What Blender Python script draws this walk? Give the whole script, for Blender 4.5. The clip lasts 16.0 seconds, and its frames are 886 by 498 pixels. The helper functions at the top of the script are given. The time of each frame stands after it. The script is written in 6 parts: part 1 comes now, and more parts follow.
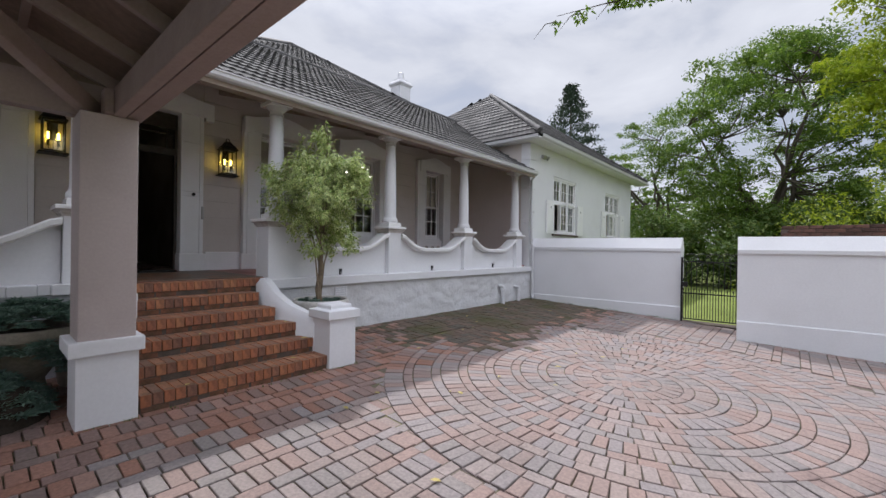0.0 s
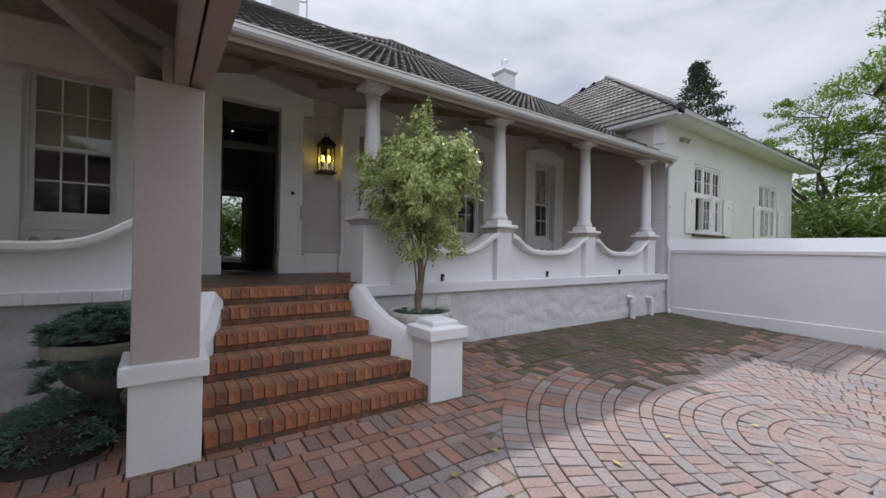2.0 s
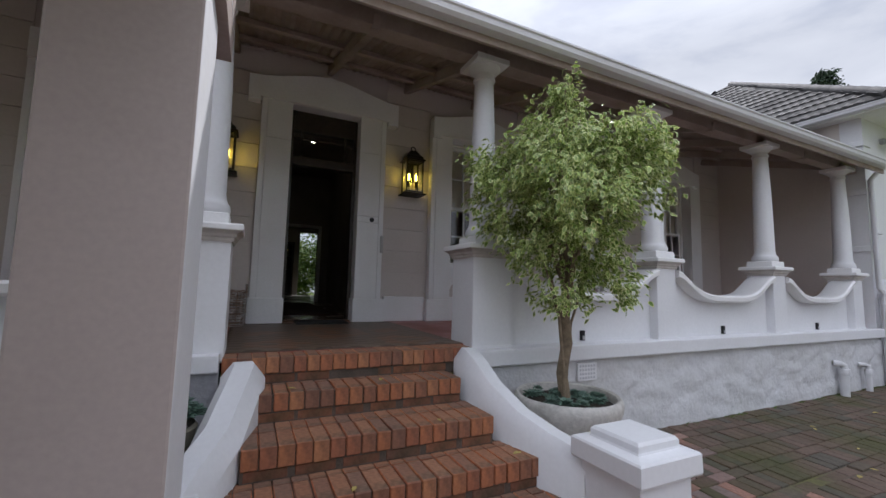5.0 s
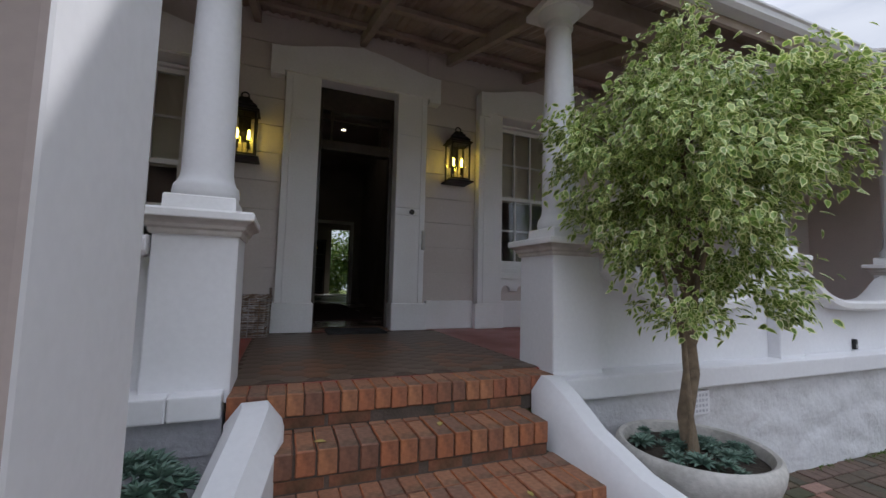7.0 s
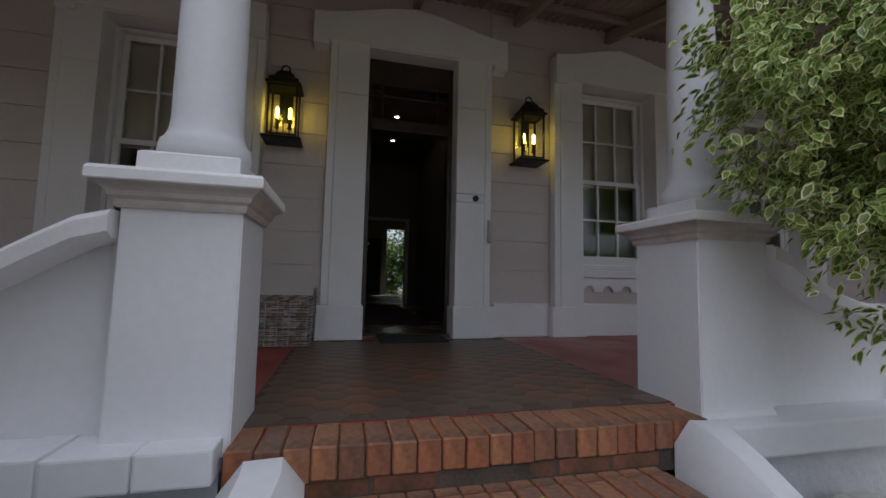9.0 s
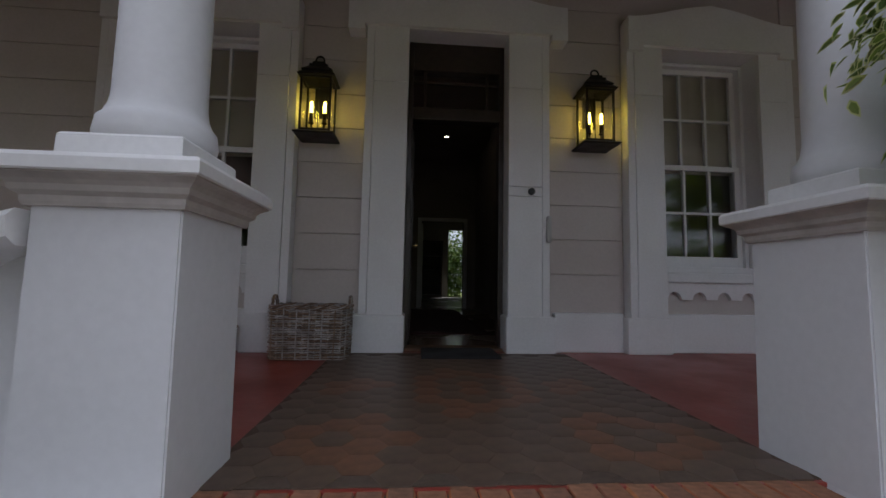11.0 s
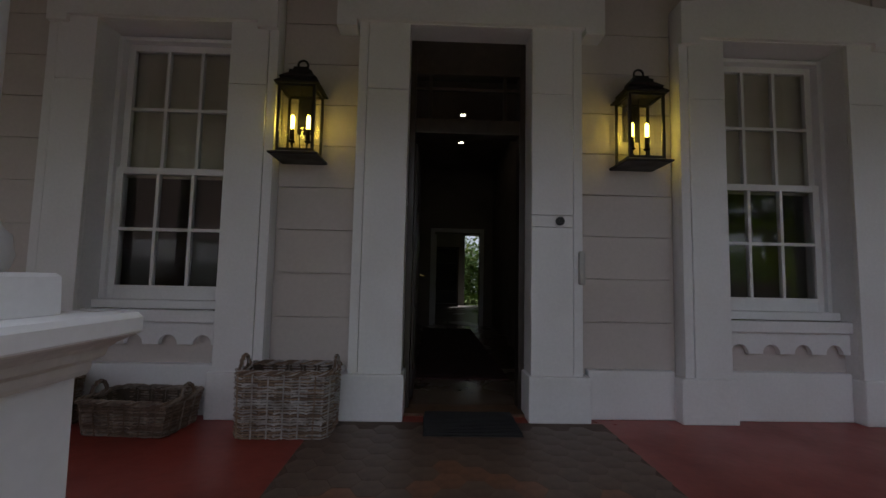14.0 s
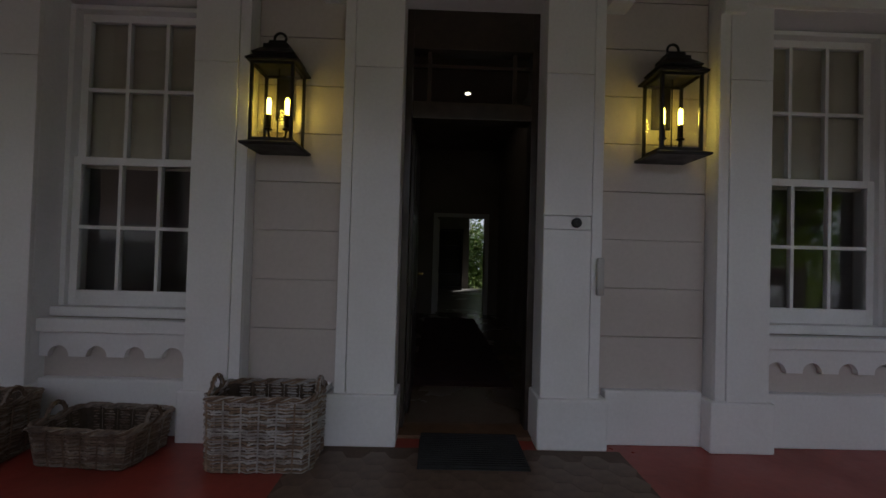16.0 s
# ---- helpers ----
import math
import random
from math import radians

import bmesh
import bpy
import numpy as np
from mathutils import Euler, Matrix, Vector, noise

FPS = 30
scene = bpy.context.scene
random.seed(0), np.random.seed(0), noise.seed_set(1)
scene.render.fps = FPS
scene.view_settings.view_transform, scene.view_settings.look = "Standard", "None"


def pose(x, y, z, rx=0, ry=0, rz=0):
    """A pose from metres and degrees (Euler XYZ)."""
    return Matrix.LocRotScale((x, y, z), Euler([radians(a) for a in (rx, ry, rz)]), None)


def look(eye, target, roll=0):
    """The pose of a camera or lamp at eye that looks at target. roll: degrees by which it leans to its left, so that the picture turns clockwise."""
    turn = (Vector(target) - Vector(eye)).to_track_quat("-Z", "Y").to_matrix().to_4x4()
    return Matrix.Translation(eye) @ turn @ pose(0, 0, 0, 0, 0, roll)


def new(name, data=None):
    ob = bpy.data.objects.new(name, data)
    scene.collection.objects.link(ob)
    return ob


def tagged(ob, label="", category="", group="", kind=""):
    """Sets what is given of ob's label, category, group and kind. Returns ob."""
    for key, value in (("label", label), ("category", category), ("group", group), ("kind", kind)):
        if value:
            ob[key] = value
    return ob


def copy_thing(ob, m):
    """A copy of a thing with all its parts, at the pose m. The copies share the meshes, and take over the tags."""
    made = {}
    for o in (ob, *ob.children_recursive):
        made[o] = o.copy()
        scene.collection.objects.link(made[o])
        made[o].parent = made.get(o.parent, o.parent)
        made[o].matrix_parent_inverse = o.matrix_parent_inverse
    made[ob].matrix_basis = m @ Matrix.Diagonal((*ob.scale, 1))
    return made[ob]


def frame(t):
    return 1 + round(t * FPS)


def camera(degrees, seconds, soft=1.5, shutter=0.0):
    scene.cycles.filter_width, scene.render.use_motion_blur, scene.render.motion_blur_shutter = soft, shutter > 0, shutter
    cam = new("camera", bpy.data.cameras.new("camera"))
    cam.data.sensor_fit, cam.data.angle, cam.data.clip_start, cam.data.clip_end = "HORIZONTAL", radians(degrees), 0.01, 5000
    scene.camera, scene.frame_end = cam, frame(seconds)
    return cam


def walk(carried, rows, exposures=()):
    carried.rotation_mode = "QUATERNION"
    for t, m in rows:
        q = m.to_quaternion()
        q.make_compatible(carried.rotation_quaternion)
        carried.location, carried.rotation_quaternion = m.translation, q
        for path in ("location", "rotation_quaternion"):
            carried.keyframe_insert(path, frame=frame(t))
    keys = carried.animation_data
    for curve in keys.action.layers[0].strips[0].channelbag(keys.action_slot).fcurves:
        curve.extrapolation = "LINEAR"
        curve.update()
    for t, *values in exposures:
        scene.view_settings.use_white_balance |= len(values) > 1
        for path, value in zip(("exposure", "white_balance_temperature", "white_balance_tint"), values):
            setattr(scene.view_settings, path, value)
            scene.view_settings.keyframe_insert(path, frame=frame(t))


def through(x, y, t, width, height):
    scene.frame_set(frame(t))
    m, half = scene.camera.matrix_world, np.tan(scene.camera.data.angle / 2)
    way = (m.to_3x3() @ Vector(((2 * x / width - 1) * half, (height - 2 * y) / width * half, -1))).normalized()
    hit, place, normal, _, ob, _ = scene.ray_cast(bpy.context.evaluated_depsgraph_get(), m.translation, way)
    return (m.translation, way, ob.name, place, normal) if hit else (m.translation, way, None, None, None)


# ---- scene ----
cam = camera(95.4, 16.0)
PATH = [
    (0, (-1.902, -8.216, 1.499), (-0.393, -6.904, 1.496), 0.8),
    (0.5, (-1.732, -7.982, 1.487), (-0.286, -6.601, 1.484), 0.9),
    (1, (-1.568, -7.723, 1.486), (-0.201, -6.264, 1.484), 0.9),
    (1.5, (-1.395, -7.48, 1.504), (-0.121, -5.938, 1.497), 0.9),
    (2, (-1.263, -7.181, 1.487), (-0.105, -5.551, 1.49), 1.0),
    (2.5, (-1.182, -6.844, 1.493), (-0.11, -5.157, 1.538), 1.1),
    (3, (-1.056, -6.51, 1.471), (-0.06, -4.78, 1.579), 1.0),
    (3.5, (-0.957, -6.24, 1.501), (-0.005, -4.488, 1.656), 1.2),
    (4, (-0.901, -5.913, 1.509), (0.024, -4.148, 1.687), 1.2),
    (6.5, (-0.765, -4.755, 1.582), (-0.006, -2.912, 1.751), 1.5),
    (7, (-0.737, -4.548, 1.592), (-0.01, -2.692, 1.757), 1.3),
    (7.5, (-0.695, -4.372, 1.591), (-0.041, -2.49, 1.761), 1.2),
    (8.5, (-0.627, -3.981, 1.581), (-0.096, -2.06, 1.744), 1.0),
    (9, (-0.614, -3.811, 1.574), (-0.144, -1.874, 1.737), 1.2),
    (9.5, (-0.554, -3.691, 1.567), (-0.167, -1.736, 1.731), 1.1),
    (10, (-0.475, -3.567, 1.592), (-0.179, -1.596, 1.754), 1.1),
    (12.5, (-0.331, -3.146, 1.717), (-0.284, -1.153, 1.875), 1.0),
    (13, (-0.341, -3.043, 1.829), (-0.289, -1.049, 1.976), 1.1),
    (13.5, (-0.298, -2.969, 1.889), (-0.263, -0.975, 2.043), 1.2),
    (14, (-0.264, -2.804, 1.995), (-0.209, -0.81, 2.141), 1.2),
    (14.5, (-0.186, -2.739, 2.047), (-0.164, -0.743, 2.163), 1.3),
    (15, (-0.189, -2.603, 2.073), (-0.154, -0.604, 2.127), 1.4),
    (15.5, (-0.191, -2.521, 2.133), (-0.171, -0.522, 2.173), 1.6),
    (16, (-0.222, -2.468, 2.192), (-0.189, -0.468, 2.224), 1.6),
]
EXPOSURES = [(0, 0.13, 6250, 13), (4, 0.10, 6170, 13), (7, 0.18, 6050, 12), (10, 0.0, 6050, 13), (12.5, 0.02, 6000, 13), (14.5, -0.07, 6150, 14), (16, -0.10, 6100, 14)]
walk(cam, [(t, look(eye, target, roll)) for t, eye, target, roll in PATH], EXPOSURES)

# ---- world and sun ----
SUN_DIR = Vector((0.5, 0.6, 1.0)).normalized()
world = bpy.data.worlds.new("sky")
scene.world = world
world.use_nodes = True
wn, wl = world.node_tree.nodes, world.node_tree.links
sky = wn.new("ShaderNodeTexSky")
sky.sky_type, sky.sun_disc = "NISHITA", False
sky.sun_elevation = math.asin(SUN_DIR.z)
sky.sun_rotation = math.atan2(SUN_DIR.x, SUN_DIR.y)
sky_gain = wn.new("ShaderNodeMix")
sky_gain.data_type, sky_gain.blend_type = "RGBA", "MULTIPLY"
sky_gain.inputs[0].default_value = 1.0
sky_gain.inputs[7].default_value = (0.09, 0.09, 0.09, 1)
wl.new(sky.outputs[0], sky_gain.inputs[6])
wco = wn.new("ShaderNodeTexCoord")
wmap = wn.new("ShaderNodeMapping")
wmap.inputs["Scale"].default_value = (1.0, 1.0, 2.6)
wl.new(wco.outputs["Generated"], wmap.inputs[0])
cloud_a = wn.new("ShaderNodeTexNoise")
cloud_a.inputs["Scale"].default_value, cloud_a.inputs["Detail"].default_value, cloud_a.inputs["Roughness"].default_value = 2.6, 7, 0.55
cloud_a.inputs["Distortion"].default_value = 0.3
wl.new(wmap.outputs[0], cloud_a.inputs["Vector"])
cover = wn.new("ShaderNodeValToRGB")
cover.color_ramp.elements[0].position, cover.color_ramp.elements[1].position = 0.30, 0.52
cover.color_ramp.elements[0].color, cover.color_ramp.elements[1].color = (0.55, 0.55, 0.55, 1), (1, 1, 1, 1)
wl.new(cloud_a.outputs[0], cover.inputs[0])
shade = wn.new("ShaderNodeValToRGB")
shade.color_ramp.elements[0].position, shade.color_ramp.elements[1].position = 0.36, 0.66
shade.color_ramp.elements[0].color, shade.color_ramp.elements[1].color = (0.685, 0.715, 0.785, 1), (0.895, 0.92, 0.97, 1)
wl.new(cloud_a.outputs[0], shade.inputs[0])
clouds = wn.new("ShaderNodeMix")
clouds.data_type = "RGBA"
wl.new(cover.outputs[0], clouds.inputs[0])
wl.new(sky_gain.outputs[2], clouds.inputs[6])
wl.new(shade.outputs[0], clouds.inputs[7])
wl.new(clouds.outputs[2], wn["Background"].inputs[0])
# an overcast sky is brighter overhead than at the horizon
wsep, wdir = wn.new("ShaderNodeSeparateXYZ"), wn.new("ShaderNodeMapRange")
wl.new(wco.outputs["Generated"], wsep.inputs[0])
wl.new(wsep.outputs[2], wdir.inputs[0])
wdir.inputs[1].default_value, wdir.inputs[2].default_value = 0.46, 0.76
wdir.inputs[3].default_value, wdir.inputs[4].default_value = 0.80, 1.45
# clouds facing the sun are brighter than those before it
wdot, wfar, wmul = wn.new("ShaderNodeVectorMath"), wn.new("ShaderNodeMapRange"), wn.new("ShaderNodeMath")
wdot.operation, wmul.operation, wfar.interpolation_type = "DOT_PRODUCT", "MULTIPLY", "SMOOTHSTEP"
wdot.inputs[1].default_value = (-SUN_DIR.x, -SUN_DIR.y, 0.0)
wl.new(wco.outputs["Generated"], wdot.inputs[0])
wl.new(wdot.outputs["Value"], wfar.inputs[0])
wfar.inputs[1].default_value, wfar.inputs[2].default_value = -0.25, 0.60
wfar.inputs[3].default_value, wfar.inputs[4].default_value = 1.0, 1.78
wl.new(wdir.outputs[0], wmul.inputs[0])
wl.new(wfar.outputs[0], wmul.inputs[1])
wl.new(wmul.outputs[0], wn["Background"].inputs[1])

sun = new("sun", bpy.data.lights.new("sun", "SUN"))
sun.data.energy, sun.data.angle, sun.data.color = 3.2, radians(1.2), (1.0, 0.96, 0.92)
sun.matrix_world = look(SUN_DIR * 40, (0, 0, 0))


# ---- materials ----
def material(name, colour, rough=0.7, vary=0.12, grain=60.0, stain=1.6, bump=0.15, tint=None, amount=0.5, metal=0.0, each=0.0, palette=None, spec=0.5, bump_scale=None, depth=0.01):
    """Principled surface: a base colour varied by a coarse stain and a fine grain, with relief; each: variation from object to object and island to island."""
    m = bpy.data.materials.new(name)
    m.use_nodes = True
    n, l = m.node_tree.nodes, m.node_tree.links
    b = n["Principled BSDF"]
    b.inputs["Roughness"].default_value, b.inputs["Metallic"].default_value = rough, metal
    b.inputs["Specular IOR Level"].default_value = spec
    co = n.new("ShaderNodeTexCoord")
    coarse, fine = n.new("ShaderNodeTexNoise"), n.new("ShaderNodeTexNoise")
    for t, s, d in ((coarse, stain, 5), (fine, grain, 4)):
        t.inputs["Scale"].default_value, t.inputs["Detail"].default_value = s, d
        l.new(co.outputs["Object"], t.inputs["Vector"])
    dark = tint or tuple(c * 0.6 for c in colour)
    mix = n.new("ShaderNodeMix")
    mix.data_type = "RGBA"
    mix.inputs[7].default_value = (*dark, 1)
    ramp = n.new("ShaderNodeMapRange")
    ramp.inputs[1].default_value, ramp.inputs[2].default_value = 0.45, 0.75
    ramp.inputs[3].default_value, ramp.inputs[4].default_value = 0.0, amount
    l.new(coarse.outputs[0], ramp.inputs[0])
    l.new(ramp.outputs[0], mix.inputs[0])
    if palette or each:
        info, geo, add, frac = n.new("ShaderNodeObjectInfo"), n.new("ShaderNodeNewGeometry"), n.new("ShaderNodeMath"), n.new("ShaderNodeMath")
        frac.operation = "FRACT"
        l.new(info.outputs["Random"], add.inputs[0])
        l.new(geo.outputs["Random Per Island"], add.inputs[1])
        l.new(add.outputs[0], frac.inputs[0])
        pal = n.new("ShaderNodeValToRGB")
        pal.color_ramp.interpolation = "CONSTANT" if palette else "LINEAR"
        cols = palette or [tuple(c * (1 - each) for c in colour), tuple(min(1, c * (1 + each)) for c in colour)]
        while len(pal.color_ramp.elements) < len(cols):
            pal.color_ramp.elements.new(0.5)
        for i, c in enumerate(cols):
            pal.color_ramp.elements[i].position = i / (len(cols) if palette else max(1, len(cols) - 1))
            pal.color_ramp.elements[i].color = (*c, 1)
        l.new(frac.outputs[0], pal.inputs[0])
        l.new(pal.outputs[0], mix.inputs[6])
    else:
        mix.inputs[6].default_value = (*colour, 1)
    hsv = n.new("ShaderNodeHueSaturation")
    val = n.new("ShaderNodeMapRange")
    val.inputs[1].default_value, val.inputs[2].default_value = 0.3, 0.7
    val.inputs[3].default_value, val.inputs[4].default_value = 1 - vary, 1 + vary
    l.new(fine.outputs[0], val.inputs[0])
    l.new(val.outputs[0], hsv.inputs["Value"])
    l.new(mix.outputs[2], hsv.inputs["Color"])
    l.new(hsv.outputs[0], b.inputs["Base Color"])
    rr = n.new("ShaderNodeMapRange")
    rr.inputs[1].default_value, rr.inputs[2].default_value = 0.3, 0.7
    rr.inputs[3].default_value, rr.inputs[4].default_value = max(0.03, rough - 0.12), min(1, rough + 0.12)
    l.new(coarse.outputs[0], rr.inputs[0])
    l.new(rr.outputs[0], b.inputs["Roughness"])
    if bump:
        bn = n.new("ShaderNodeBump")
        bn.inputs["Strength"].default_value, bn.inputs["Distance"].default_value = bump, depth
        src = fine
        if bump_scale:
            src = n.new("ShaderNodeTexNoise")
            src.inputs["Scale"].default_value, src.inputs["Detail"].default_value = bump_scale, 6
            l.new(co.outputs["Object"], src.inputs["Vector"])
        l.new(src.outputs[0], bn.inputs["Height"])
        l.new(bn.outputs[0], b.inputs["Normal"])
    return m


WHITE = material("white_limewash", (0.69, 0.69, 0.71), 0.75, 0.025, 35, 1.1, 0.16, (0.565, 0.56, 0.565), 0.35, bump_scale=7, depth=0.012)
TRIM = material("white_trim_paint", (0.775, 0.77, 0.775), 0.55, 0.03, 50, 2.0, 0.12, (0.64, 0.615, 0.59), 0.35, bump_scale=12, depth=0.006)
GRIMY = material("weathered_white_moulding", (0.52, 0.485, 0.46), 0.8, 0.08, 40, 5, 0.3, (0.33, 0.30, 0.275), 0.8, bump_scale=20, depth=0.006)
STONE = material("whitewashed_rubble", (0.60, 0.60, 0.615), 0.85, 0.05, 30, 2.0, 0.8, (0.47, 0.465, 0.46), 0.5, bump_scale=14, depth=0.02)
STONE_GREY = material("grey_rubble", (0.46, 0.465, 0.50), 0.85, 0.06, 30, 2.0, 0.8, (0.33, 0.33, 0.35), 0.5, bump_scale=14, depth=0.02)
SIDING = material("greige_siding", (0.55, 0.495, 0.465), 0.6, 0.03, 40, 1.4, 0.1, (0.47, 0.415, 0.38), 0.5)
TAUPE = material("taupe_plaster", (0.43, 0.365, 0.345), 0.75, 0.04, 45, 1.5, 0.2, (0.34, 0.29, 0.27), 0.5, bump_scale=9, depth=0.01)
TIMBER = material("taupe_painted_timber", (0.32, 0.25, 0.225), 0.6, 0.06, 40, 3, 0.2, (0.28, 0.22, 0.19), 0.5)
BOARD = material("taupe_ceiling_board", (0.20, 0.145, 0.115), 0.7, 0.14, 20, 2.0, 0.25, (0.12, 0.085, 0.07), 0.7)
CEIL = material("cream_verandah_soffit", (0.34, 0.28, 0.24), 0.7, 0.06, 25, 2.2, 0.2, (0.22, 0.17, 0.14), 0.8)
GUTTER = material("white_metal_gutter", (0.62, 0.62, 0.64), 0.4, 0.03, 40, 2, 0.05, (0.55, 0.54, 0.54), 0.4)
BRICK = material("red_step_brick", (0.36, 0.13, 0.07), 0.65, 0.25, 45, 5, 0.5, (0.11, 0.06, 0.045), 0.85, palette=[(0.40, 0.135, 0.055), (0.33, 0.11, 0.05), (0.43, 0.175, 0.075), (0.28, 0.11, 0.055), (0.38, 0.13, 0.05), (0.22, 0.095, 0.055), (0.41, 0.15, 0.06)], depth=0.006)
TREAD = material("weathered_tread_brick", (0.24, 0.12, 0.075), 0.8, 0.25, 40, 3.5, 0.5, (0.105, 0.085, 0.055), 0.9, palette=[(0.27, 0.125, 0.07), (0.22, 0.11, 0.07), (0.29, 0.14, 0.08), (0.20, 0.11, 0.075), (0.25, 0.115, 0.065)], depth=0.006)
# Lower course: moss, and the shade under the rowlocks put into the colour.
BRICK_LOW = material("mossy_shaded_lower_brick", (0.20, 0.085, 0.05), 0.85, 0.3, 40, 5, 0.5, (0.05, 0.045, 0.025), 0.95, palette=[(0.21, 0.08, 0.045), (0.15, 0.07, 0.045), (0.24, 0.095, 0.05)], depth=0.006)
MORTAR = material("dark_mortar", (0.10, 0.075, 0.06), 0.95, 0.15, 60, 5, 0.5, (0.05, 0.045, 0.035), 0.7)
PAVER = material("worn_clay_paver", (0.36, 0.26, 0.23), 0.8, 0.18, 40, 0.9, 0.45, (0.185, 0.168, 0.160), 0.6, palette=[(0.252, 0.193, 0.174), (0.235, 0.168, 0.148), (0.263, 0.213, 0.198), (0.218, 0.188, 0.185), (0.249, 0.176, 0.155), (0.213, 0.185, 0.176), (0.258, 0.199, 0.179), (0.230, 0.196, 0.190), (0.252, 0.174, 0.151)], depth=0.006)
# Red and mossy pavers, their colours also darkened for the shade before the house.
PAVER_RED_SHADE = material("red_shaded_clay_paver", (0.33, 0.17, 0.125), 0.75, 0.2, 40, 1.2, 0.45, (0.14, 0.115, 0.105), 0.7, palette=[(0.265, 0.136, 0.098), (0.226, 0.109, 0.074), (0.281, 0.168, 0.133), (0.187, 0.117, 0.098), (0.257, 0.125, 0.086), (0.179, 0.129, 0.113), (0.281, 0.148, 0.109), (0.211, 0.136, 0.117)], depth=0.006)
PAVER_MOSS_SHADE = material("mossy_shaded_clay_paver", (0.26, 0.19, 0.16), 0.85, 0.2, 30, 1.1, 0.5, (0.06, 0.065, 0.02), 0.95, palette=[(0.112, 0.076, 0.056), (0.086, 0.066, 0.046), (0.125, 0.083, 0.063), (0.079, 0.069, 0.053), (0.099, 0.066, 0.046)], depth=0.006)
JOINT = material("mossy_paver_joint", (0.10, 0.082, 0.060), 0.95, 0.2, 30, 1.1, 0.5, (0.13, 0.135, 0.025), 0.95)
REDFLOOR = material("red_floor_polish", (0.27, 0.042, 0.028), 0.38, 0.08, 20, 1.6, 0.12, (0.13, 0.028, 0.02), 0.7)
ROOF = material("grey_roof_tile", (0.075, 0.072, 0.072), 0.8, 0.18, 25, 1.0, 0.4, (0.04, 0.038, 0.038), 0.7, each=0.3)
ROOFBASE = material("roof_underlay", (0.035, 0.034, 0.034), 0.9, 0.1, 20, 2, 0.2)
LAWN = material("lawn_grass", (0.185, 0.235, 0.04), 0.9, 0.25, 30, 0.5, 0.8, (0.09, 0.115, 0.028), 0.6, depth=0.03)
BLACK = material("black_painted_metal", (0.012, 0.012, 0.013), 0.45, 0.1, 80, 6, 0.15, (0.03, 0.025, 0.02), 0.4, metal=0.3)
DARKWOOD = material("dark_varnished_wood", (0.040, 0.028, 0.022), 0.4, 0.25, 18, 3, 0.15, (0.012, 0.009, 0.008), 0.6)
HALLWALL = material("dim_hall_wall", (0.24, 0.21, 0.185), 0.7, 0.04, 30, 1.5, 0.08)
CHIM = WHITE


def glass(name, colour=(1, 1, 1), rough=0.02):
    m = bpy.data.materials.new(name)
    m.use_nodes = True
    b = m.node_tree.nodes["Principled BSDF"]
    b.inputs["Base Color"].default_value = (*colour, 1)
    b.inputs["Roughness"].default_value, b.inputs["IOR"].default_value = rough, 1.45
    b.inputs["Transmission Weight"].default_value = 1.0
    return m


GLASS = glass("window_glass", (0.92, 0.95, 0.94))


# ---- mesh helpers ----
def box(bm, x0, x1, y0, y1, z0, z1, bev=0.0):
    v = bmesh.ops.create_cube(bm, size=1.0, matrix=Matrix.Translation(((x0 + x1) / 2, (y0 + y1) / 2, (z0 + z1) / 2)) @ Matrix.Diagonal((abs(x1 - x0), abs(y1 - y0), abs(z1 - z0), 1)))["verts"]
    if bev:
        e = list({e for w in v for e in w.link_edges})
        bmesh.ops.bevel(bm, geom=e, offset=bev, segments=2, affect="EDGES", profile=0.6)
    return bm


def bx(*a, bev=0.0):
    return box(bmesh.new(), *a, bev=bev)


def tilted_box(bm, m, sx, sy, sz, bev=0.0):
    v = bmesh.ops.create_cube(bm, size=1.0, matrix=m @ Matrix.Diagonal((sx, sy, sz, 1)))["verts"]
    if bev:
        bmesh.ops.bevel(bm, geom=list({e for w in v for e in w.link_edges}), offset=bev, segments=2, affect="EDGES")
    return bm


def beam(bm, a, b, w, h, bev=0.004):
    """A square timber from a to b, w wide and h high."""
    a, b = Vector(a), Vector(b)
    d = b - a
    q = d.to_track_quat("Y", "Z").to_matrix().to_4x4()
    return tilted_box(bm, Matrix.Translation((a + b) / 2) @ q, w, d.length, h, bev)


def lathe(bm, profile, seg=32, at=(0, 0, 0), square=False):
    """Turn a profile of (radius, z) round the vertical through at."""
    rings = []
    for r, z in profile:
        rings.append([bm.verts.new((at[0] + r * math.cos(2 * math.pi * i / seg), at[1] + r * math.sin(2 * math.pi * i / seg), at[2] + z)) for i in range(seg)])
    for a, b in zip(rings, rings[1:]):
        for i in range(seg):
            bm.faces.new((a[i], a[(i + 1) % seg], b[(i + 1) % seg], b[i]))
    if profile[0][0] > 1e-6:
        bm.faces.new(rings[0][::-1])
    if profile[-1][0] > 1e-6:
        bm.faces.new(rings[-1])
    return bm


def square_stack(bm, profile, cx=0.0, cy=0.0):
    """Square mouldings: a profile of (half width, z) swept round a square."""
    rings = [[bm.verts.new((cx + sx * h, cy + sy * h, z)) for sx, sy in ((-1, -1), (1, -1), (1, 1), (-1, 1))] for h, z in profile]
    for a, b in zip(rings, rings[1:]):
        for i in range(4):
            bm.faces.new((a[i], a[(i + 1) % 4], b[(i + 1) % 4], b[i]))
    bm.faces.new(rings[0][::-1])
    bm.faces.new(rings[-1])
    return bm


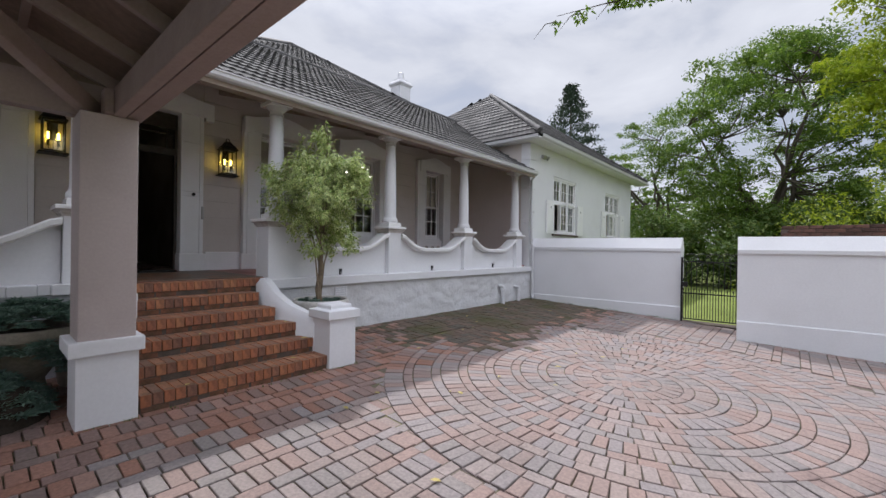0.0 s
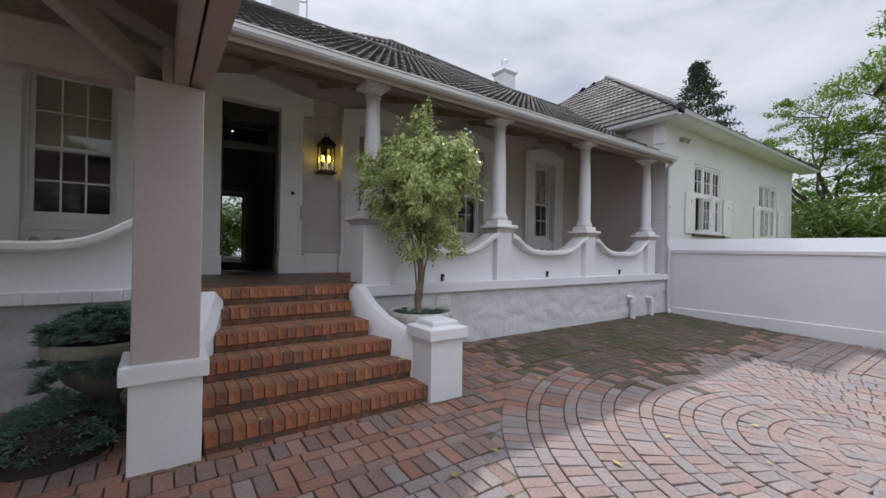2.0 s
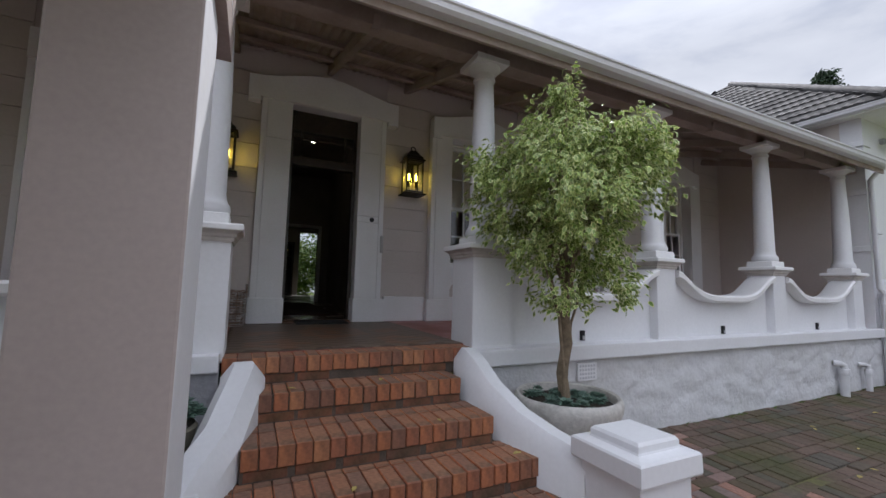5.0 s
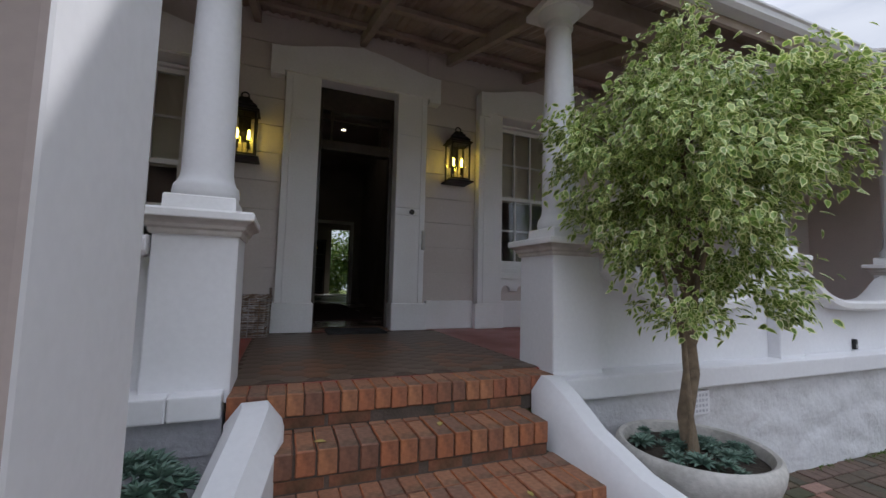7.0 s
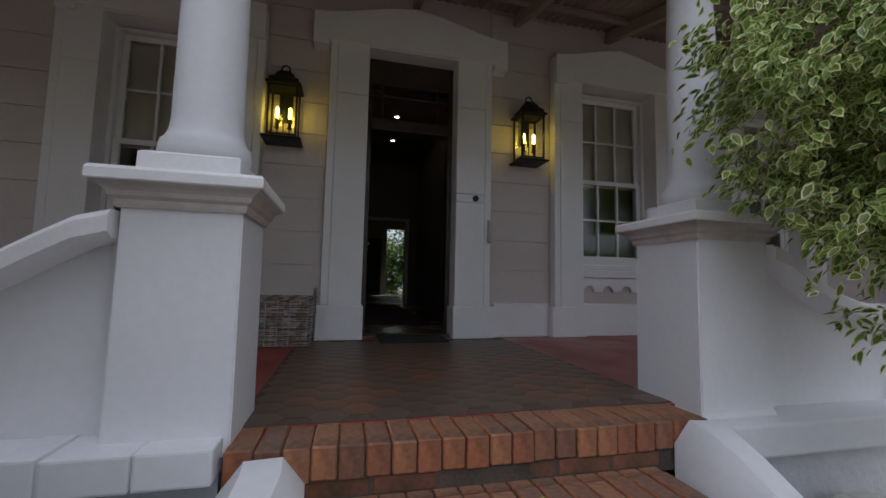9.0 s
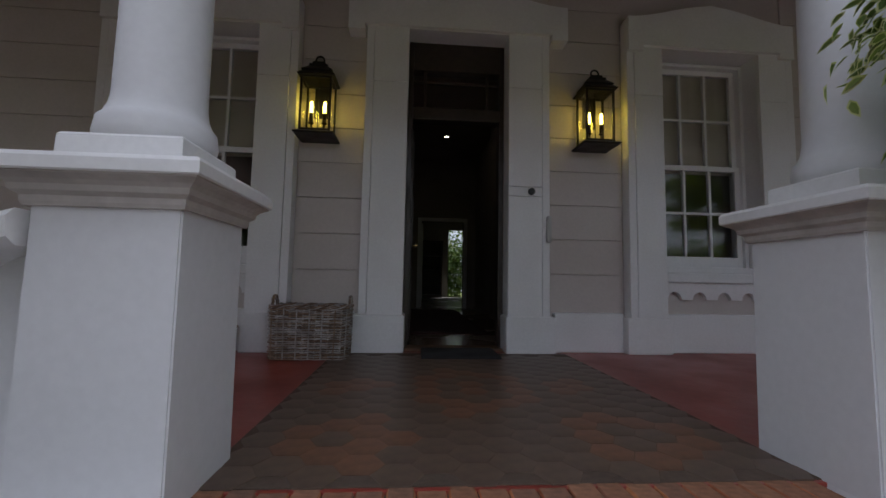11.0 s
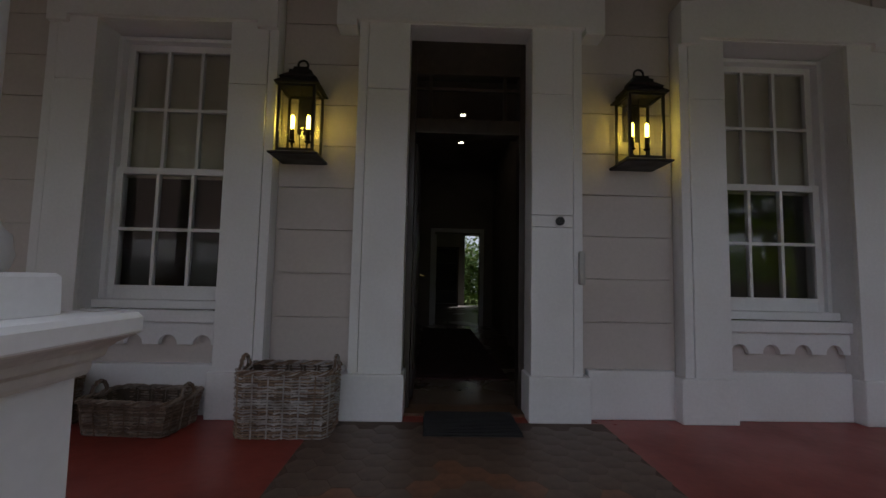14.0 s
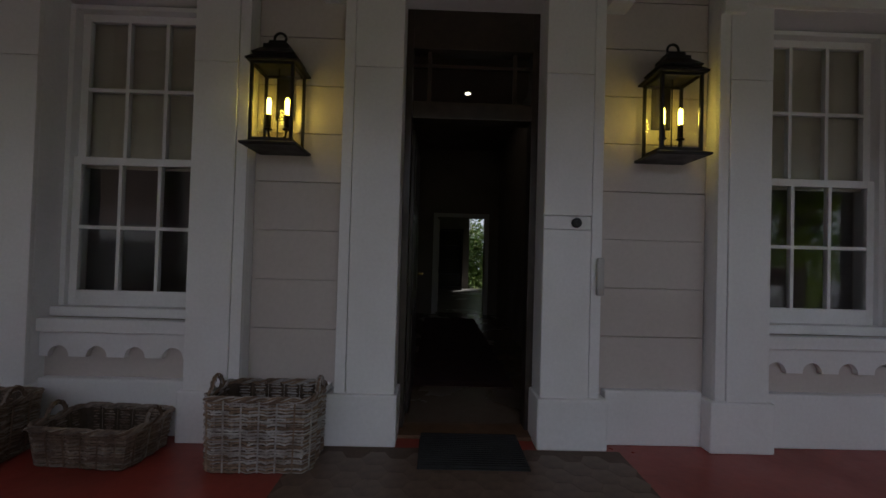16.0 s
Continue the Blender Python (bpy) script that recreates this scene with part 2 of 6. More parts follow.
def prism(bm, outline, axis, a, b):
    """Push a closed outline of 2D points along an axis from a to b. axis 'y': points are (x, z); 'x': (y, z); 'z': (x, y)."""
    def at(p, s):
        return {"y": (p[0], s, p[1]), "x": (s, p[0], p[1]), "z": (p[0], p[1], s)}[axis]
    f, g = [bm.verts.new(at(p, a)) for p in outline], [bm.verts.new(at(p, b)) for p in outline]
    n = len(outline)
    for i in range(n):
        bm.faces.new((f[i], f[(i + 1) % n], g[(i + 1) % n], g[i]))
    fa, fb = bm.faces.new(f), bm.faces.new(g[::-1])
    fa.normal_update(), fb.normal_update()
    bmesh.ops.triangulate(bm, faces=[fa, fb])
    return bm


def tube(bm, points, r, seg=8):
    """A round bar through points; r: one radius, or one per point."""
    pts = [Vector(p) for p in points]
    rad = r if isinstance(r, (list, tuple)) else [r] * len(pts)
    rings, side = [], None
    for i, p in enumerate(pts):
        d = (pts[min(i + 1, len(pts) - 1)] - pts[max(i - 1, 0)]).normalized()
        if side is None or abs(side.dot(d)) > 0.95:
            side = d.orthogonal()
        side = (side - d * side.dot(d)).normalized()
        up = d.cross(side)
        rings.append([bm.verts.new(p + (side * math.cos(2 * math.pi * k / seg) + up * math.sin(2 * math.pi * k / seg)) * rad[i]) for k in range(seg)])
    for a, b in zip(rings, rings[1:]):
        for k in range(seg):
            bm.faces.new((a[k], a[(k + 1) % seg], b[(k + 1) % seg], b[k]))
    bm.faces.new(rings[0][::-1])
    bm.faces.new(rings[-1])
    return bm


def finish(bm, mats, name, smooth=False):
    bmesh.ops.recalc_face_normals(bm, faces=bm.faces)
    me = bpy.data.meshes.new(name)
    bm.to_mesh(me)
    bm.free()
    for m in (mats if isinstance(mats, (list, tuple)) else [mats]):
        me.materials.append(m)
    if smooth:
        me.shade_smooth()
        me.set_sharp_from_angle(angle=radians(38))
    return me


def part(name, bm, mats, parent=None, label="", smooth=False, kind=""):
    ob = new(name, bm if isinstance(bm, bpy.types.Mesh) else finish(bm, mats, name, smooth))
    ob.parent = parent
    return tagged(ob, label, kind=kind)


def thing(name, loc, label, category, group=""):
    e = new(name)
    e.location = loc
    e.empty_display_size = 0.1
    return tagged(e, label, category, group)


def setting(name, bm, mats, label, category="", smooth=False):
    return tagged(part(name, bm, mats, smooth=smooth), label, category or name.split("_")[0], kind="structure")


def ground_z(y):
    return 0.045 * (max(y, -14.0) + 4.13)


# ---- the plan ----
FLOOR = 1.03          # verandah floor
BAL = -2.34           # front of the balustrade
COLS = [1.11, 3.43, 5.79, 8.15]
WINGX = 8.72          # side wall of the wing
FARX = 18.4
WALLX = 8.86          # garden wall
# ---- ground ----
bm = bmesh.new()
ys = [-60, -14.0, -2.2, 60]
xs = [-60, -6, 8.9, 60]
grid = [[bm.verts.new((x, y, ground_z(y) if y < 0 else ground_z(-2.2))) for x in xs] for y in ys]
for j in range(3):
    for i in range(3):
        bm.faces.new((grid[j][i], grid[j][i + 1], grid[j + 1][i + 1], grid[j + 1][i]))
bmesh.ops.translate(bm, verts=bm.verts, vec=(0, 0, -0.045))
setting("ground", bm, LAWN, "flat grassy ground round the house", "ground")
bm = bmesh.new()
v = [bm.verts.new((x, y, ground_z(y) - 0.018)) for x, y in ((-7, -14), (8.9, -14), (8.9, -2.2), (-7, -2.2))]
bm.faces.new(v)
JOINTS = setting("pavement", bm, JOINT, "brick-paved forecourt with mossy joints and a paved circle", "pavement")

# ---- facade ----
Z0, Z1 = 0.0, 4.75
DOOR = (-0.455, 0.435, 3.838)
WINS = [(-2.67, -1.73), (1.855, 2.795), (4.05, 4.99), (6.75, 7.55)]


def wall_with_holes(x0, x1, y0, y1, z0, z1, holes, mat, name, label):
    """A wall along x with rectangular holes (x0, x1, z0, z1)."""
    bm = bmesh.new()
    cuts = sorted(holes)
    x = x0
    for a, b, lo, hi in cuts:
        box(bm, x, a, y0, y1, z0, z1)
        if lo > z0:
            box(bm, a, b, y0, y1, z0, lo)
        box(bm, a, b, y0, y1, hi, z1)
        x = b
    box(bm, x, x1, y0, y1, z0, z1)
    return setting(name, bm, mat, label, "wall")


holes = [(DOOR[0] - 0.012, DOOR[1] + 0.012, FLOOR, DOOR[2] + 0.012)] + [(a - 0.012, b + 0.012, 1.735, 3.812) for a, b in WINS]
FACADE = wall_with_holes(-7.0, WINGX, 0.125, 0.42, FLOOR - 0.2, 5.0, holes, SIDING, "wall_north", "greige painted house front behind the verandah")
for (a, b) in [(-7.0, -3.03), (-1.38, -0.83), (0.83, 1.51), (3.14, 3.71), (5.33, 6.41), (7.89, WINGX)]:
    z = 1.37
    while z < 4.5:
        top = min(z + (0.335 if z < 1.4 else 0.3095), 4.62)
        part("board", bx(a, b, 0.108, 0.125, z + 0.003, top - 0.003, bev=0.002), SIDING, FACADE)
        z = top


def ogee_head(cx, half, base, side, apex, y0, y1, ear):
    """A door head with dropped ears and a shallow curved peak."""
    pts = [(cx - half, base - ear), (cx - half, side)]
    for i in range(1, 12):
        s = i / 12
        pts.append((cx - half + half * s, side + (apex - side) * (3 * s * s - 2 * s ** 3)))
    pts.append((cx, apex + 0.012))
    for i in range(11, 0, -1):
        s = i / 12
        pts.append((cx + half - half * s, side + (apex - side) * (3 * s * s - 2 * s ** 3)))
    pts += [(cx + half, side), (cx + half, base - ear), (cx + half - 0.14, base - ear), (cx + half - 0.14, base), (cx - half + 0.14, base), (cx - half + 0.14, base - ear)]
    return prism(bmesh.new(), pts, "y", y0, y1)


def surround(name, a, b, top, head_half, side, apex, jamb, label):
    """Jambs with panels, plinth blocks and an ogee head round an opening."""
    s = tagged(new(name), label, "surround", kind="structure")
    cx = (a + b) / 2
    for sx, x0 in ((-1, a), (1, b)):
        lo, hi = (x0 - jamb, x0) if sx < 0 else (x0, x0 + jamb)
        body = bmesh.new()
        box(body, lo, hi, 0.03, 0.40, FLOOR + 0.30, top, bev=0.004)
        rim = 0.065
        r0, r1 = (lo, lo + rim) if sx < 0 else (hi - rim, hi)
        p0, p1 = (lo + rim + 0.004, hi) if sx < 0 else (lo, hi - rim - 0.004)
        part("jamb", body, TRIM, s)
        part("fillet", bx(r0, r1, 0.004, 0.03, FLOOR + 0.30, top, bev=0.004), TRIM, s)
        if name == "door_surround" and sx > 0:
            part("panel", bx(p0, p1, 0.0, 0.03, 2.46, 3.34, bev=0.005), TRIM, s)
            part("panel", bx(p0, p1, 0.0, 0.03, FLOOR + 0.30, 2.37, bev=0.005), TRIM, s)
            part("rail", bx(p0, p1, 0.002, 0.03, 2.375, 2.455, bev=0.003), TRIM, s)
        else:
            part("panel", bx(p0, p1, 0.0, 0.03, FLOOR + 0.30, 3.34, bev=0.005), TRIM, s)
        part("panel", bx(p0, p1, 0.0, 0.03, 3.343, top, bev=0.003), TRIM, s)
        e = 0.045
        part("plinth_block", bx(lo - (e if sx < 0 else 0.02), hi + (0.02 if sx < 0 else e), -0.028, 0.405, FLOOR, FLOOR + 0.31, bev=0.012), TRIM, s)
    part("head", ogee_head(cx, head_half, top, side, apex, -0.03, 0.13, 0.05), TRIM, s)
    part("lintel", bx(a - jamb + 0.003, b + jamb - 0.003, 0.002, 0.402, top - 0.006, side - 0.01), TRIM, s)
    return s


surround("door_surround", DOOR[0], DOOR[1], DOOR[2], 0.97, 4.10, 4.265, 0.365, "white moulded door surround with a curved head")
for k, (a, b) in enumerate(WINS):
    surround("window_surround_%d" % (k + 1), a, b, 3.80, b - a - 0.14, 4.07, 4.21, 0.335, "white moulded window surround with a curved head")
for (a, b) in [(-7.0, -3.07), (-2.65, -1.75), (-1.36, -0.86), (0.86, 1.48), (1.875, 2.775), (3.17, 3.68), (4.07, 4.97), (5.36, 6.38), (6.77, 7.53), (7.92, WINGX - 0.02)]:
    setting("baseboard", bx(a, b, 0.06, 0.13, FLOOR, 1.372, bev=0.012), TRIM, "white painted plinth along the house front", "baseboard")


def sash_window(a, b, k, blind=True):
    w = tagged(new("window_%d" % k), "white timber sash window with small panes" + (" and a drawn cream blind" if blind else ""), "window", kind="structure")
    y = 0.25
    zb, zm, zt = 1.80, 2.76, 3.75
    for n, x0, x1, z0, z1 in (("window_frame", a, a + 0.035, zb, zt + 0.03), ("window_frame", b - 0.035, b, zb, zt + 0.03), ("window_frame", a + 0.035, b - 0.035, zt, zt + 0.03)):
        part(n, bx(x0, x1, y - 0.05, y + 0.10, z0, z1, bev=0.004), TRIM, w)
    part("window_sill", bx(a, b, y - 0.11, y + 0.1, 1.74, 1.80, bev=0.008), TRIM, w)
    for lo, hi, yo in ((zb, zm + 0.02, y), (zm - 0.02, zt, y + 0.03)):
        f = bmesh.new()
        for x0, x1 in ((a + 0.035, a + 0.085), (b - 0.085, b - 0.035)):
            box(f, x0, x1, yo - 0.02, yo + 0.02, lo, hi, 0.003)
        box(f, a + 0.085, b - 0.085, yo - 0.02, yo + 0.02, lo, lo + (0.10 if lo == zb else 0.04), 0.003)
        box(f, a + 0.085, b - 0.085, yo - 0.02, yo + 0.02, hi - 0.05, hi, 0.003)
        sash = part("sash", f, TRIM, w)
        x0, x1 = a + 0.085, b - 0.085
        z0, z1 = lo + (0.10 if lo == zb else 0.04), hi - 0.05
        for i in (1, 2):
            x = x0 + (x1 - x0) * i / 3
            part("glazing_bar", bx(x - 0.011, x + 0.011, yo - 0.018, yo + 0.018, z0, z1), TRIM, sash)
        zc = (z0 + z1) / 2
        part("glazing_bar", bx(x0, x1, yo - 0.016, yo + 0.016, zc - 0.011, zc + 0.011), TRIM, sash)
        for i in range(3):
            for j in range(2):
                p = part("pane", bx(x0 + (x1 - x0) * i / 3, x0 + (x1 - x0) * (i + 1) / 3, yo - 0.002, yo + 0.002, z0 + (z1 - z0) * j / 2, z0 + (z1 - z0) * (j + 1) / 2), GLASS, sash)
                p.visible_shadow = lo == zb
    return w


for k, (a, b) in enumerate(WINS):
    sash_window(a, b, k + 1)
# rooms behind the windows
for n, x0, x1 in (("wall_room_west", -7.0, -0.85), ("wall_room_east", 0.95, WINGX)):
    bm = bmesh.new()
    box(bm, x0, x1, 3.2, 3.3, FLOOR - 0.1, 4.7)
    box(bm, x0, x1, 0.42, 3.2, 4.6, 4.7)
    box(bm, x0, x1, 0.42, 3.2, FLOOR - 0.1, FLOOR)
    box(bm, x0 - 0.05, x0, 0.42, 3.3, FLOOR - 0.1, 4.7)
    box(bm, x1, x1 + 0.05, 0.42, 3.3, FLOOR - 0.1, 4.7)
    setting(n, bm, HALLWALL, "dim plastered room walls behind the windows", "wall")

# hall through the front door
HALL = 5.5
bm = bmesh.new()
box(bm, -1.0, -0.86, 3.3, HALL, FLOOR, 4.3)
box(bm, 1.0, 1.1, 3.3, HALL, FLOOR, 4.3)
box(bm, -1.0, 1.1, 0.42, HALL, 4.3, 4.4)
box(bm, -1.0, -0.21, HALL, HALL + 0.2, FLOOR, 4.3)
box(bm, 0.73, 1.1, HALL, HALL + 0.2, FLOOR, 4.3)
box(bm, -0.21, 0.73, HALL, HALL + 0.2, 2.95, 4.3)
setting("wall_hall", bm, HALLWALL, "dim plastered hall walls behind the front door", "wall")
HALLFLOOR = material("polished_hall_floor", (0.15, 0.11, 0.08), 0.25, 0.1, 12, 1.5, 0.05)
setting("floor_hall", bx(-1.0, 1.1, 0.30, HALL + 0.2, FLOOR - 0.1, FLOOR + 0.012), HALLFLOOR, "polished dark floor of the hall", "floor")
PALEFLOOR = material("pale_back_floor", (0.5, 0.47, 0.42), 0.2, 0.04, 12, 1.5, 0.03)
setting("floor_back_room", bx(-3.0, 3.4, HALL + 0.2, 12.0, FLOOR - 0.1, FLOOR + 0.01), PALEFLOOR, "pale polished floor of the back room", "floor")
bm = bmesh.new()
box(bm, -3.1, -3.0, HALL + 0.2, 12, FLOOR, 4.3)
box(bm, 3.4, 3.5, HALL + 0.2, 12, FLOOR, 4.3)
box(bm, -3.1, 3.5, HALL + 0.2, 12, 4.3, 4.4)
box(bm, -3.1, 0.95, 12, 12.15, FLOOR, 4.3)
box(bm, 1.75, 3.5, 12, 12.15, FLOOR, 4.3)
box(bm, 0.95, 1.75, 12, 12.15, 3.6, 4.3)
setting("wall_back_room", bm, material("back_room_wall", (0.4, 0.36, 0.31), 0.7, 0.04, 20, 1.5, 0.05), "plain walls of the back room with a garden doorway", "wall")
# ---- verandah floor and base ----
setting("floor_verandah", bx(-7.0, WINGX, BAL + 0.15, 0.3, FLOOR - 0.12, FLOOR, bev=0.004), REDFLOOR, "red polished verandah floor", "floor")


def rubble_wall(x0, x1, y, name, mat=STONE):
    bm = bmesh.new()
    nx, nz = max(2, int((x1 - x0) / 0.045)), 20
    vs = []
    for j in range(nz + 1):
        row = []
        for i in range(nx + 1):
            x, z = x0 + (x1 - x0) * i / nx, -0.12 + 1.0 * j / nz
            w = Vector((x * 1.9, z * 3.4, 3.0)) + noise.noise_vector(Vector((x * 1.7, z * 2.6, 1.0))) * 0.35
            cell = noise.voronoi(w)[0]
            d = min(0.30, cell[1] - cell[0]) * 0.075 + noise.noise(Vector((x * 7, z * 9, 8.0))) * 0.009
            row.append(bm.verts.new((x, y - d, z)))
        vs.append(row)
    for j in range(nz):
        for i in range(nx):
            bm.faces.new((vs[j][i], vs[j][i + 1], vs[j + 1][i + 1], vs[j + 1][i]))
    return setting(name, bm, mat, "rough whitewashed stone base under the verandah", "wall", smooth=True)


rubble_wall(0.90, WINGX + 0.1, BAL - 0.02, "wall_base_east")
rubble_wall(-7.0, -0.97, BAL - 0.02, "wall_base_west", STONE_GREY)
setting("ledge_east", bx(0.895, WINGX, BAL - 0.10, BAL + 0.3, 0.865, 1.005, bev=0.012), WHITE, "white painted ledge under the balustrade", "ledge")
led = setting("ledge_west", bx(-7.0, -0.985, BAL - 0.088, BAL + 0.3, 0.96, 1.056, bev=0.004), WHITE, "white painted brick ledge under the balustrade", "ledge")
setting("wall_base_west_top", bx(-7.0, -0.972, BAL - 0.035, BAL + 0.2, 0.78, 0.962), STONE_GREY, "grey stone base under the brick ledge", "wall")
lrng = random.Random(12)
x = -0.972
while x > -4.2:
    w = lrng.choice((0.105, 0.22, 0.225, 0.215))
    lift = lrng.uniform(-0.003, 0.003)
    part("brick", bx(x - w + 0.004, x - (0.004 if w < 0.2 else 0.001), BAL - 0.10 + lift, BAL + 0.1, 0.955 + lift, 1.064 + lift, bev=0.009), WHITE, led)
    x -= w


def swag(x0, x1, name):
    """Balustrade panel with a hanging curve and a thick rounded coping."""
    t = tagged(new(name), "white plastered balustrade wall with a curved top", "balustrade", kind="structure")
    n, top, dip = 22, 1.78, 1.50
    curve = []
    for i in range(n + 1):
        s = i / n
        u = abs(2 * s - 1)
        e = u ** 2.2
        k = dip + (top - dip) * (e * e * (3 - 2 * e) if u > 0.3 else e * e * (3 - 2 * e))
        curve.append((x0 + (x1 - x0) * s, k))
    body = bmesh.new()
    for (xa, za), (xb, zb) in zip(curve, curve[1:]):
        q = [body.verts.new(p) for p in ((xa, BAL + 0.10, 0.99), (xb, BAL + 0.10, 0.99), (xb, BAL + 0.10, zb - 0.08), (xa, BAL + 0.10, za - 0.08))]
        r = [body.verts.new((v.co.x, BAL + 0.26, v.co.z)) for v in q]
        body.faces.new(q), body.faces.new(r[::-1])
        body.faces.new((q[3], q[2], r[2], r[3]))
    bmesh.ops.remove_doubles(body, verts=body.verts, dist=0.0005)
    part("panel", body, WHITE, t)
    cop = bmesh.new()
    rings = []
    prof = [(-0.01, -0.09), (-0.035, -0.07), (-0.04, -0.02), (-0.02, 0.0), (0.26, 0.0), (0.29, -0.02), (0.29, -0.07), (0.26, -0.09)]
    for x, z in curve:
        rings.append([cop.verts.new((x, BAL + dy, z + dz)) for dy, dz in prof])
    for a, b in zip(rings, rings[1:]):
        for i in range(len(prof)):
            cop.faces.new((a[i], a[(i + 1) % len(prof)], b[(i + 1) % len(prof)], b[i]))
    cop.faces.new(rings[0]), cop.faces.new(rings[-1][::-1])
    part("coping", cop, TRIM, t, smooth=True)
    return t


def pier(x, half, name, dx=0.0):
    """Pier with a moulded cap, and the column standing on it."""
    t = tagged(new(name), "white plastered pier with a moulded cap carrying a round column", "column", kind="structure")
    cy = BAL + half
    t.location = (x, cy, 0)
    b = bmesh.new()
    square_stack(b, [(half + 0.006, FLOOR - 0.03), (half, FLOOR), (half - 0.004, 1.79)])
    bmesh.ops.bevel(b, geom=[e for e in b.edges if abs(e.verts[0].co.z - e.verts[1].co.z) > 0.3], offset=0.005, segments=2, affect="EDGES")
    part("pier", b, WHITE, t)
    c = bmesh.new()
    square_stack(c, [(half + 0.006, 1.79), (half + 0.010, 1.80), (half + 0.011, 1.815), (half + 0.025, 1.825), (half + 0.028, 1.84), (half + 0.038, 1.85), (half + 0.058, 1.862), (half + 0.060, 1.866)])
    part("moulding", c, GRIMY, t, "grey weathered moulding")
    c = bmesh.new()
    square_stack(c, [(half + 0.064, 1.866), (half + 0.067, 1.870), (half + 0.067, 1.899), (half + 0.060, 1.91)])
    part("cap", c, TRIM, t)
    r = 0.120
    c = bmesh.new()
    square_stack(c, [(r + 0.034, 1.905), (r + 0.038, 1.912), (r + 0.036, 1.983), (r + 0.030, 1.99)], dx)
    part("base", c, TRIM, t)
    c = bmesh.new()
    lathe(c, [(r + 0.024, 1.988), (r + 0.032, 2.0), (r + 0.036, 2.02), (r + 0.032, 2.045), (r + 0.03, 2.058), (r + 0.018, 2.07), (r + 0.006, 2.10), (r, 2.14), (r - 0.002, 2.5), (r - 0.009, 2.9), (r - 0.022, 3.3), (r - 0.03, 3.50), (r - 0.015, 3.51), (r - 0.015, 3.53), (r - 0.028, 3.54), (r - 0.028, 3.57), (r - 0.005, 3.59), (r + 0.03, 3.62), (r + 0.035, 3.64)], 40, (dx, 0, 0))
    part("column", c, WHITE, t, smooth=True)
    c = bmesh.new()
    square_stack(c, [(r + 0.05, 3.638), (r + 0.055, 3.645), (r + 0.055, 3.69), (r + 0.05, 3.695)], dx)
    part("capital", c, TRIM, t)
    return t


LEFT = -1.143
pier(LEFT + 0.008, 0.184, "column_west", 0.0)
pier(-3.55, 0.17, "column_far_west")
for i, x in enumerate(COLS):
    pier(x, 0.20 if i == 0 else 0.165, "column_%d" % (i + 1))
swag(COLS[0] + 0.20, COLS[1] - 0.165, "balustrade_1")
swag(COLS[1] + 0.165, COLS[2] - 0.165, "balustrade_2")
swag(COLS[2] + 0.165, COLS[3] - 0.165, "balustrade_3")
swag(-3.38, LEFT - 0.183, "balustrade_5")
swag(-7.0, -3.72, "balustrade_6")

# ---- verandah roof ----
EAVE_Y, EAVE_Z = -2.66, 3.628
RIDGE_Y, RIDGE_Z = 2.2, 6.60
bm = bmesh.new()
beam(bm, (-7, BAL + 0.19, 3.775), (WINGX, BAL + 0.19, 3.775), 0.16, 0.16)
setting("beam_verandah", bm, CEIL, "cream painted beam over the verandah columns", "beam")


def soffit_z(y):
    return 3.80 + (y - BAL - 0.19) * 0.30


bm = bmesh.new()
n = 330
for i in range(n):
    x0, x1 = -7 + (WINGX + 7) * i / n, -7 + (WINGX + 7) * (i + 1) / n
    d0, d1 = 0.022 * (i % 2), 0.022 * ((i + 1) % 2)
    bm.faces.new([bm.verts.new(p) for p in ((x0, EAVE_Y + 0.05, soffit_z(EAVE_Y) + 0.10 + d0), (x1, EAVE_Y + 0.05, soffit_z(EAVE_Y) + 0.10 + d1), (x1, 0.13, soffit_z(0.13) + 0.04 + d1), (x0, 0.13, soffit_z(0.13) + 0.04 + d0))])
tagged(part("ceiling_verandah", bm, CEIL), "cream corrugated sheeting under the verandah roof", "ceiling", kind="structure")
bm = bmesh.new()
for i, x in enumerate([-4.7, -3.55, -2.3, LEFT, 0.0, COLS[0], 2.25, COLS[1], 4.6, COLS[2], 6.97, COLS[3]]):
    beam(bm, (x, BAL + 0.1, soffit_z(BAL) - 0.02), (x, 0.1, soffit_z(0.1) - 0.04), 0.07, 0.12)
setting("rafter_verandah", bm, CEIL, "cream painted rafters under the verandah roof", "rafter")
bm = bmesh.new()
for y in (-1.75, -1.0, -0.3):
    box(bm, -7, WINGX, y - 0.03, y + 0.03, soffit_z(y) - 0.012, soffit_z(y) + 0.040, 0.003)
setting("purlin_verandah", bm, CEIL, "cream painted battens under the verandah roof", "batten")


def gutter(a, b, name, label):
    """An eaves gutter from a to b, with a bead along its lip."""
    a, b = Vector(a), Vector(b)
    d = (b - a).normalized()
    out = Vector((d.y, -d.x, 0))
    prof = [(0.0, 0.0), (0.085, 0.0), (0.112, 0.025), (0.115, 0.068), (0.130, 0.076), (0.130, 0.092), (0.112, 0.096), (0.103, 0.084), (0.098, 0.032), (0.08, 0.013), (0.0, 0.013)]
    bm = bmesh.new()
    ra, rb = [[bm.verts.new(p + out * o + Vector((0, 0, z))) for o, z in prof] for p in (a, b)]
    n = len(prof)
    for i in range(n):
        bm.faces.new((ra[i], ra[(i + 1) % n], rb[(i + 1) % n], rb[i]))
    bm.faces.new(ra), bm.faces.new(rb[::-1])
    return setting(name, bm, GUTTER, label, "gutter")


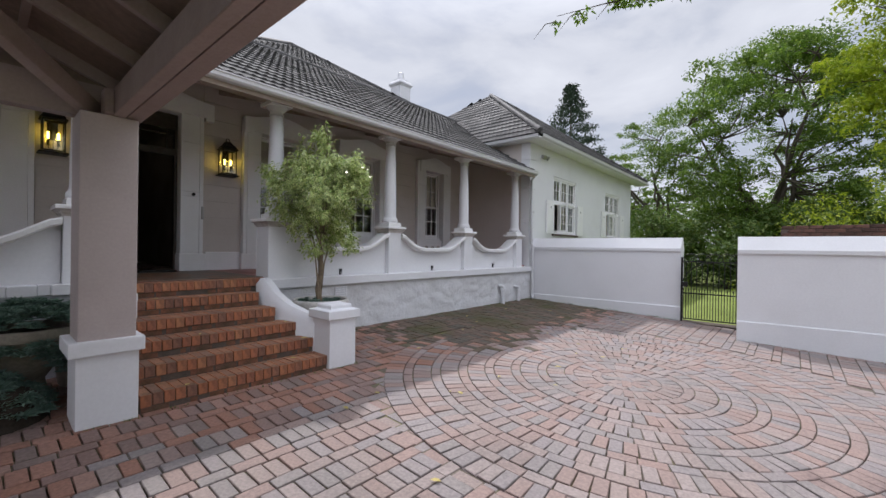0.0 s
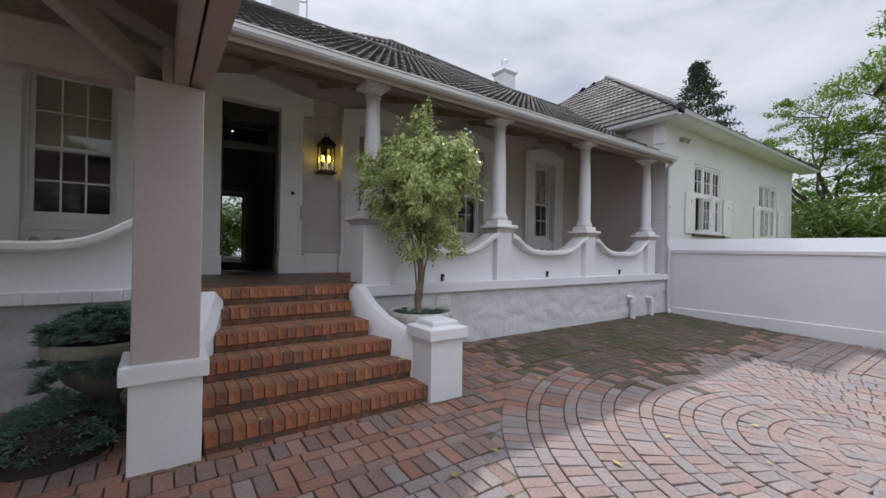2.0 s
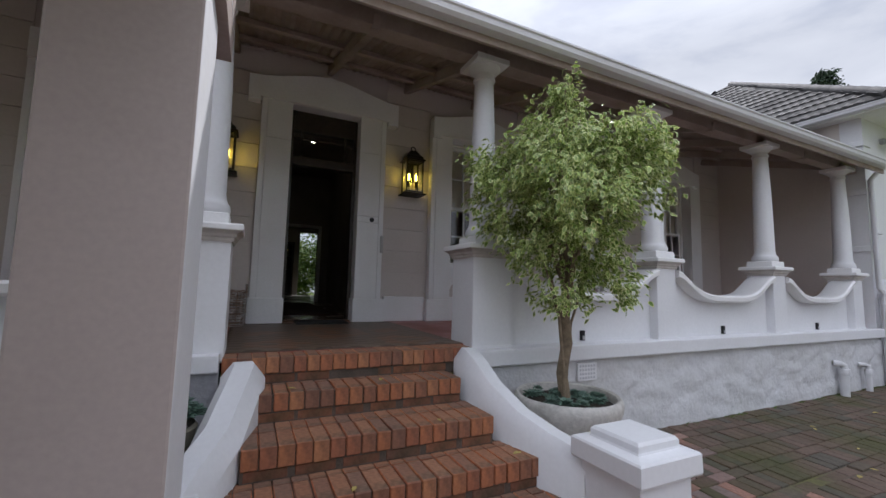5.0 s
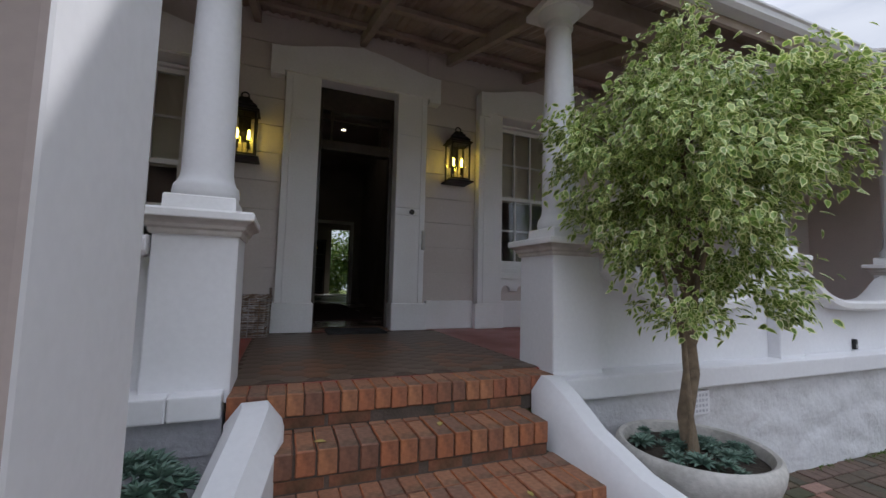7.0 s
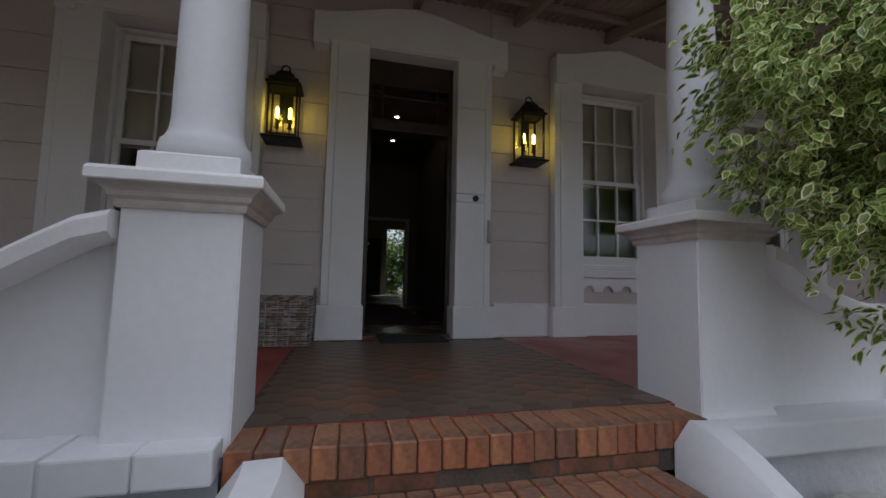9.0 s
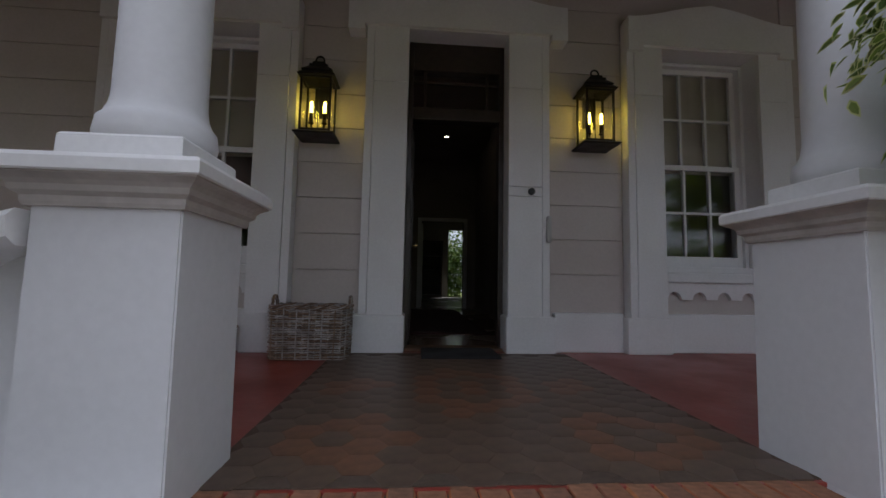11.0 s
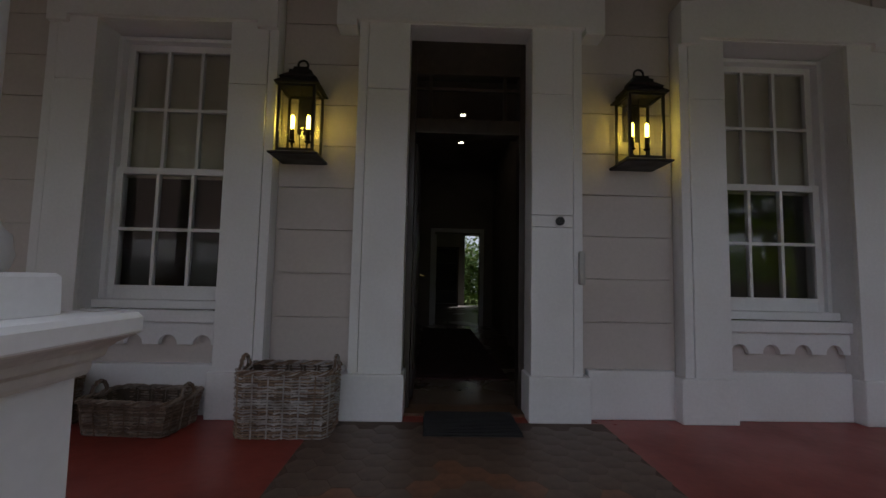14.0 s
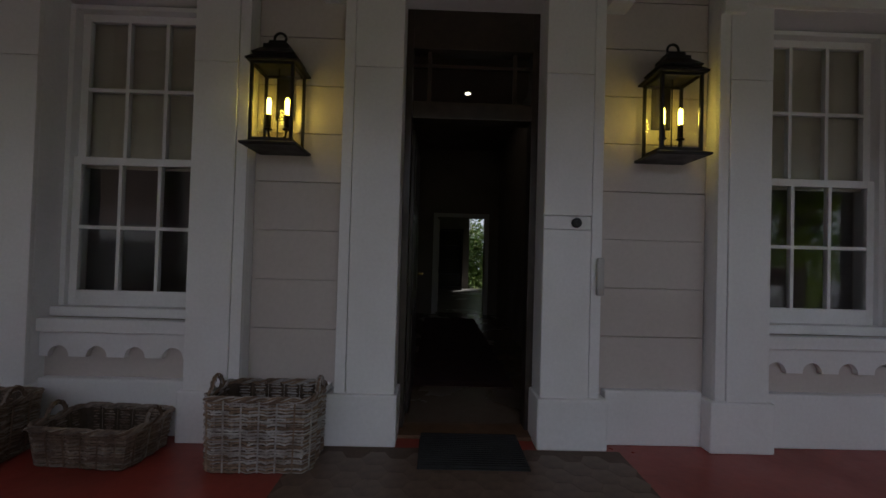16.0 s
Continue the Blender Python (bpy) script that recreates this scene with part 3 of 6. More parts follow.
gutter((-7, EAVE_Y, 3.605), (WINGX - 0.30, EAVE_Y, 3.605), "gutter_verandah", "white metal gutter along the verandah eave")
setting("fascia_verandah", bx(-7, WINGX - 0.30, EAVE_Y + 0.003, EAVE_Y + 0.03, 3.54, 3.71, bev=0.003), CEIL, "cream fascia board along the verandah eave", "fascia")


def slab(points, mats, name, label, thick=0.05):
    """A roof slope: a flat polygon with thickness below it."""
    bm = bmesh.new()
    f = bm.faces.new([bm.verts.new(p) for p in points])
    f.normal_update()
    nrm = f.normal if f.normal.z > 0 else -f.normal
    r = bmesh.ops.extrude_face_region(bm, geom=[f])
    bmesh.ops.translate(bm, verts=[v for v in r["geom"] if isinstance(v, bmesh.types.BMVert)], vec=-nrm * thick)
    return setting(name, bm, mats, label, "roof")


SLOPES = []
def roof(points, name, label):
    ob = slab(points, ROOFBASE, name, label)
    SLOPES.append((ob, [Vector(p) for p in points]))
    return ob


LX = -8.0
roof([(LX, EAVE_Y - 0.03, EAVE_Z), (WINGX - 0.28, EAVE_Y - 0.03, EAVE_Z), (WINGX + 4.0, RIDGE_Y, RIDGE_Z), (LX, RIDGE_Y, RIDGE_Z)], "roof_main", "dark grey tiled roof slope of the house")
roof([(LX, 7.0, 3.8), (LX, RIDGE_Y, RIDGE_Z), (12.0, RIDGE_Y, RIDGE_Z), (12.0, 7.0, 3.8)], "roof_main_back", "dark grey tiled back slope of the house")
# higher hip behind
PK = (5.2, 5.2, 8.55)
B0, B1, BY0, BY1, BZ = 0.8, 9.8, 1.2, 9.0, 5.9
roof([(B0, BY0, BZ), (B1, BY0, BZ), PK], "roof_hip_front", "dark grey tiled hip roof behind the ridge")
roof([(B1, BY0, BZ), (B1, BY1, BZ), PK], "roof_hip_side", "dark grey tiled hip roof behind the ridge")
roof([(B0, BY1, BZ), (B0, BY0, BZ), PK], "roof_hip_west", "dark grey tiled hip roof behind the ridge")
# wing
WE, WZ = -2.78, 4.79
PW = (12.95, 2.0, 8.28)
PE = (15.2, 2.0, 8.28)
roof([(8.45, WE, WZ), (19.4, WE, WZ), PE, PW], "roof_wing_front", "dark grey tiled hip roof of the wing")
roof([(8.45, 6.8, WZ), (8.45, WE, WZ), PW], "roof_wing_west", "dark grey tiled hip roof of the wing")
roof([(19.4, WE, WZ), (19.4, 6.8, WZ), PE], "roof_wing_east", "dark grey tiled hip roof of the wing")
roof([(19.4, 6.8, WZ), (8.45, 6.8, WZ), PW, PE], "roof_wing_back", "dark grey tiled hip roof of the wing")
gutter((8.45, WE - 0.0, 4.67), (19.4, WE - 0.0, 4.67), "gutter_wing", "white metal gutter along the wing eave")
gutter((8.45, -0.2, 4.67), (8.45, WE, 4.67), "gutter_wing_side", "white metal gutter along the wing eave")
setting("soffit_wing", bx(8.47, 19.4, WE + 0.01, BAL, 4.67, 4.73), TRIM, "white boarded soffit of the wing", "soffit")
setting("soffit_wing_side", bx(8.47, WINGX, BAL, 3.0, 4.67, 4.73), TRIM, "white boarded soffit of the wing", "soffit")

# ---- wing walls ----
WIN_A, WIN_B = (10.25, 12.05, 2.02, 3.88), (15.0, 16.75, 2.02, 3.88)
wall_with_holes(WINGX, FARX, BAL, BAL + 0.3, -0.1, 4.82, [WIN_A, WIN_B], WHITE, "wall_wing", "white plastered front wall of the wing")
setting("wall_wing_side", bx(WINGX, WINGX + 0.3, BAL + 0.3, 3.0, -0.1, 4.82), SIDING, "greige side wall closing the verandah", "wall")
setting("wall_wing_end", bx(FARX - 0.3, FARX, BAL + 0.3, 6.5, -0.1, 4.82), WHITE, "white plastered end wall of the wing", "wall")
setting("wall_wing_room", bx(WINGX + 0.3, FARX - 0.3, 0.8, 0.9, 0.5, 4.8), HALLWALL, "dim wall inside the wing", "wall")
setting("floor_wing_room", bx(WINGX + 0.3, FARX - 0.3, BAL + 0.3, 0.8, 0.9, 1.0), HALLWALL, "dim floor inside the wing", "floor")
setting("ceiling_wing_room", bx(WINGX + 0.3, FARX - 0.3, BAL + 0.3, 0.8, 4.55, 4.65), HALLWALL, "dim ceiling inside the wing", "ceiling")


for k, (z, w) in enumerate(((4.16, 0.26), (3.30, 0.30), (2.30, 0.26))):
    setting("quoin_%d" % (k + 1), bx(WINGX - 0.03, WINGX + w, BAL - 0.018, BAL + 0.24, z, z + 0.10, bev=0.01), WHITE, "white plastered quoin block at the corner of the wing", "quoin")

# ---- garden walls ----
def coped_wall(x0, y0, x1, y1, top, name, label, thick=0.32):
    """A plastered wall with a plinth band and a weathered coping; (x0, y0) to (x1, y1) is the face towards the forecourt."""
    t = tagged(new(name), label, "wall", kind="structure")
    a, b = Vector((x0, y0, 0)), Vector((x1, y1, 0))
    d = (b - a).normalized()
    out = Vector((d.y, -d.x, 0))
    length = (b - a).length
    def sweep(prof):
        bm = bmesh.new()
        r0, r1 = [[bm.verts.new(p + out * o + Vector((0, 0, z))) for o, z in prof] for p in (a, b)]
        n = len(prof)
        for i in range(n):
            bm.faces.new((r0[i], r0[(i + 1) % n], r1[(i + 1) % n], r1[i]))
        bm.faces.new(r0), bm.faces.new(r1[::-1])
        return bm
    part("body", sweep([(0, -0.4), (0, top - 0.32), (-thick, top - 0.32), (-thick, -0.4)]), WHITE, t)
    part("plinth_band", sweep([(0.03, -0.4), (0.03, 0.20), (0.02, 0.215), (-0.05, 0.215), (-0.05, -0.4)]), WHITE, t)
    part("coping", sweep([(0.035, top - 0.32), (0.035, top - 0.25), (0.02, top - 0.23), (-thick * 0.42, top), (-thick * 0.58, top), (-thick - 0.02, top - 0.23), (-thick - 0.035, top - 0.32)]), WHITE, t)
    return t


coped_wall(WALLX, BAL - 0.005, WALLX, -6.24, 1.83, "wall_garden_1", "white plastered garden wall with sloping coping", 0.30)
coped_wall(7.52, -7.42, 7.95, -13.5, 1.80, "wall_garden_2", "white plastered garden wall with sloping coping", 0.34)
# Unseen wall, added so that less low western sky lights the carport side.
setting("wall_boundary", bx(-7.3, -7.05, -14.0, BAL + 0.1, -0.6, 2.9, bev=0.01), WHITE, "plain unseen wall added to block low western light", "wall")
# ---- steps ----
NOSE = [-3.93, -3.63, -3.34, -3.05, -2.68, -2.40]
HALF_L = [-0.975, -0.965, -0.93, -0.82, -0.75, -0.96]
HALF_R = [0.93, 0.90, 0.85, 0.68, 0.63, 0.88]
RISE = FLOOR / 6
bm = bmesh.new()
for i in range(6):
    box(bm, HALF_L[i] + 0.004, HALF_R[i] - 0.004, NOSE[i] + 0.014, BAL + 0.4, -0.1 if i == 0 else RISE * i - 0.02, RISE * (i + 1) - 0.012)
STEPS = setting("steps", bm, MORTAR, "flight of six worn red brick steps up to the verandah", "steps")

# ---- carport ----
TOP = 2.56
t = tagged(new("carport_pier"), "taupe square carport pier on a white plinth", "pier", kind="structure")
PX0, PX1, PY0, PY1 = -1.40, -0.994, -3.965, -3.545
shaft = bx(PX0 + 0.01, PX1 - 0.015, PY0 + 0.01, PY1 - 0.01, 0.70, TOP, bev=0.01)
# The shaft's east face is white, its other faces taupe.
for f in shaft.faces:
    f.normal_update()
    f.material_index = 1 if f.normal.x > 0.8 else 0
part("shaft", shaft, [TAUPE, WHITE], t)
part("plinth", bx(PX0, PX1 + 0.005, PY0, PY1, -0.1, 0.62, bev=0.01), WHITE, t)
part("band", bx(PX0 - 0.05, PX1 + 0.04, PY0 - 0.045, PY1 + 0.045, 0.595, 0.715, bev=0.012), WHITE, t)
bm = bmesh.new()
beam(bm, (-1.145, -12.5, TOP + 0.11), (-1.145, -3.55, TOP + 0.11), 0.085, 0.22)
setting("carport_beam", bm, TIMBER, "taupe painted carport edge beam", "beam")
bm = bmesh.new()
beam(bm, (-6.0, -3.68, TOP + 0.14), (-1.15, -3.68, TOP + 0.14), 0.14, 0.28)
setting("carport_cross_beam", bm, TIMBER, "taupe painted carport cross beam", "beam")
def carport_z(x):
    return TOP + 0.30 + max(0.0, -0.95 - x) * 0.42
bm = bmesh.new()
for i in range(12):
    x1, x0 = -0.96 - i * 0.4, -0.96 - (i + 1) * 0.4
    bm2 = [(x0, -12.5), (x1, -12.5), (x1, -3.5), (x0, -3.5)]
    lo = [bm.verts.new((x, y, carport_z(x))) for x, y in bm2]
    hi = [bm.verts.new((x, y, carport_z(x) + 0.03)) for x, y in bm2]
    bm.faces.new(lo[::-1]), bm.faces.new(hi)
    for k in range(4):
        bm.faces.new((lo[k], lo[(k + 1) % 4], hi[(k + 1) % 4], hi[k]))
tagged(part("ceiling_carport", bm, BOARD), "brown boarded underside of the carport roof", "ceiling", kind="structure")
bm = bmesh.new()
y = -3.7
while y > -12.4:
    beam(bm, (-5.4, y, carport_z(-5.4) - 0.05), (-1.0, y, carport_z(-1.0) - 0.05), 0.055, 0.11)
    y -= 0.75
setting("carport_rafters", bm, TIMBER, "taupe painted carport rafters", "rafter")
setting("carport_fascia", bx(-1.088, -0.972, -12.5, -3.26, TOP + 0.012, TOP + 0.32, bev=0.004), TIMBER, "taupe painted carport fascia board", "fascia")
gutter((-0.971, -3.2, TOP + 0.16), (-0.971, -12.5, TOP + 0.16), "gutter_carport", "white metal gutter along the carport")

# ---- pedestal at the foot of the steps ----
t = tagged(new("pedestal"), "white plastered pedestal with a stepped cap at the foot of the steps", "pedestal", kind="structure")
t.location = (1.09, -3.785, 0)
b = bmesh.new()
square_stack(b, [(0.192, -0.1), (0.188, 0.60)])
part("body", b, WHITE, t)
b = bmesh.new()
square_stack(b, [(0.20, 0.595), (0.225, 0.605), (0.229, 0.615), (0.227, 0.705), (0.218, 0.715), (0.16, 0.725), (0.155, 0.735), (0.153, 0.765), (0.14, 0.78)])
part("cap", b, WHITE, t)


def cheek(points, widths, name, label):
    """A sloping cheek wall with chamfered shoulders, along points of (x, y, top)."""
    bm = bmesh.new()
    rings = []
    for i, (x, y, z) in enumerate(points):
        a, b = Vector(points[max(0, i - 1)][:2]), Vector(points[min(len(points) - 1, i + 1)][:2])
        d = (b - a).normalized()
        s = Vector((d.y, -d.x))
        w = widths
        ring = [(-w, -0.1), (-w, z - 0.09), (-w * 0.45, z), (w * 0.45, z), (w, z - 0.09), (w, -0.1)]
        rings.append([bm.verts.new((x + s.x * o, y + s.y * o, h)) for o, h in ring])
    for p, q in zip(rings, rings[1:]):
        for i in range(6):
            bm.faces.new((p[i], p[(i + 1) % 6], q[(i + 1) % 6], q[i]))
    bm.faces.new(rings[0]), bm.faces.new(rings[-1][::-1])
    return setting(name, bm, WHITE, label, "cheek wall", smooth=True)


cheek([(0.82, -2.42, 1.035), (0.80, -2.52, 1.035), (0.805, -2.65, 0.975), (0.82, -2.85, 0.845), (0.87, -3.10, 0.72), (0.93, -3.35, 0.65), (1.0, -3.60, 0.60)], 0.115, "cheek_wall_1", "white plastered curved cheek wall beside the steps")
cheek([(-0.835, -2.42, 1.015), (-0.825, -2.52, 1.015), (-0.865, -2.68, 0.925), (-0.935, -2.95, 0.78), (-1.04, -3.20, 0.69), (-1.10, -3.48, 0.64)], 0.125, "cheek_wall_2", "white plastered curved cheek wall beside the steps")

# ---- carport battens and bracket ----
bm = bmesh.new()
for x in (-1.7, -2.5, -3.3, -4.1):
    beam(bm, (x, -12.4, carport_z(x) - 0.015), (x, -3.5, carport_z(x) - 0.015), 0.05, 0.04)
gab = prism(bmesh.new(), [(-0.99, TOP + 0.2), (-5.8, TOP + 0.2), (-5.8, carport_z(-5.8) + 0.01), (-0.99, carport_z(-0.99) + 0.01)], "y", -3.66, -3.62)
setting("carport_gable", gab, BOARD, "brown boarded gable over the carport beam", "gable")
setting("carport_battens", bm, TIMBER, "taupe painted battens under the carport roof", "batten")
bm = bmesh.new()
beam(bm, (-1.28, -3.75, TOP + 0.05), (-4.4, -7.6, TOP + 1.42), 0.09, 0.15)
setting("carport_hip_rafter", bm, TIMBER, "taupe painted hip rafter of the carport", "rafter")
setting("carport_bracket", bx(-1.25, -1.19, -4.02, -3.86, TOP + 0.0, TOP + 0.20, bev=0.01), TIMBER, "taupe painted timber bracket on the pier", "bracket")

# ---- front door, transom and hall fittings ----
d = tagged(new("door_1"), "dark varnished panelled front door standing open inwards", "door", kind="structure")
leaf = part("leaf", bx(-0.44, -0.395, 0.43, 1.28, FLOOR + 0.03, 3.09, bev=0.004), DARKWOOD, d)
for z0, z1 in ((FLOOR + 0.2, 1.75), (1.9, 2.45), (2.6, 2.98)):
    for y0, y1 in ((0.53, 0.82), (0.90, 1.19)):
        part("panel", bx(-0.398, -0.386, y0, y1, z0, z1, bev=0.005), DARKWOOD, leaf)
part("handle", tube(bmesh.new(), [(-0.39, 1.21, 2.02), (-0.34, 1.21, 2.02), (-0.34, 1.12, 2.02)], 0.010), material("aged_brass", (0.45, 0.32, 0.12), 0.35, 0.1, 60, 6, 0.05, metal=1.0), leaf, "brass lever handle")
t = tagged(new("door_frame"), "dark varnished door frame with a transom light", "door frame", kind="structure")
for x0, x1 in ((DOOR[0], DOOR[0] + 0.045), (DOOR[1] - 0.045, DOOR[1])):
    part("post", bx(x0, x1, 0.205, 0.325, FLOOR + 0.022, DOOR[2], bev=0.004), DARKWOOD, t)
part("transom_bar", bx(DOOR[0] + 0.045, DOOR[1] - 0.045, 0.195, 0.335, 3.10, 3.215, bev=0.01), DARKWOOD, t)
part("head", bx(DOOR[0] + 0.045, DOOR[1] - 0.045, 0.205, 0.325, 3.57, DOOR[2], bev=0.004), DARKWOOD, t)
for x in (-0.30, 0.28):
    part("glazing_bar", bx(x - 0.012, x + 0.012, 0.245, 0.285, 3.215, 3.57), DARKWOOD, t)
part("glazing_bar", bx(DOOR[0] + 0.045, DOOR[1] - 0.045, 0.25, 0.28, 3.465, 3.485), DARKWOOD, t)
part("pane", bx(DOOR[0] + 0.045, DOOR[1] - 0.045, 0.262, 0.266, 3.215, 3.57), GLASS, t)
setting("threshold", bx(DOOR[0], DOOR[1], 0.10, 0.31, FLOOR - 0.02, FLOOR + 0.02, bev=0.006), material("worn_wood_threshold", (0.12, 0.06, 0.03), 0.55, 0.2, 15, 3, 0.2), "worn wooden door threshold", "threshold")


def glow(name, colour, strength):
    m = bpy.data.materials.new(name)
    m.use_nodes = True
    b = m.node_tree.nodes["Principled BSDF"]
    b.inputs["Base Color"].default_value = (*colour, 1)
    b.inputs["Emission Color"].default_value = (*colour, 1)
    b.inputs["Emission Strength"].default_value = strength
    return m


HALLGLOW = glow("hall_downlight_glow", (1.0, 0.82, 0.58), 16.0)
dl = thing("downlight", (0.13, 2.7, 4.3), "small round recessed downlight glowing warm white", "ceiling light", "hall downlights")
part("ring", lathe(bmesh.new(), [(0.035, -0.012), (0.05, -0.010), (0.052, 0.0)], 20), TRIM, dl)
part("bulb", lathe(bmesh.new(), [(0.0001, -0.014), (0.034, -0.013), (0.034, -0.002)], 16), HALLGLOW, dl)
copy_thing(dl, pose(0.19, 3.85, 4.3))
rug = thing("hall_runner", (0.05, 3.0, FLOOR + 0.012), "dark red patterned runner on the hall floor", "rug")
part("field", bx(-0.45, 0.45, -1.9, 1.9, 0, 0.012, bev=0.004), material("dark_rug", (0.05, 0.015, 0.012), 0.95, 0.3, 50, 5, 0.4, (0.02, 0.015, 0.02), 0.8), rug)
part("border", bx(-0.40, 0.40, -1.8, 1.8, 0.012, 0.016, bev=0.001), material("rug_field", (0.035, 0.012, 0.012), 0.95, 0.3, 30, 9, 0.4, (0.07, 0.04, 0.02), 0.6), rug)
t = tagged(new("inner_door_frame"), "white painted inner door frame at the end of the hall", "door frame", kind="structure")
for x0, x1, z0, z1 in ((-0.29, -0.21, FLOOR + 0.012, 3.03), (0.73, 0.81, FLOOR + 0.012, 3.03), (-0.21, 0.73, 2.95, 3.03)):
    part("casing", bx(x0, x1, HALL - 0.03, HALL - 0.002, z0, z1, bev=0.005), TRIM, t)
d = tagged(new("door_2"), "white panelled inner door standing open", "door", kind="structure")
leaf = part("leaf", bx(-0.21, -0.17, HALL + 0.21, HALL + 1.0, FLOOR + 0.02, 2.93, bev=0.004), TRIM, d)
for z0, z1 in ((FLOOR + 0.2, 1.8), (1.95, 2.8)):
    part("panel", bx(-0.172, -0.162, HALL + 0.3, HALL + 0.9, z0, z1, bev=0.004), TRIM, leaf)
t = thing("display_cabinet", (0.25, 11.3, FLOOR + 0.01), "dark wooden cabinet with shelves in the back room", "cabinet")
for n, a in (("side", (-0.42, -0.38, -0.2, 0.2, 0, 2.0)), ("side", (0.38, 0.42, -0.2, 0.2, 0, 2.0)), ("back", (-0.38, 0.38, 0.16, 0.2, 0, 2.0)), ("top", (-0.44, 0.44, -0.22, 0.22, 2.0, 2.05)), ("shelf", (-0.38, 0.38, -0.18, 0.16, 0.5, 0.53)), ("shelf", (-0.38, 0.38, -0.18, 0.16, 1.0, 1.03)), ("shelf", (-0.38, 0.38, -0.18, 0.16, 1.5, 1.53)), ("base", (-0.38, 0.38, -0.18, 0.16, 0, 0.1))):
    part(n, bx(*a, bev=0.004), DARKWOOD, t)

# ---- window aprons and blinds ----
BLIND = material("cream_blind_fabric", (0.70, 0.62, 0.52), 0.9, 0.05, 90, 3, 0.1, (0.42, 0.36, 0.30), 0.5)
for k, (a, b) in enumerate(WINS):
    n = max(3, round((b - a) / 0.235))
    bm = bmesh.new()
    w = (b - a) / n
    low = []
    for i in range(n):
        cx = a + w * (i + 0.5)
        r = w * 0.27
        low += [(cx - w / 2, 1.50), (cx - r, 1.50)] + [(cx - r * math.cos(math.pi * j / 10), 1.505 + r * math.sin(math.pi * j / 10)) for j in range(11)] + [(cx + r, 1.50)]
    low.append((b, 1.50))
    for (xa, za), (xb, zb) in zip(low, low[1:]):
        q = [bm.verts.new((x, 0.085, z)) for x, z in ((xa, za), (xb, zb), (xb, 1.735), (xa, 1.735))]
        r2 = [bm.verts.new((v.co.x, 0.121, v.co.z)) for v in q]
        if xb - xa > 1e-4:
            bm.faces.new(q)
        bm.faces.new((q[0], q[1], r2[1], r2[0]))
    setting("apron_%d" % (k + 1), bm, TRIM, "white scalloped apron board under the window", "trim")
    setting("apron_rail_%d" % (k + 1), bx(a, b, 0.055, 0.125, 1.655, 1.738, bev=0.008), TRIM, "white moulded rail under the window sill", "trim")
    bl = thing("roller_blind", ((a + b) / 2, 0.33, 2.74), "cream fabric blind half drawn behind the window", "blind", "window blinds")
    bm = bmesh.new()
    nn = 24
    rows = [[bm.verts.new((-(b - a) / 2 + 0.03 + (b - a - 0.06) * i / nn, 0.004 * math.sin(i * 1.9) * (1.2 - z), z)) for i in range(nn + 1)] for z in (0.0, 1.02)]
    for i in range(nn):
        bm.faces.new((rows[0][i], rows[0][i + 1], rows[1][i + 1], rows[1][i]))
    part("fabric", bm, BLIND, bl, smooth=True)
    part("bottom_bar", bx(-(b - a) / 2 + 0.03, (b - a) / 2 - 0.03, -0.008, 0.008, -0.02, 0.004, bev=0.003), BLIND, bl)
    part("roller", tube(bmesh.new(), [(-(b - a) / 2 + 0.02, 0.0, 1.03), ((b - a) / 2 - 0.02, 0.0, 1.03)], 0.02, 12), BLIND, bl)

# ---- wall lanterns ----
FLAME = glow("candle_bulb_glow", (1.0, 0.73, 0.09), 16.0)
CANDLE = material("ivory_candle_sleeve", (0.5, 0.45, 0.33), 0.6, 0.03, 50, 4, 0.05)
LGLASS = glass("lantern_glass", (0.97, 0.97, 0.95), 0.03)


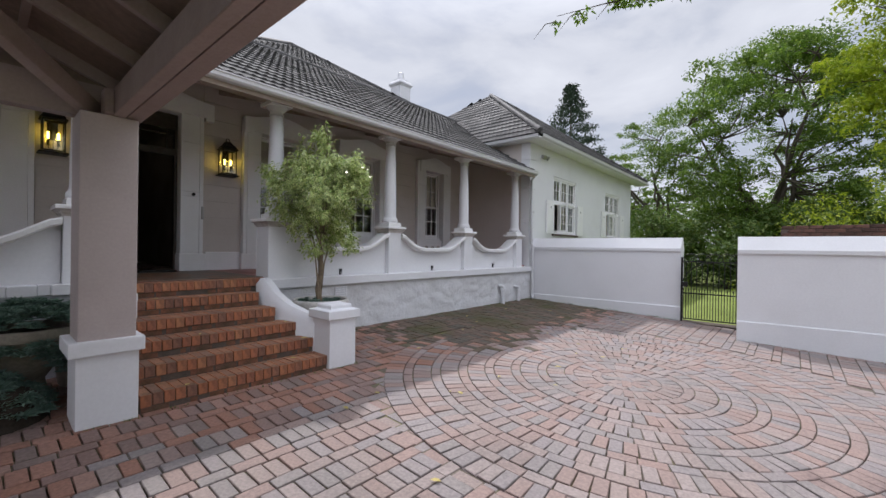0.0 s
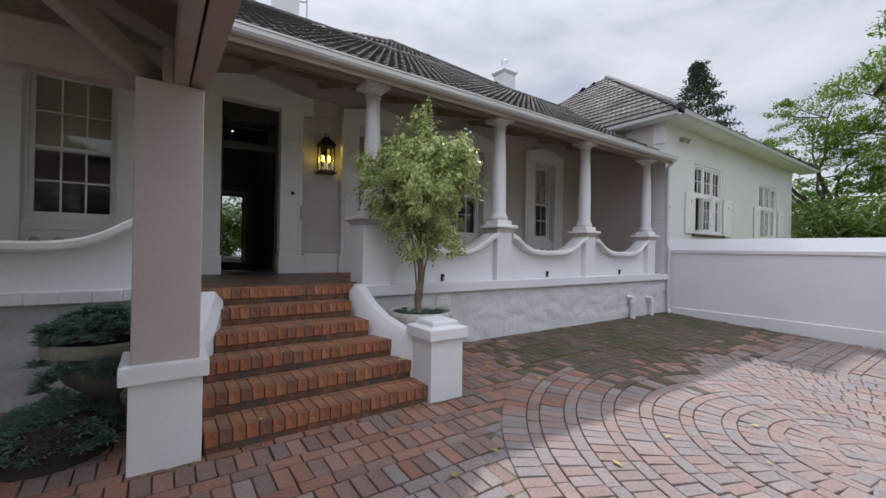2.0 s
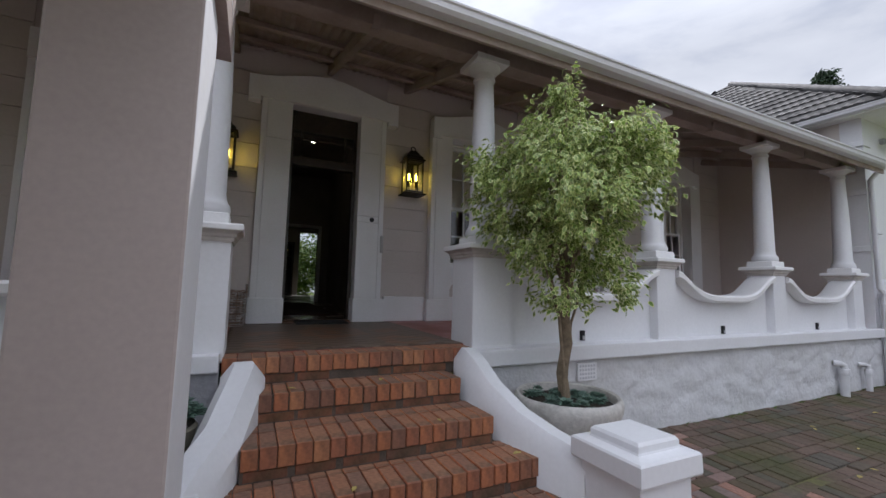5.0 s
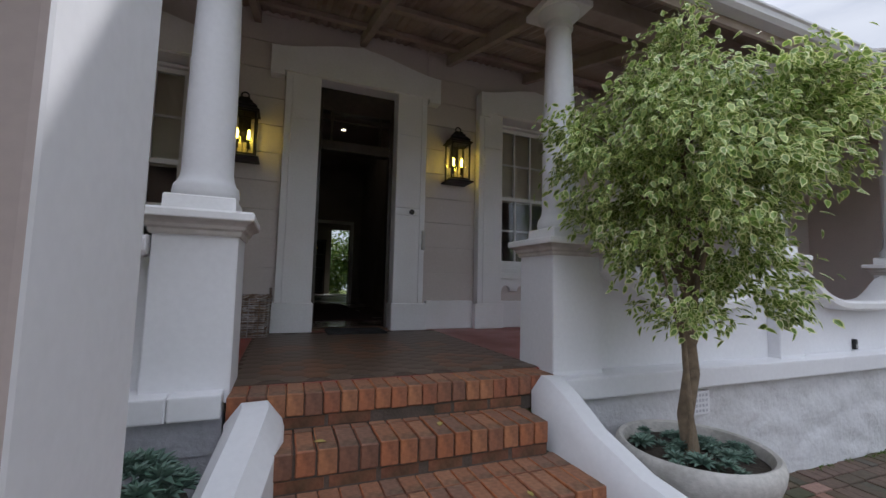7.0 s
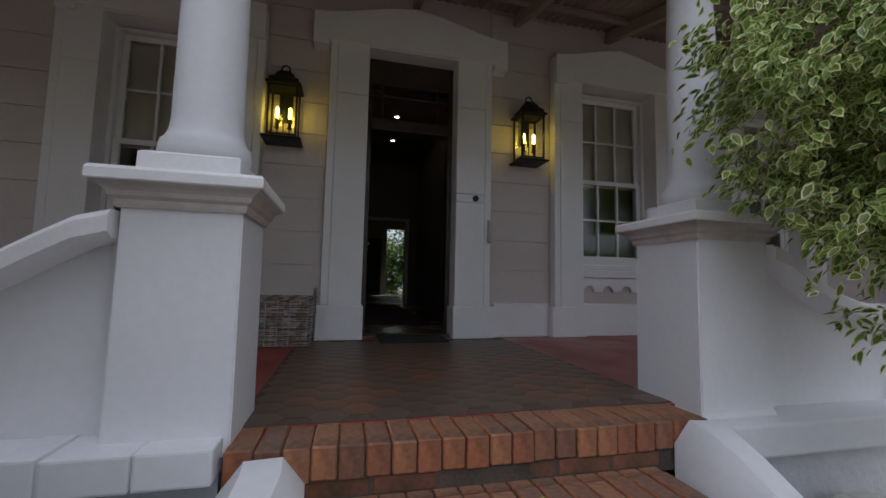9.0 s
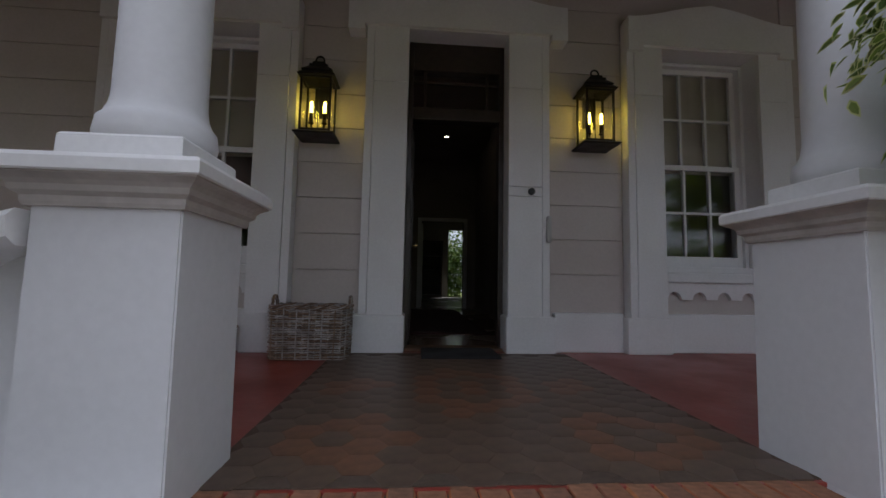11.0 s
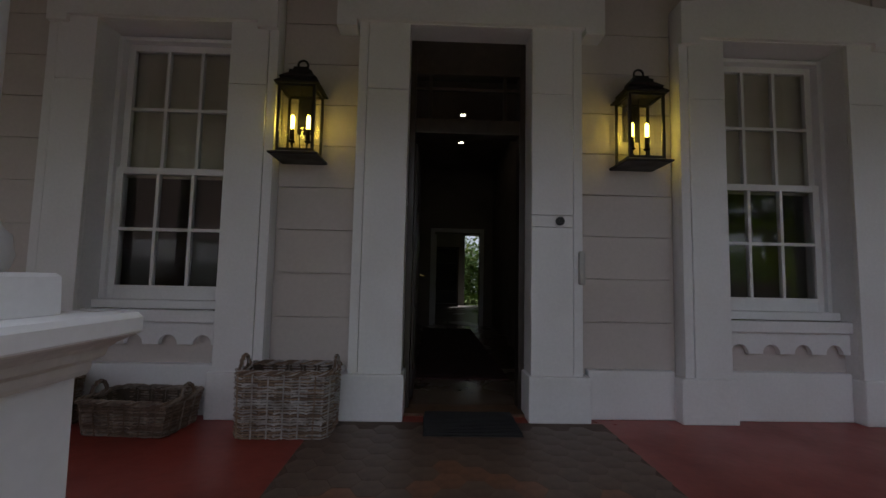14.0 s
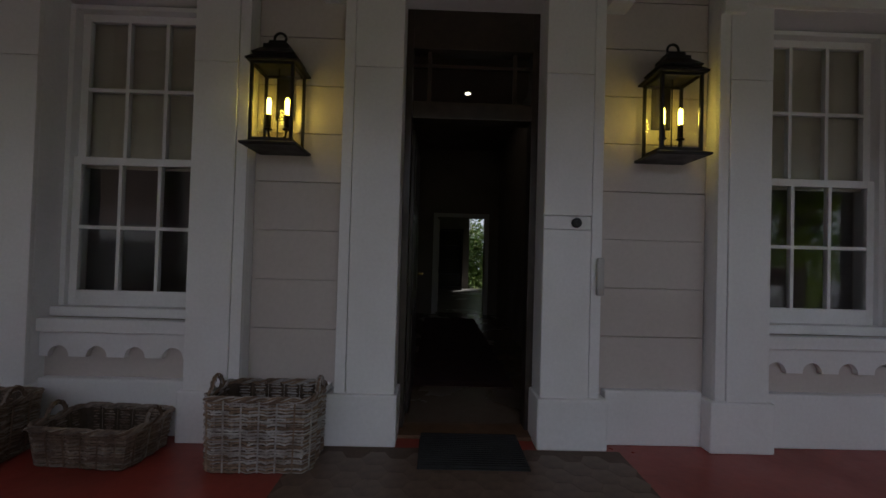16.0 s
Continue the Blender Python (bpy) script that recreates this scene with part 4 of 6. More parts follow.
def lantern():
    """Wall lantern: tray, four posts, panes, stepped roof, loop, backplate, candle arm."""
    t = thing("wall_lantern", (0, 0, 0), "black metal wall lantern with glass sides and glowing candle bulbs", "wall lamp", "lanterns beside the door")
    w, d, z0, z1 = 0.118, 0.10, 0.03, 0.50
    part("tray", square_scaled([(0.155, 0.0), (0.165, 0.006), (0.165, 0.016), (0.13, 0.03)], 0.86), BLACK, t)
    for sx in (-1, 1):
        for sy in (-1, 1):
            part("post", bx(sx * w - 0.009, sx * w + 0.009, sy * d - 0.009, sy * d + 0.009, z0, z1, bev=0.002), BLACK, t)
        part("rail", bx(sx * w - 0.006, sx * w + 0.006, -d, d, z0, z0 + 0.02), BLACK, t)
        part("rail", bx(sx * w - 0.006, sx * w + 0.006, -d, d, z1 - 0.02, z1), BLACK, t)
        part("pane", bx(sx * w - 0.001, sx * w + 0.001, -d, d, z0 + 0.02, z1 - 0.02), LGLASS, t)
    for sy in (-1, 1):
        part("rail", bx(-w, w, sy * d - 0.006, sy * d + 0.006, z0, z0 + 0.02), BLACK, t)
        part("rail", bx(-w, w, sy * d - 0.006, sy * d + 0.006, z1 - 0.02, z1), BLACK, t)
        part("pane", bx(-w, w, sy * d - 0.001, sy * d + 0.001, z0 + 0.02, z1 - 0.02), LGLASS, t)
    part("roof", square_scaled([(0.145, 0.495), (0.15, 0.50), (0.15, 0.508), (0.12, 0.535), (0.115, 0.54), (0.125, 0.545), (0.125, 0.552), (0.085, 0.59), (0.08, 0.592), (0.075, 0.60), (0.075, 0.62), (0.055, 0.625), (0.05, 0.65), (0.02, 0.655)], 0.86), BLACK, t)
    loop = [(0.035 * math.cos(a), 0, 0.68 + 0.035 * math.sin(a)) for a in [math.pi * 2 * i / 14 for i in range(15)]]
    part("loop", tube(bmesh.new(), loop, 0.008), BLACK, t)
    part("backplate", bx(-0.06, 0.06, d + 0.015, d + 0.03, 0.22, 0.56, bev=0.004), BLACK, t)
    part("bracket", tube(bmesh.new(), [(0, d + 0.02, 0.54), (0, d - 0.02, 0.60), (0, 0.03, 0.64)], 0.010), BLACK, t)
    arm = part("candle_arm", tube(bmesh.new(), [(-0.055, 0, 0.13), (-0.05, 0, 0.085), (-0.02, 0, 0.065), (0, 0, 0.075), (0.02, 0, 0.065), (0.05, 0, 0.085), (0.055, 0, 0.13)], 0.006), BLACK, t)
    part("stem", tube(bmesh.new(), [(0, 0, 0.03), (0, 0, 0.50)], 0.004, 6), BLACK, arm)
    for x in (-0.055, 0.055):
        part("sleeve", lathe(bmesh.new(), [(0.016, 0.12), (0.026, 0.128), (0.016, 0.135), (0.015, 0.215)], 14, (x, 0, 0)), BLACK, arm, smooth=True)
        part("bulb", lathe(bmesh.new(), [(0.012, 0.215), (0.0135, 0.225), (0.0135, 0.30), (0.009, 0.315), (0.0005, 0.32)], 14, (x, 0, 0)), FLAME, arm, smooth=True)
    return t


def square_scaled(profile, ky):
    bm = square_stack(bmesh.new(), profile)
    for v in bm.verts:
        v.co.y *= ky
    return bm


lamp = lantern()
for o in lamp.children:
    if o.name.startswith("pane"):
        o.visible_shadow = False
lamp.location = (1.205, -0.02, 2.82)
copy_thing(lamp, pose(-1.205, -0.02, 2.80))

# ---- bell and intercom ----
t = thing("door_bell", (0.635, -0.004, 2.415), "round black door bell on the white door surround", "door bell")
part("disc", lathe(bmesh.new(), [(0.031, 0), (0.031, 0.012), (0.026, 0.018), (0.012, 0.018), (0.011, 0.024), (0.0005, 0.025)], 24), BLACK, t, smooth=True)
t.rotation_euler = (radians(90), 0, 0)
t = thing("intercom_box", (0.785, 0.0, 1.97), "slim grey plastic sensor box on the door surround", "intercom")
part("housing", bx(-0.022, 0.022, -0.034, 0.003, 0.0, 0.235, bev=0.016), material("grey_plastic", (0.42, 0.41, 0.40), 0.45, 0.03, 60, 6, 0.03), t, smooth=True)

# ---- doormat ----
t = thing("door_mat", (0.015, -0.07, FLOOR), "black ribbed rubber door mat before the front door", "door mat")
RUBBER = material("black_rubber", (0.012, 0.012, 0.013), 0.75, 0.2, 60, 5, 0.3)
part("base", bx(-0.31, 0.31, -0.205, 0.20, 0, 0.012, bev=0.004), RUBBER, t)
for i in range(17):
    y = -0.195 + i * 0.0242
    part("rib", bx(-0.305, 0.305, y, y + 0.013, 0.012, 0.026, bev=0.003), RUBBER, t)

# ---- wicker baskets ----
WICKER_GREY = material("grey_brown_wicker", (0.33, 0.29, 0.26), 0.8, 0.25, 40, 9, 0.3, (0.10, 0.07, 0.05), 0.8, palette=[(0.36, 0.34, 0.33), (0.20, 0.13, 0.085), (0.42, 0.40, 0.39), (0.27, 0.19, 0.13), (0.34, 0.31, 0.29), (0.15, 0.10, 0.07), (0.39, 0.36, 0.34)])
WICKER_BROWN = material("dark_brown_wicker", (0.17, 0.12, 0.085), 0.8, 0.25, 40, 9, 0.3, (0.06, 0.04, 0.03), 0.8, palette=[(0.19, 0.14, 0.105), (0.13, 0.085, 0.055), (0.23, 0.19, 0.16), (0.15, 0.10, 0.07)])
# Shade in the gaps of the weave, put into a dark sheet behind it.
WICKER_IN = material("dark_wicker_gap_shade", (0.07, 0.05, 0.035), 0.9, 0.2, 40, 8, 0.3)


def basket(wx, wy, h, flare, label, WICKER):
    """Rectangular basket woven of strands round upright stakes, with a rolled rim and two hoop handles."""
    t = thing("wicker_basket", (0, 0, 0), label, "basket", "wicker baskets")
    def outline(z, n, off=0.0):
        s = 1 + flare * z / h
        hx, hy, r = wx / 2 * s + off, wy / 2 * s + off, 0.05
        per = []
        for cx, cy, a0 in ((hx - r, hy - r, 0), (-hx + r, hy - r, 90), (-hx + r, -hy + r, 180), (hx - r, -hy + r, 270)):
            for k in range(4):
                g = radians(a0 + 30 * k)
                per.append(Vector((cx + r * math.cos(g), cy + r * math.sin(g), z)))
        per.append(per[0])
        ln = [0]
        for p, q in zip(per, per[1:]):
            ln.append(ln[-1] + (q - p).length)
        out, j = [], 0
        for i in range(n):
            d = ln[-1] * i / n
            while ln[j + 1] < d:
                j += 1
            u = (d - ln[j]) / max(1e-9, ln[j + 1] - ln[j])
            out.append(per[j].lerp(per[j + 1], u))
        return out
    n = 2 * round((wx + wy) / 0.048)
    n -= n % 2
    rows = round(h / 0.017)
    liner = bmesh.new()
    lo, hi = [liner.verts.new(p) for p in outline(0.008, 24, -0.004)], [liner.verts.new(p) for p in outline(h - 0.01, 24, -0.004)]
    for i in range(24):
        liner.faces.new((lo[i], lo[(i + 1) % 24], hi[(i + 1) % 24], hi[i]))
    liner.faces.new(lo)
    part("lining", liner, WICKER_IN, t)
    weave = bmesh.new()
    for r in range(rows):
        z = 0.012 + (h - 0.03) * r / (rows - 1)
        pts = []
        for i, p in enumerate(outline(z, n * 2)):
            c = Vector((p.x, p.y, 0)).normalized()
            bulge = 0.008 * math.cos(math.pi * i / 2) + (0.003 if r % 2 else -0.001) * math.cos(math.pi * i) + random.uniform(-0.0015, 0.0015)
            pts.append(p + c * bulge + Vector((0, 0, random.uniform(-0.002, 0.002))))
        pts.append(pts[0])
        tube(weave, pts, 0.0066, 5)
    tagged(part("weave", weave, WICKER, t, smooth=True), kind="stuff")
    for i, p in enumerate(outline(0.0, n)):
        q = outline(h, n)[i]
        part("stake", tube(bmesh.new(), [p + Vector((0, 0, 0.004)), q], 0.005, 5), WICKER, t)
    for ph in (0, 1.6, 3.2):
        pts = []
        for i, p in enumerate(outline(h, 72)):
            g = i * 0.9 + ph
            c = Vector((p.x, p.y, 0)).normalized()
            pts.append(p + c * 0.010 * math.cos(g) + Vector((0, 0, 0.010 * math.sin(g))))
        pts.append(pts[0])
        part("rim", tube(bmesh.new(), pts, 0.009, 6), WICKER, t, smooth=True)
    for sx in (-1, 1):
        x = sx * wx / 2 * (1 + flare)
        pts = [(x, 0.055 * math.cos(g), h + 0.075 * math.sin(g)) for g in [math.pi * i / 12 for i in range(13)]]
        hd = part("handle", tube(bmesh.new(), pts, 0.011, 8), WICKER, t, smooth=True)
        coil = [(x + 0.012 * math.cos(i * 1.1), 0.055 * math.cos(math.pi * i / 40) + 0.0, h + 0.075 * math.sin(math.pi * i / 40) + 0.010 * math.sin(i * 1.1)) for i in range(41)]
        part("binding", tube(bmesh.new(), coil, 0.005, 5), WICKER, hd)
    return t


b = basket(0.55, 0.30, 0.385, 0.03, "tall rectangular grey-brown wicker basket on the verandah", WICKER_GREY)
b.matrix_basis = pose(-1.135, -0.19, FLOOR, 0, 0, 1)
b = basket(0.52, 0.32, 0.20, 0.10, "low rectangular brown wicker basket on the verandah", WICKER_BROWN)
b.matrix_basis = pose(-2.05, -0.165, FLOOR, 0, 0, -4)
b = basket(0.55, 0.36, 0.31, 0.06, "dark brown wicker basket by the window", WICKER_BROWN)
b.matrix_basis = pose(-2.76, -0.26, FLOOR, 0, 0, 3)


# ---- foliage ----
def leaves_mesh(name, centres, normals, ups, lengths, widths, mats, margin=0.0, fold=0.12):
    """Many leaves in one mesh: each a folded lozenge with a pointed tip; margin: the share of a rim in the second material."""
    verts, faces, idx = [], [], []
    for c, nrm, up, ln, wd in zip(centres, normals, ups, lengths, widths):
        up = Vector(up).normalized()
        side = Vector(nrm).cross(up)
        if side.length < 1e-4:
            side = up.orthogonal()
        side.normalize()
        nn = side.cross(up) * -1
        c = Vector(c)
        o = len(verts)
        def P(u, v):
            return c + up * (ln * u) + side * (wd * v) - nn * (wd * fold * (1 - abs(v) * 2)) - nn * (ln * 0.18 * u * u)
        if margin:
            k = 1 - margin
            verts += [P(0, 0), P(0.3, -0.46), P(0.65, -0.40), P(1, 0), P(0.65, 0.40), P(0.3, 0.46),
                      P(0.14, 0), P(0.34, -0.46 * k), P(0.62, -0.40 * k), P(0.84, 0), P(0.62, 0.40 * k), P(0.34, 0.46 * k)]
            for q, m in (((6, 7, 8, 9), 0), ((6, 9, 10, 11), 0), ((0, 1, 7, 6), 1), ((1, 2, 8, 7), 1), ((2, 3, 9, 8), 1), ((3, 4, 10, 9), 1), ((4, 5, 11, 10), 1), ((5, 0, 6, 11), 1)):
                faces.append(tuple(o + i for i in q))
                idx.append(m)
        else:
            verts += [P(0, 0), P(0.4, -0.46), P(1, 0), P(0.4, 0.46)]
            faces += [(o, o + 1, o + 2), (o, o + 2, o + 3)]
            idx += [0, 0]
    me = bpy.data.meshes.new(name)
    me.from_pydata([tuple(v) for v in verts], [], faces)
    for m in mats:
        me.materials.append(m)
    me.polygons.foreach_set("material_index", idx)
    me.update()
    return me


def leaf_material(name, palette, rough=0.5, through=0.35):
    m = material(name, palette[0], rough, 0.12, 15, 1.2, 0.0, each=0.0, palette=None, amount=0.0)
    n, l = m.node_tree.nodes, m.node_tree.links
    geo, pal = n.new("ShaderNodeNewGeometry"), n.new("ShaderNodeValToRGB")
    while len(pal.color_ramp.elements) < len(palette):
        pal.color_ramp.elements.new(0.5)
    for i, c in enumerate(palette):
        pal.color_ramp.elements[i].position = i / (len(palette) - 1)
        pal.color_ramp.elements[i].color = (*c, 1)
    l.new(geo.outputs["Random Per Island"], pal.inputs[0])
    mix = [x for x in n if x.bl_idname == "ShaderNodeMix"][0]
    l.new(pal.outputs[0], mix.inputs[6])
    b = n["Principled BSDF"]
    tr, ad = n.new("ShaderNodeBsdfTranslucent"), n.new("ShaderNodeMixShader")
    l.new(pal.outputs[0], tr.inputs[0])
    ad.inputs[0].default_value = through
    l.new(b.outputs[0], ad.inputs[1])
    l.new(tr.outputs[0], ad.inputs[2])
    l.new(ad.outputs[0], n["Material Output"].inputs[0])
    return m


FICUS = leaf_material("variegated_leaf_green", [(0.114, 0.195, 0.036), (0.218, 0.319, 0.071), (0.160, 0.252, 0.056), (0.297, 0.388, 0.114)], 0.28, 0.3)
FICUS_RIM = leaf_material("variegated_leaf_cream", [(0.530, 0.600, 0.190), (0.790, 0.800, 0.400), (0.440, 0.540, 0.150), (0.840, 0.840, 0.500), (0.620, 0.680, 0.250)], 0.32, 0.35)
BARK = material("grey_brown_bark", (0.20, 0.15, 0.10), 0.9, 0.25, 25, 6, 0.8, (0.10, 0.08, 0.055), 0.7, bump_scale=22, depth=0.015)
BARK_FAR = material("dark_tree_bark", (0.075, 0.06, 0.045), 0.95, 0.25, 8, 2, 0.8, (0.04, 0.033, 0.025), 0.7)
POT = material("weathered_cement_pot", (0.48, 0.46, 0.43), 0.9, 0.12, 30, 4, 0.5, (0.24, 0.23, 0.20), 0.7)
SOIL = material("dark_potting_soil", (0.03, 0.022, 0.015), 0.98, 0.3, 40, 8, 0.7)
SUCC = leaf_material("blue_green_succulent", [(0.108, 0.180, 0.144), (0.158, 0.238, 0.194), (0.115, 0.202, 0.151), (0.202, 0.274, 0.223)], 0.5, 0.08)


def rosettes(places, seed, size=0.06):
    """Succulent rosettes: rings of thick pointed leaves at each place (x, y, z)."""
    rnd = random.Random(seed)
    c, nn, up, ln, wd = [], [], [], [], []
    for x, y, z in places:
        s = size * rnd.uniform(0.7, 1.25)
        for ring, (tilt, k, rr) in enumerate(((75, 9, 1.0), (48, 8, 0.85), (22, 6, 0.6))):
            for i in range(k):
                a = 2 * math.pi * (i + 0.5 * ring) / k + rnd.uniform(-0.15, 0.15)
                d = Vector((math.cos(a) * math.sin(radians(tilt)), math.sin(a) * math.sin(radians(tilt)), math.cos(radians(tilt))))
                c.append((x, y, z)), up.append(d)
                nn.append(Vector((-math.cos(a) * math.cos(radians(tilt)), -math.sin(a) * math.cos(radians(tilt)), math.sin(radians(tilt)))))
                ln.append(s * rr * rnd.uniform(0.9, 1.1)), wd.append(s * rr * 0.52)
    return leaves_mesh("rosettes", c, nn, up, ln, wd, [SUCC], fold=0.35)


rnd = random.Random(4)
# potted variegated tree
POTX, POTY = 1.46, -2.88
gz = ground_z(POTY)
pot = thing("tree_pot", (POTX, POTY, gz), "wide round weathered cement bowl planted with succulents", "planter")
part("bowl", lathe(bmesh.new(), [(0.20, 0.0), (0.22, 0.03), (0.24, 0.10), (0.30, 0.26), (0.355, 0.41), (0.38, 0.51), (0.402, 0.57), (0.41, 0.62), (0.40, 0.655), (0.385, 0.668), (0.365, 0.66), (0.352, 0.63), (0.345, 0.56)], 48), POT, pot, smooth=True)
part("soil", lathe(bmesh.new(), [(0.0005, 0.63), (0.20, 0.625), (0.356, 0.60), (0.354, 0.58)], 32), SOIL, pot)
pl = []
while len(pl) < 46:
    a, r = rnd.uniform(0, 6.283), 0.285 * math.sqrt(rnd.random())
    if r > 0.07:
        pl.append((r * math.cos(a), r * math.sin(a), 0.615 + rnd.uniform(0, 0.05)))
tagged(part("succulent", rosettes(pl, 7, 0.062), None, pot, "blue-green succulent rosettes"), kind="stuff")

tree = thing("ficus_tree", (POTX - 0.03, POTY, gz + 0.5), "small variegated fig tree with cream-edged leaves in a pot", "tree")
part("trunk", tube(bmesh.new(), [(0.0, 0, 0), (0.01, 0.0, 0.12), (-0.015, 0.01, 0.32), (0.03, 0.0, 0.55), (0.02, 0.01, 0.80), (0.05, 0.02, 1.1), (0.03, 0.02, 1.45), (0.04, 0, 1.9), (0.05, 0, 2.35)], [0.055, 0.046, 0.042, 0.043, 0.036, 0.03, 0.024, 0.015, 0.006], 12), BARK, tree, smooth=True)
for stem in ([(0.03, 0.03, 0), (0.07, 0.05, 0.3), (0.10, 0.03, 0.7), (0.20, -0.08, 1.2)], [(-0.03, -0.02, 0), (-0.05, -0.05, 0.35), (-0.10, -0.06, 0.75), (-0.22, 0.02, 1.3)]):
    part("stem", tube(bmesh.new(), stem, [0.016, 0.013, 0.011, 0.006], 8), BARK, tree, smooth=True)
LOBES = [((0.05, 0.0, 1.75), (0.52, 0.52, 0.42), 1500), ((-0.40, 0.18, 1.76), (0.34, 0.34, 0.40), 760), ((0.22, -0.40, 1.80), (0.34, 0.34, 0.36), 850), ((0.03, 0.05, 2.35), (0.26, 0.26, 0.34), 600), ((0.02, 0.0, 2.66), (0.11, 0.11, 0.20), 130),
         ((-0.25, 0.12, 2.15), (0.26, 0.30, 0.24), 420), ((0.20, -0.36, 2.14), (0.28, 0.30, 0.22), 480), ((0.26, -0.56, 2.02), (0.20, 0.20, 0.22), 300), ((0.10, -0.05, 1.30), (0.46, 0.44, 0.26), 760), ((-0.22, 0.15, 1.36), (0.30, 0.30, 0.24), 340), ((0.24, -0.22, 1.04), (0.30, 0.28, 0.20), 300), ((-0.08, 0.0, 0.98), (0.26, 0.24, 0.20), 200), ((-0.55, 0.25, 2.02), (0.16, 0.18, 0.18), 130), ((0.26, 0.30, 1.70), (0.24, 0.26, 0.34), 320), ((-0.15, -0.42, 1.62), (0.32, 0.28, 0.34), 560), ((-0.30, -0.30, 1.98), (0.26, 0.24, 0.24), 300)]
c, nn, up, ln, wd = [], [], [], [], []
for ctr, rad, count in LOBES:
    ctr = Vector(ctr)
    tw = [Vector((rnd.gauss(0, 1), rnd.gauss(0, 1), rnd.gauss(0, 0.8))).normalized() for _ in range(max(6, count // 22))]
    limb = [(0.03, 0.01, min(1.0, max(0.62, ctr.z - 0.8))), tuple((Vector((0.04, 0, ctr.z - 0.45)) + ctr) / 2), tuple(ctr)]
    if ctr.z > 1.25:
        part("limb", tube(bmesh.new(), limb, [0.016, 0.010, 0.003], 7), BARK, tree, smooth=True)
    for k in range(int(count * 1.85)):
        t = tw[k % len(tw)]
        f = rnd.uniform(0.35, 1.05) ** 0.6
        p = ctr + Vector((t.x * rad[0], t.y * rad[1], t.z * rad[2])) * f
        p += Vector((rnd.gauss(0, 0.04), rnd.gauss(0, 0.04), rnd.gauss(-0.02, 0.05)))
        out = (p - Vector((0.05, 0, p.z - 0.1))).normalized()
        u = (out * rnd.uniform(0.2, 0.9) + Vector((rnd.gauss(0, 0.4), rnd.gauss(0, 0.4), rnd.uniform(-1.2, 0.0)))).normalized()
        nv = (out * 0.6 + Vector((rnd.gauss(0, 0.5), rnd.gauss(0, 0.5), 0.7))).normalized()
        s = rnd.uniform(0.042, 0.070)
        c.append(p), nn.append(nv), up.append(u), ln.append(s), wd.append(s * rnd.uniform(0.47, 0.56))
tagged(part("crown", leaves_mesh("ficus_leaves", c, nn, up, ln, wd, [FICUS, FICUS_RIM], margin=0.27), None, tree, "drooping green leaves with cream margins"), kind="stuff")

# urn and succulents by the carport pier
UX, UY = -1.59, -2.96
urn = thing("stone_urn", (UX, UY, ground_z(UY)), "weathered stone urn overflowing with blue-green succulents", "planter")
URNM = material("weathered_stone_urn", (0.24, 0.215, 0.17), 0.9, 0.15, 30, 4, 0.5, (0.12, 0.11, 0.08), 0.7)
part("bowl", lathe(bmesh.new(), [(0.17, 0.0), (0.18, 0.06), (0.11, 0.12), (0.10, 0.20), (0.15, 0.28), (0.24, 0.36), (0.30, 0.46), (0.33, 0.55), (0.33, 0.575), (0.375, 0.59), (0.385, 0.62), (0.38, 0.67), (0.355, 0.685), (0.33, 0.66), (0.32, 0.60)], 40), URNM, urn, smooth=True)
part("soil", lathe(bmesh.new(), [(0.0005, 0.66), (0.325, 0.63), (0.325, 0.60)], 24), SOIL, urn)
pl = []
for _ in range(110):
    a, r = rnd.uniform(0, 6.283), 0.37 * math.sqrt(rnd.random())
    pl.append((r * math.cos(a), r * math.sin(a), 0.67 + 0.17 * (1 - (r / 0.38) ** 2) + rnd.uniform(0, 0.09)))
for _ in range(40):
    a = rnd.uniform(3.2, 6.2)
    pl.append(((0.36 + rnd.uniform(0, 0.05)) * math.cos(a), (0.36 + rnd.uniform(0, 0.06)) * math.sin(a), rnd.uniform(0.30, 0.6)))
tagged(part("succulent", rosettes(pl, 9, 0.088), None, urn, "blue-green succulent rosettes"), kind="stuff")
bed = thing("succulent_bed", (-1.85, -3.30, ground_z(-3.30)), "low mound of blue-green succulents against the stone base", "plants")
part("mound", lathe(bmesh.new(), [(0.38, -0.02), (0.35, 0.12), (0.27, 0.22), (0.15, 0.28), (0.0005, 0.30)], 20), SOIL, bed, smooth=True)
pl = []
for _ in range(190):
    a, r = rnd.uniform(0, 6.283), 0.39 * math.sqrt(rnd.random())
    pl.append((r * math.cos(a), r * math.sin(a) * 0.9, 0.28 * (1 - (r / 0.42) ** 2) + 0.03))
tagged(part("succulent", rosettes(pl, 10, 0.085), None, bed), kind="stuff")
tub = thing("succulent_tub", (-1.24, -2.68, ground_z(-2.68)), "round weathered cement tub of blue-green succulents beside the cheek wall", "planter")
part("bowl", lathe(bmesh.new(), [(0.12, 0.0), (0.14, 0.03), (0.17, 0.30), (0.19, 0.62), (0.20, 0.66), (0.185, 0.68), (0.165, 0.66), (0.16, 0.60)], 32), URNM, tub, smooth=True)
part("soil", lathe(bmesh.new(), [(0.0005, 0.655), (0.16, 0.64), (0.16, 0.60)], 20), SOIL, tub)
pl = []
for _ in range(34):
    a, r = rnd.uniform(0, 6.283), 0.19 * math.sqrt(rnd.random())
    pl.append((r * math.cos(a), r * math.sin(a), 0.70 + 0.13 * (1 - (r / 0.2) ** 2)))
tagged(part("succulent", rosettes(pl, 13, 0.075), None, tub), kind="stuff")
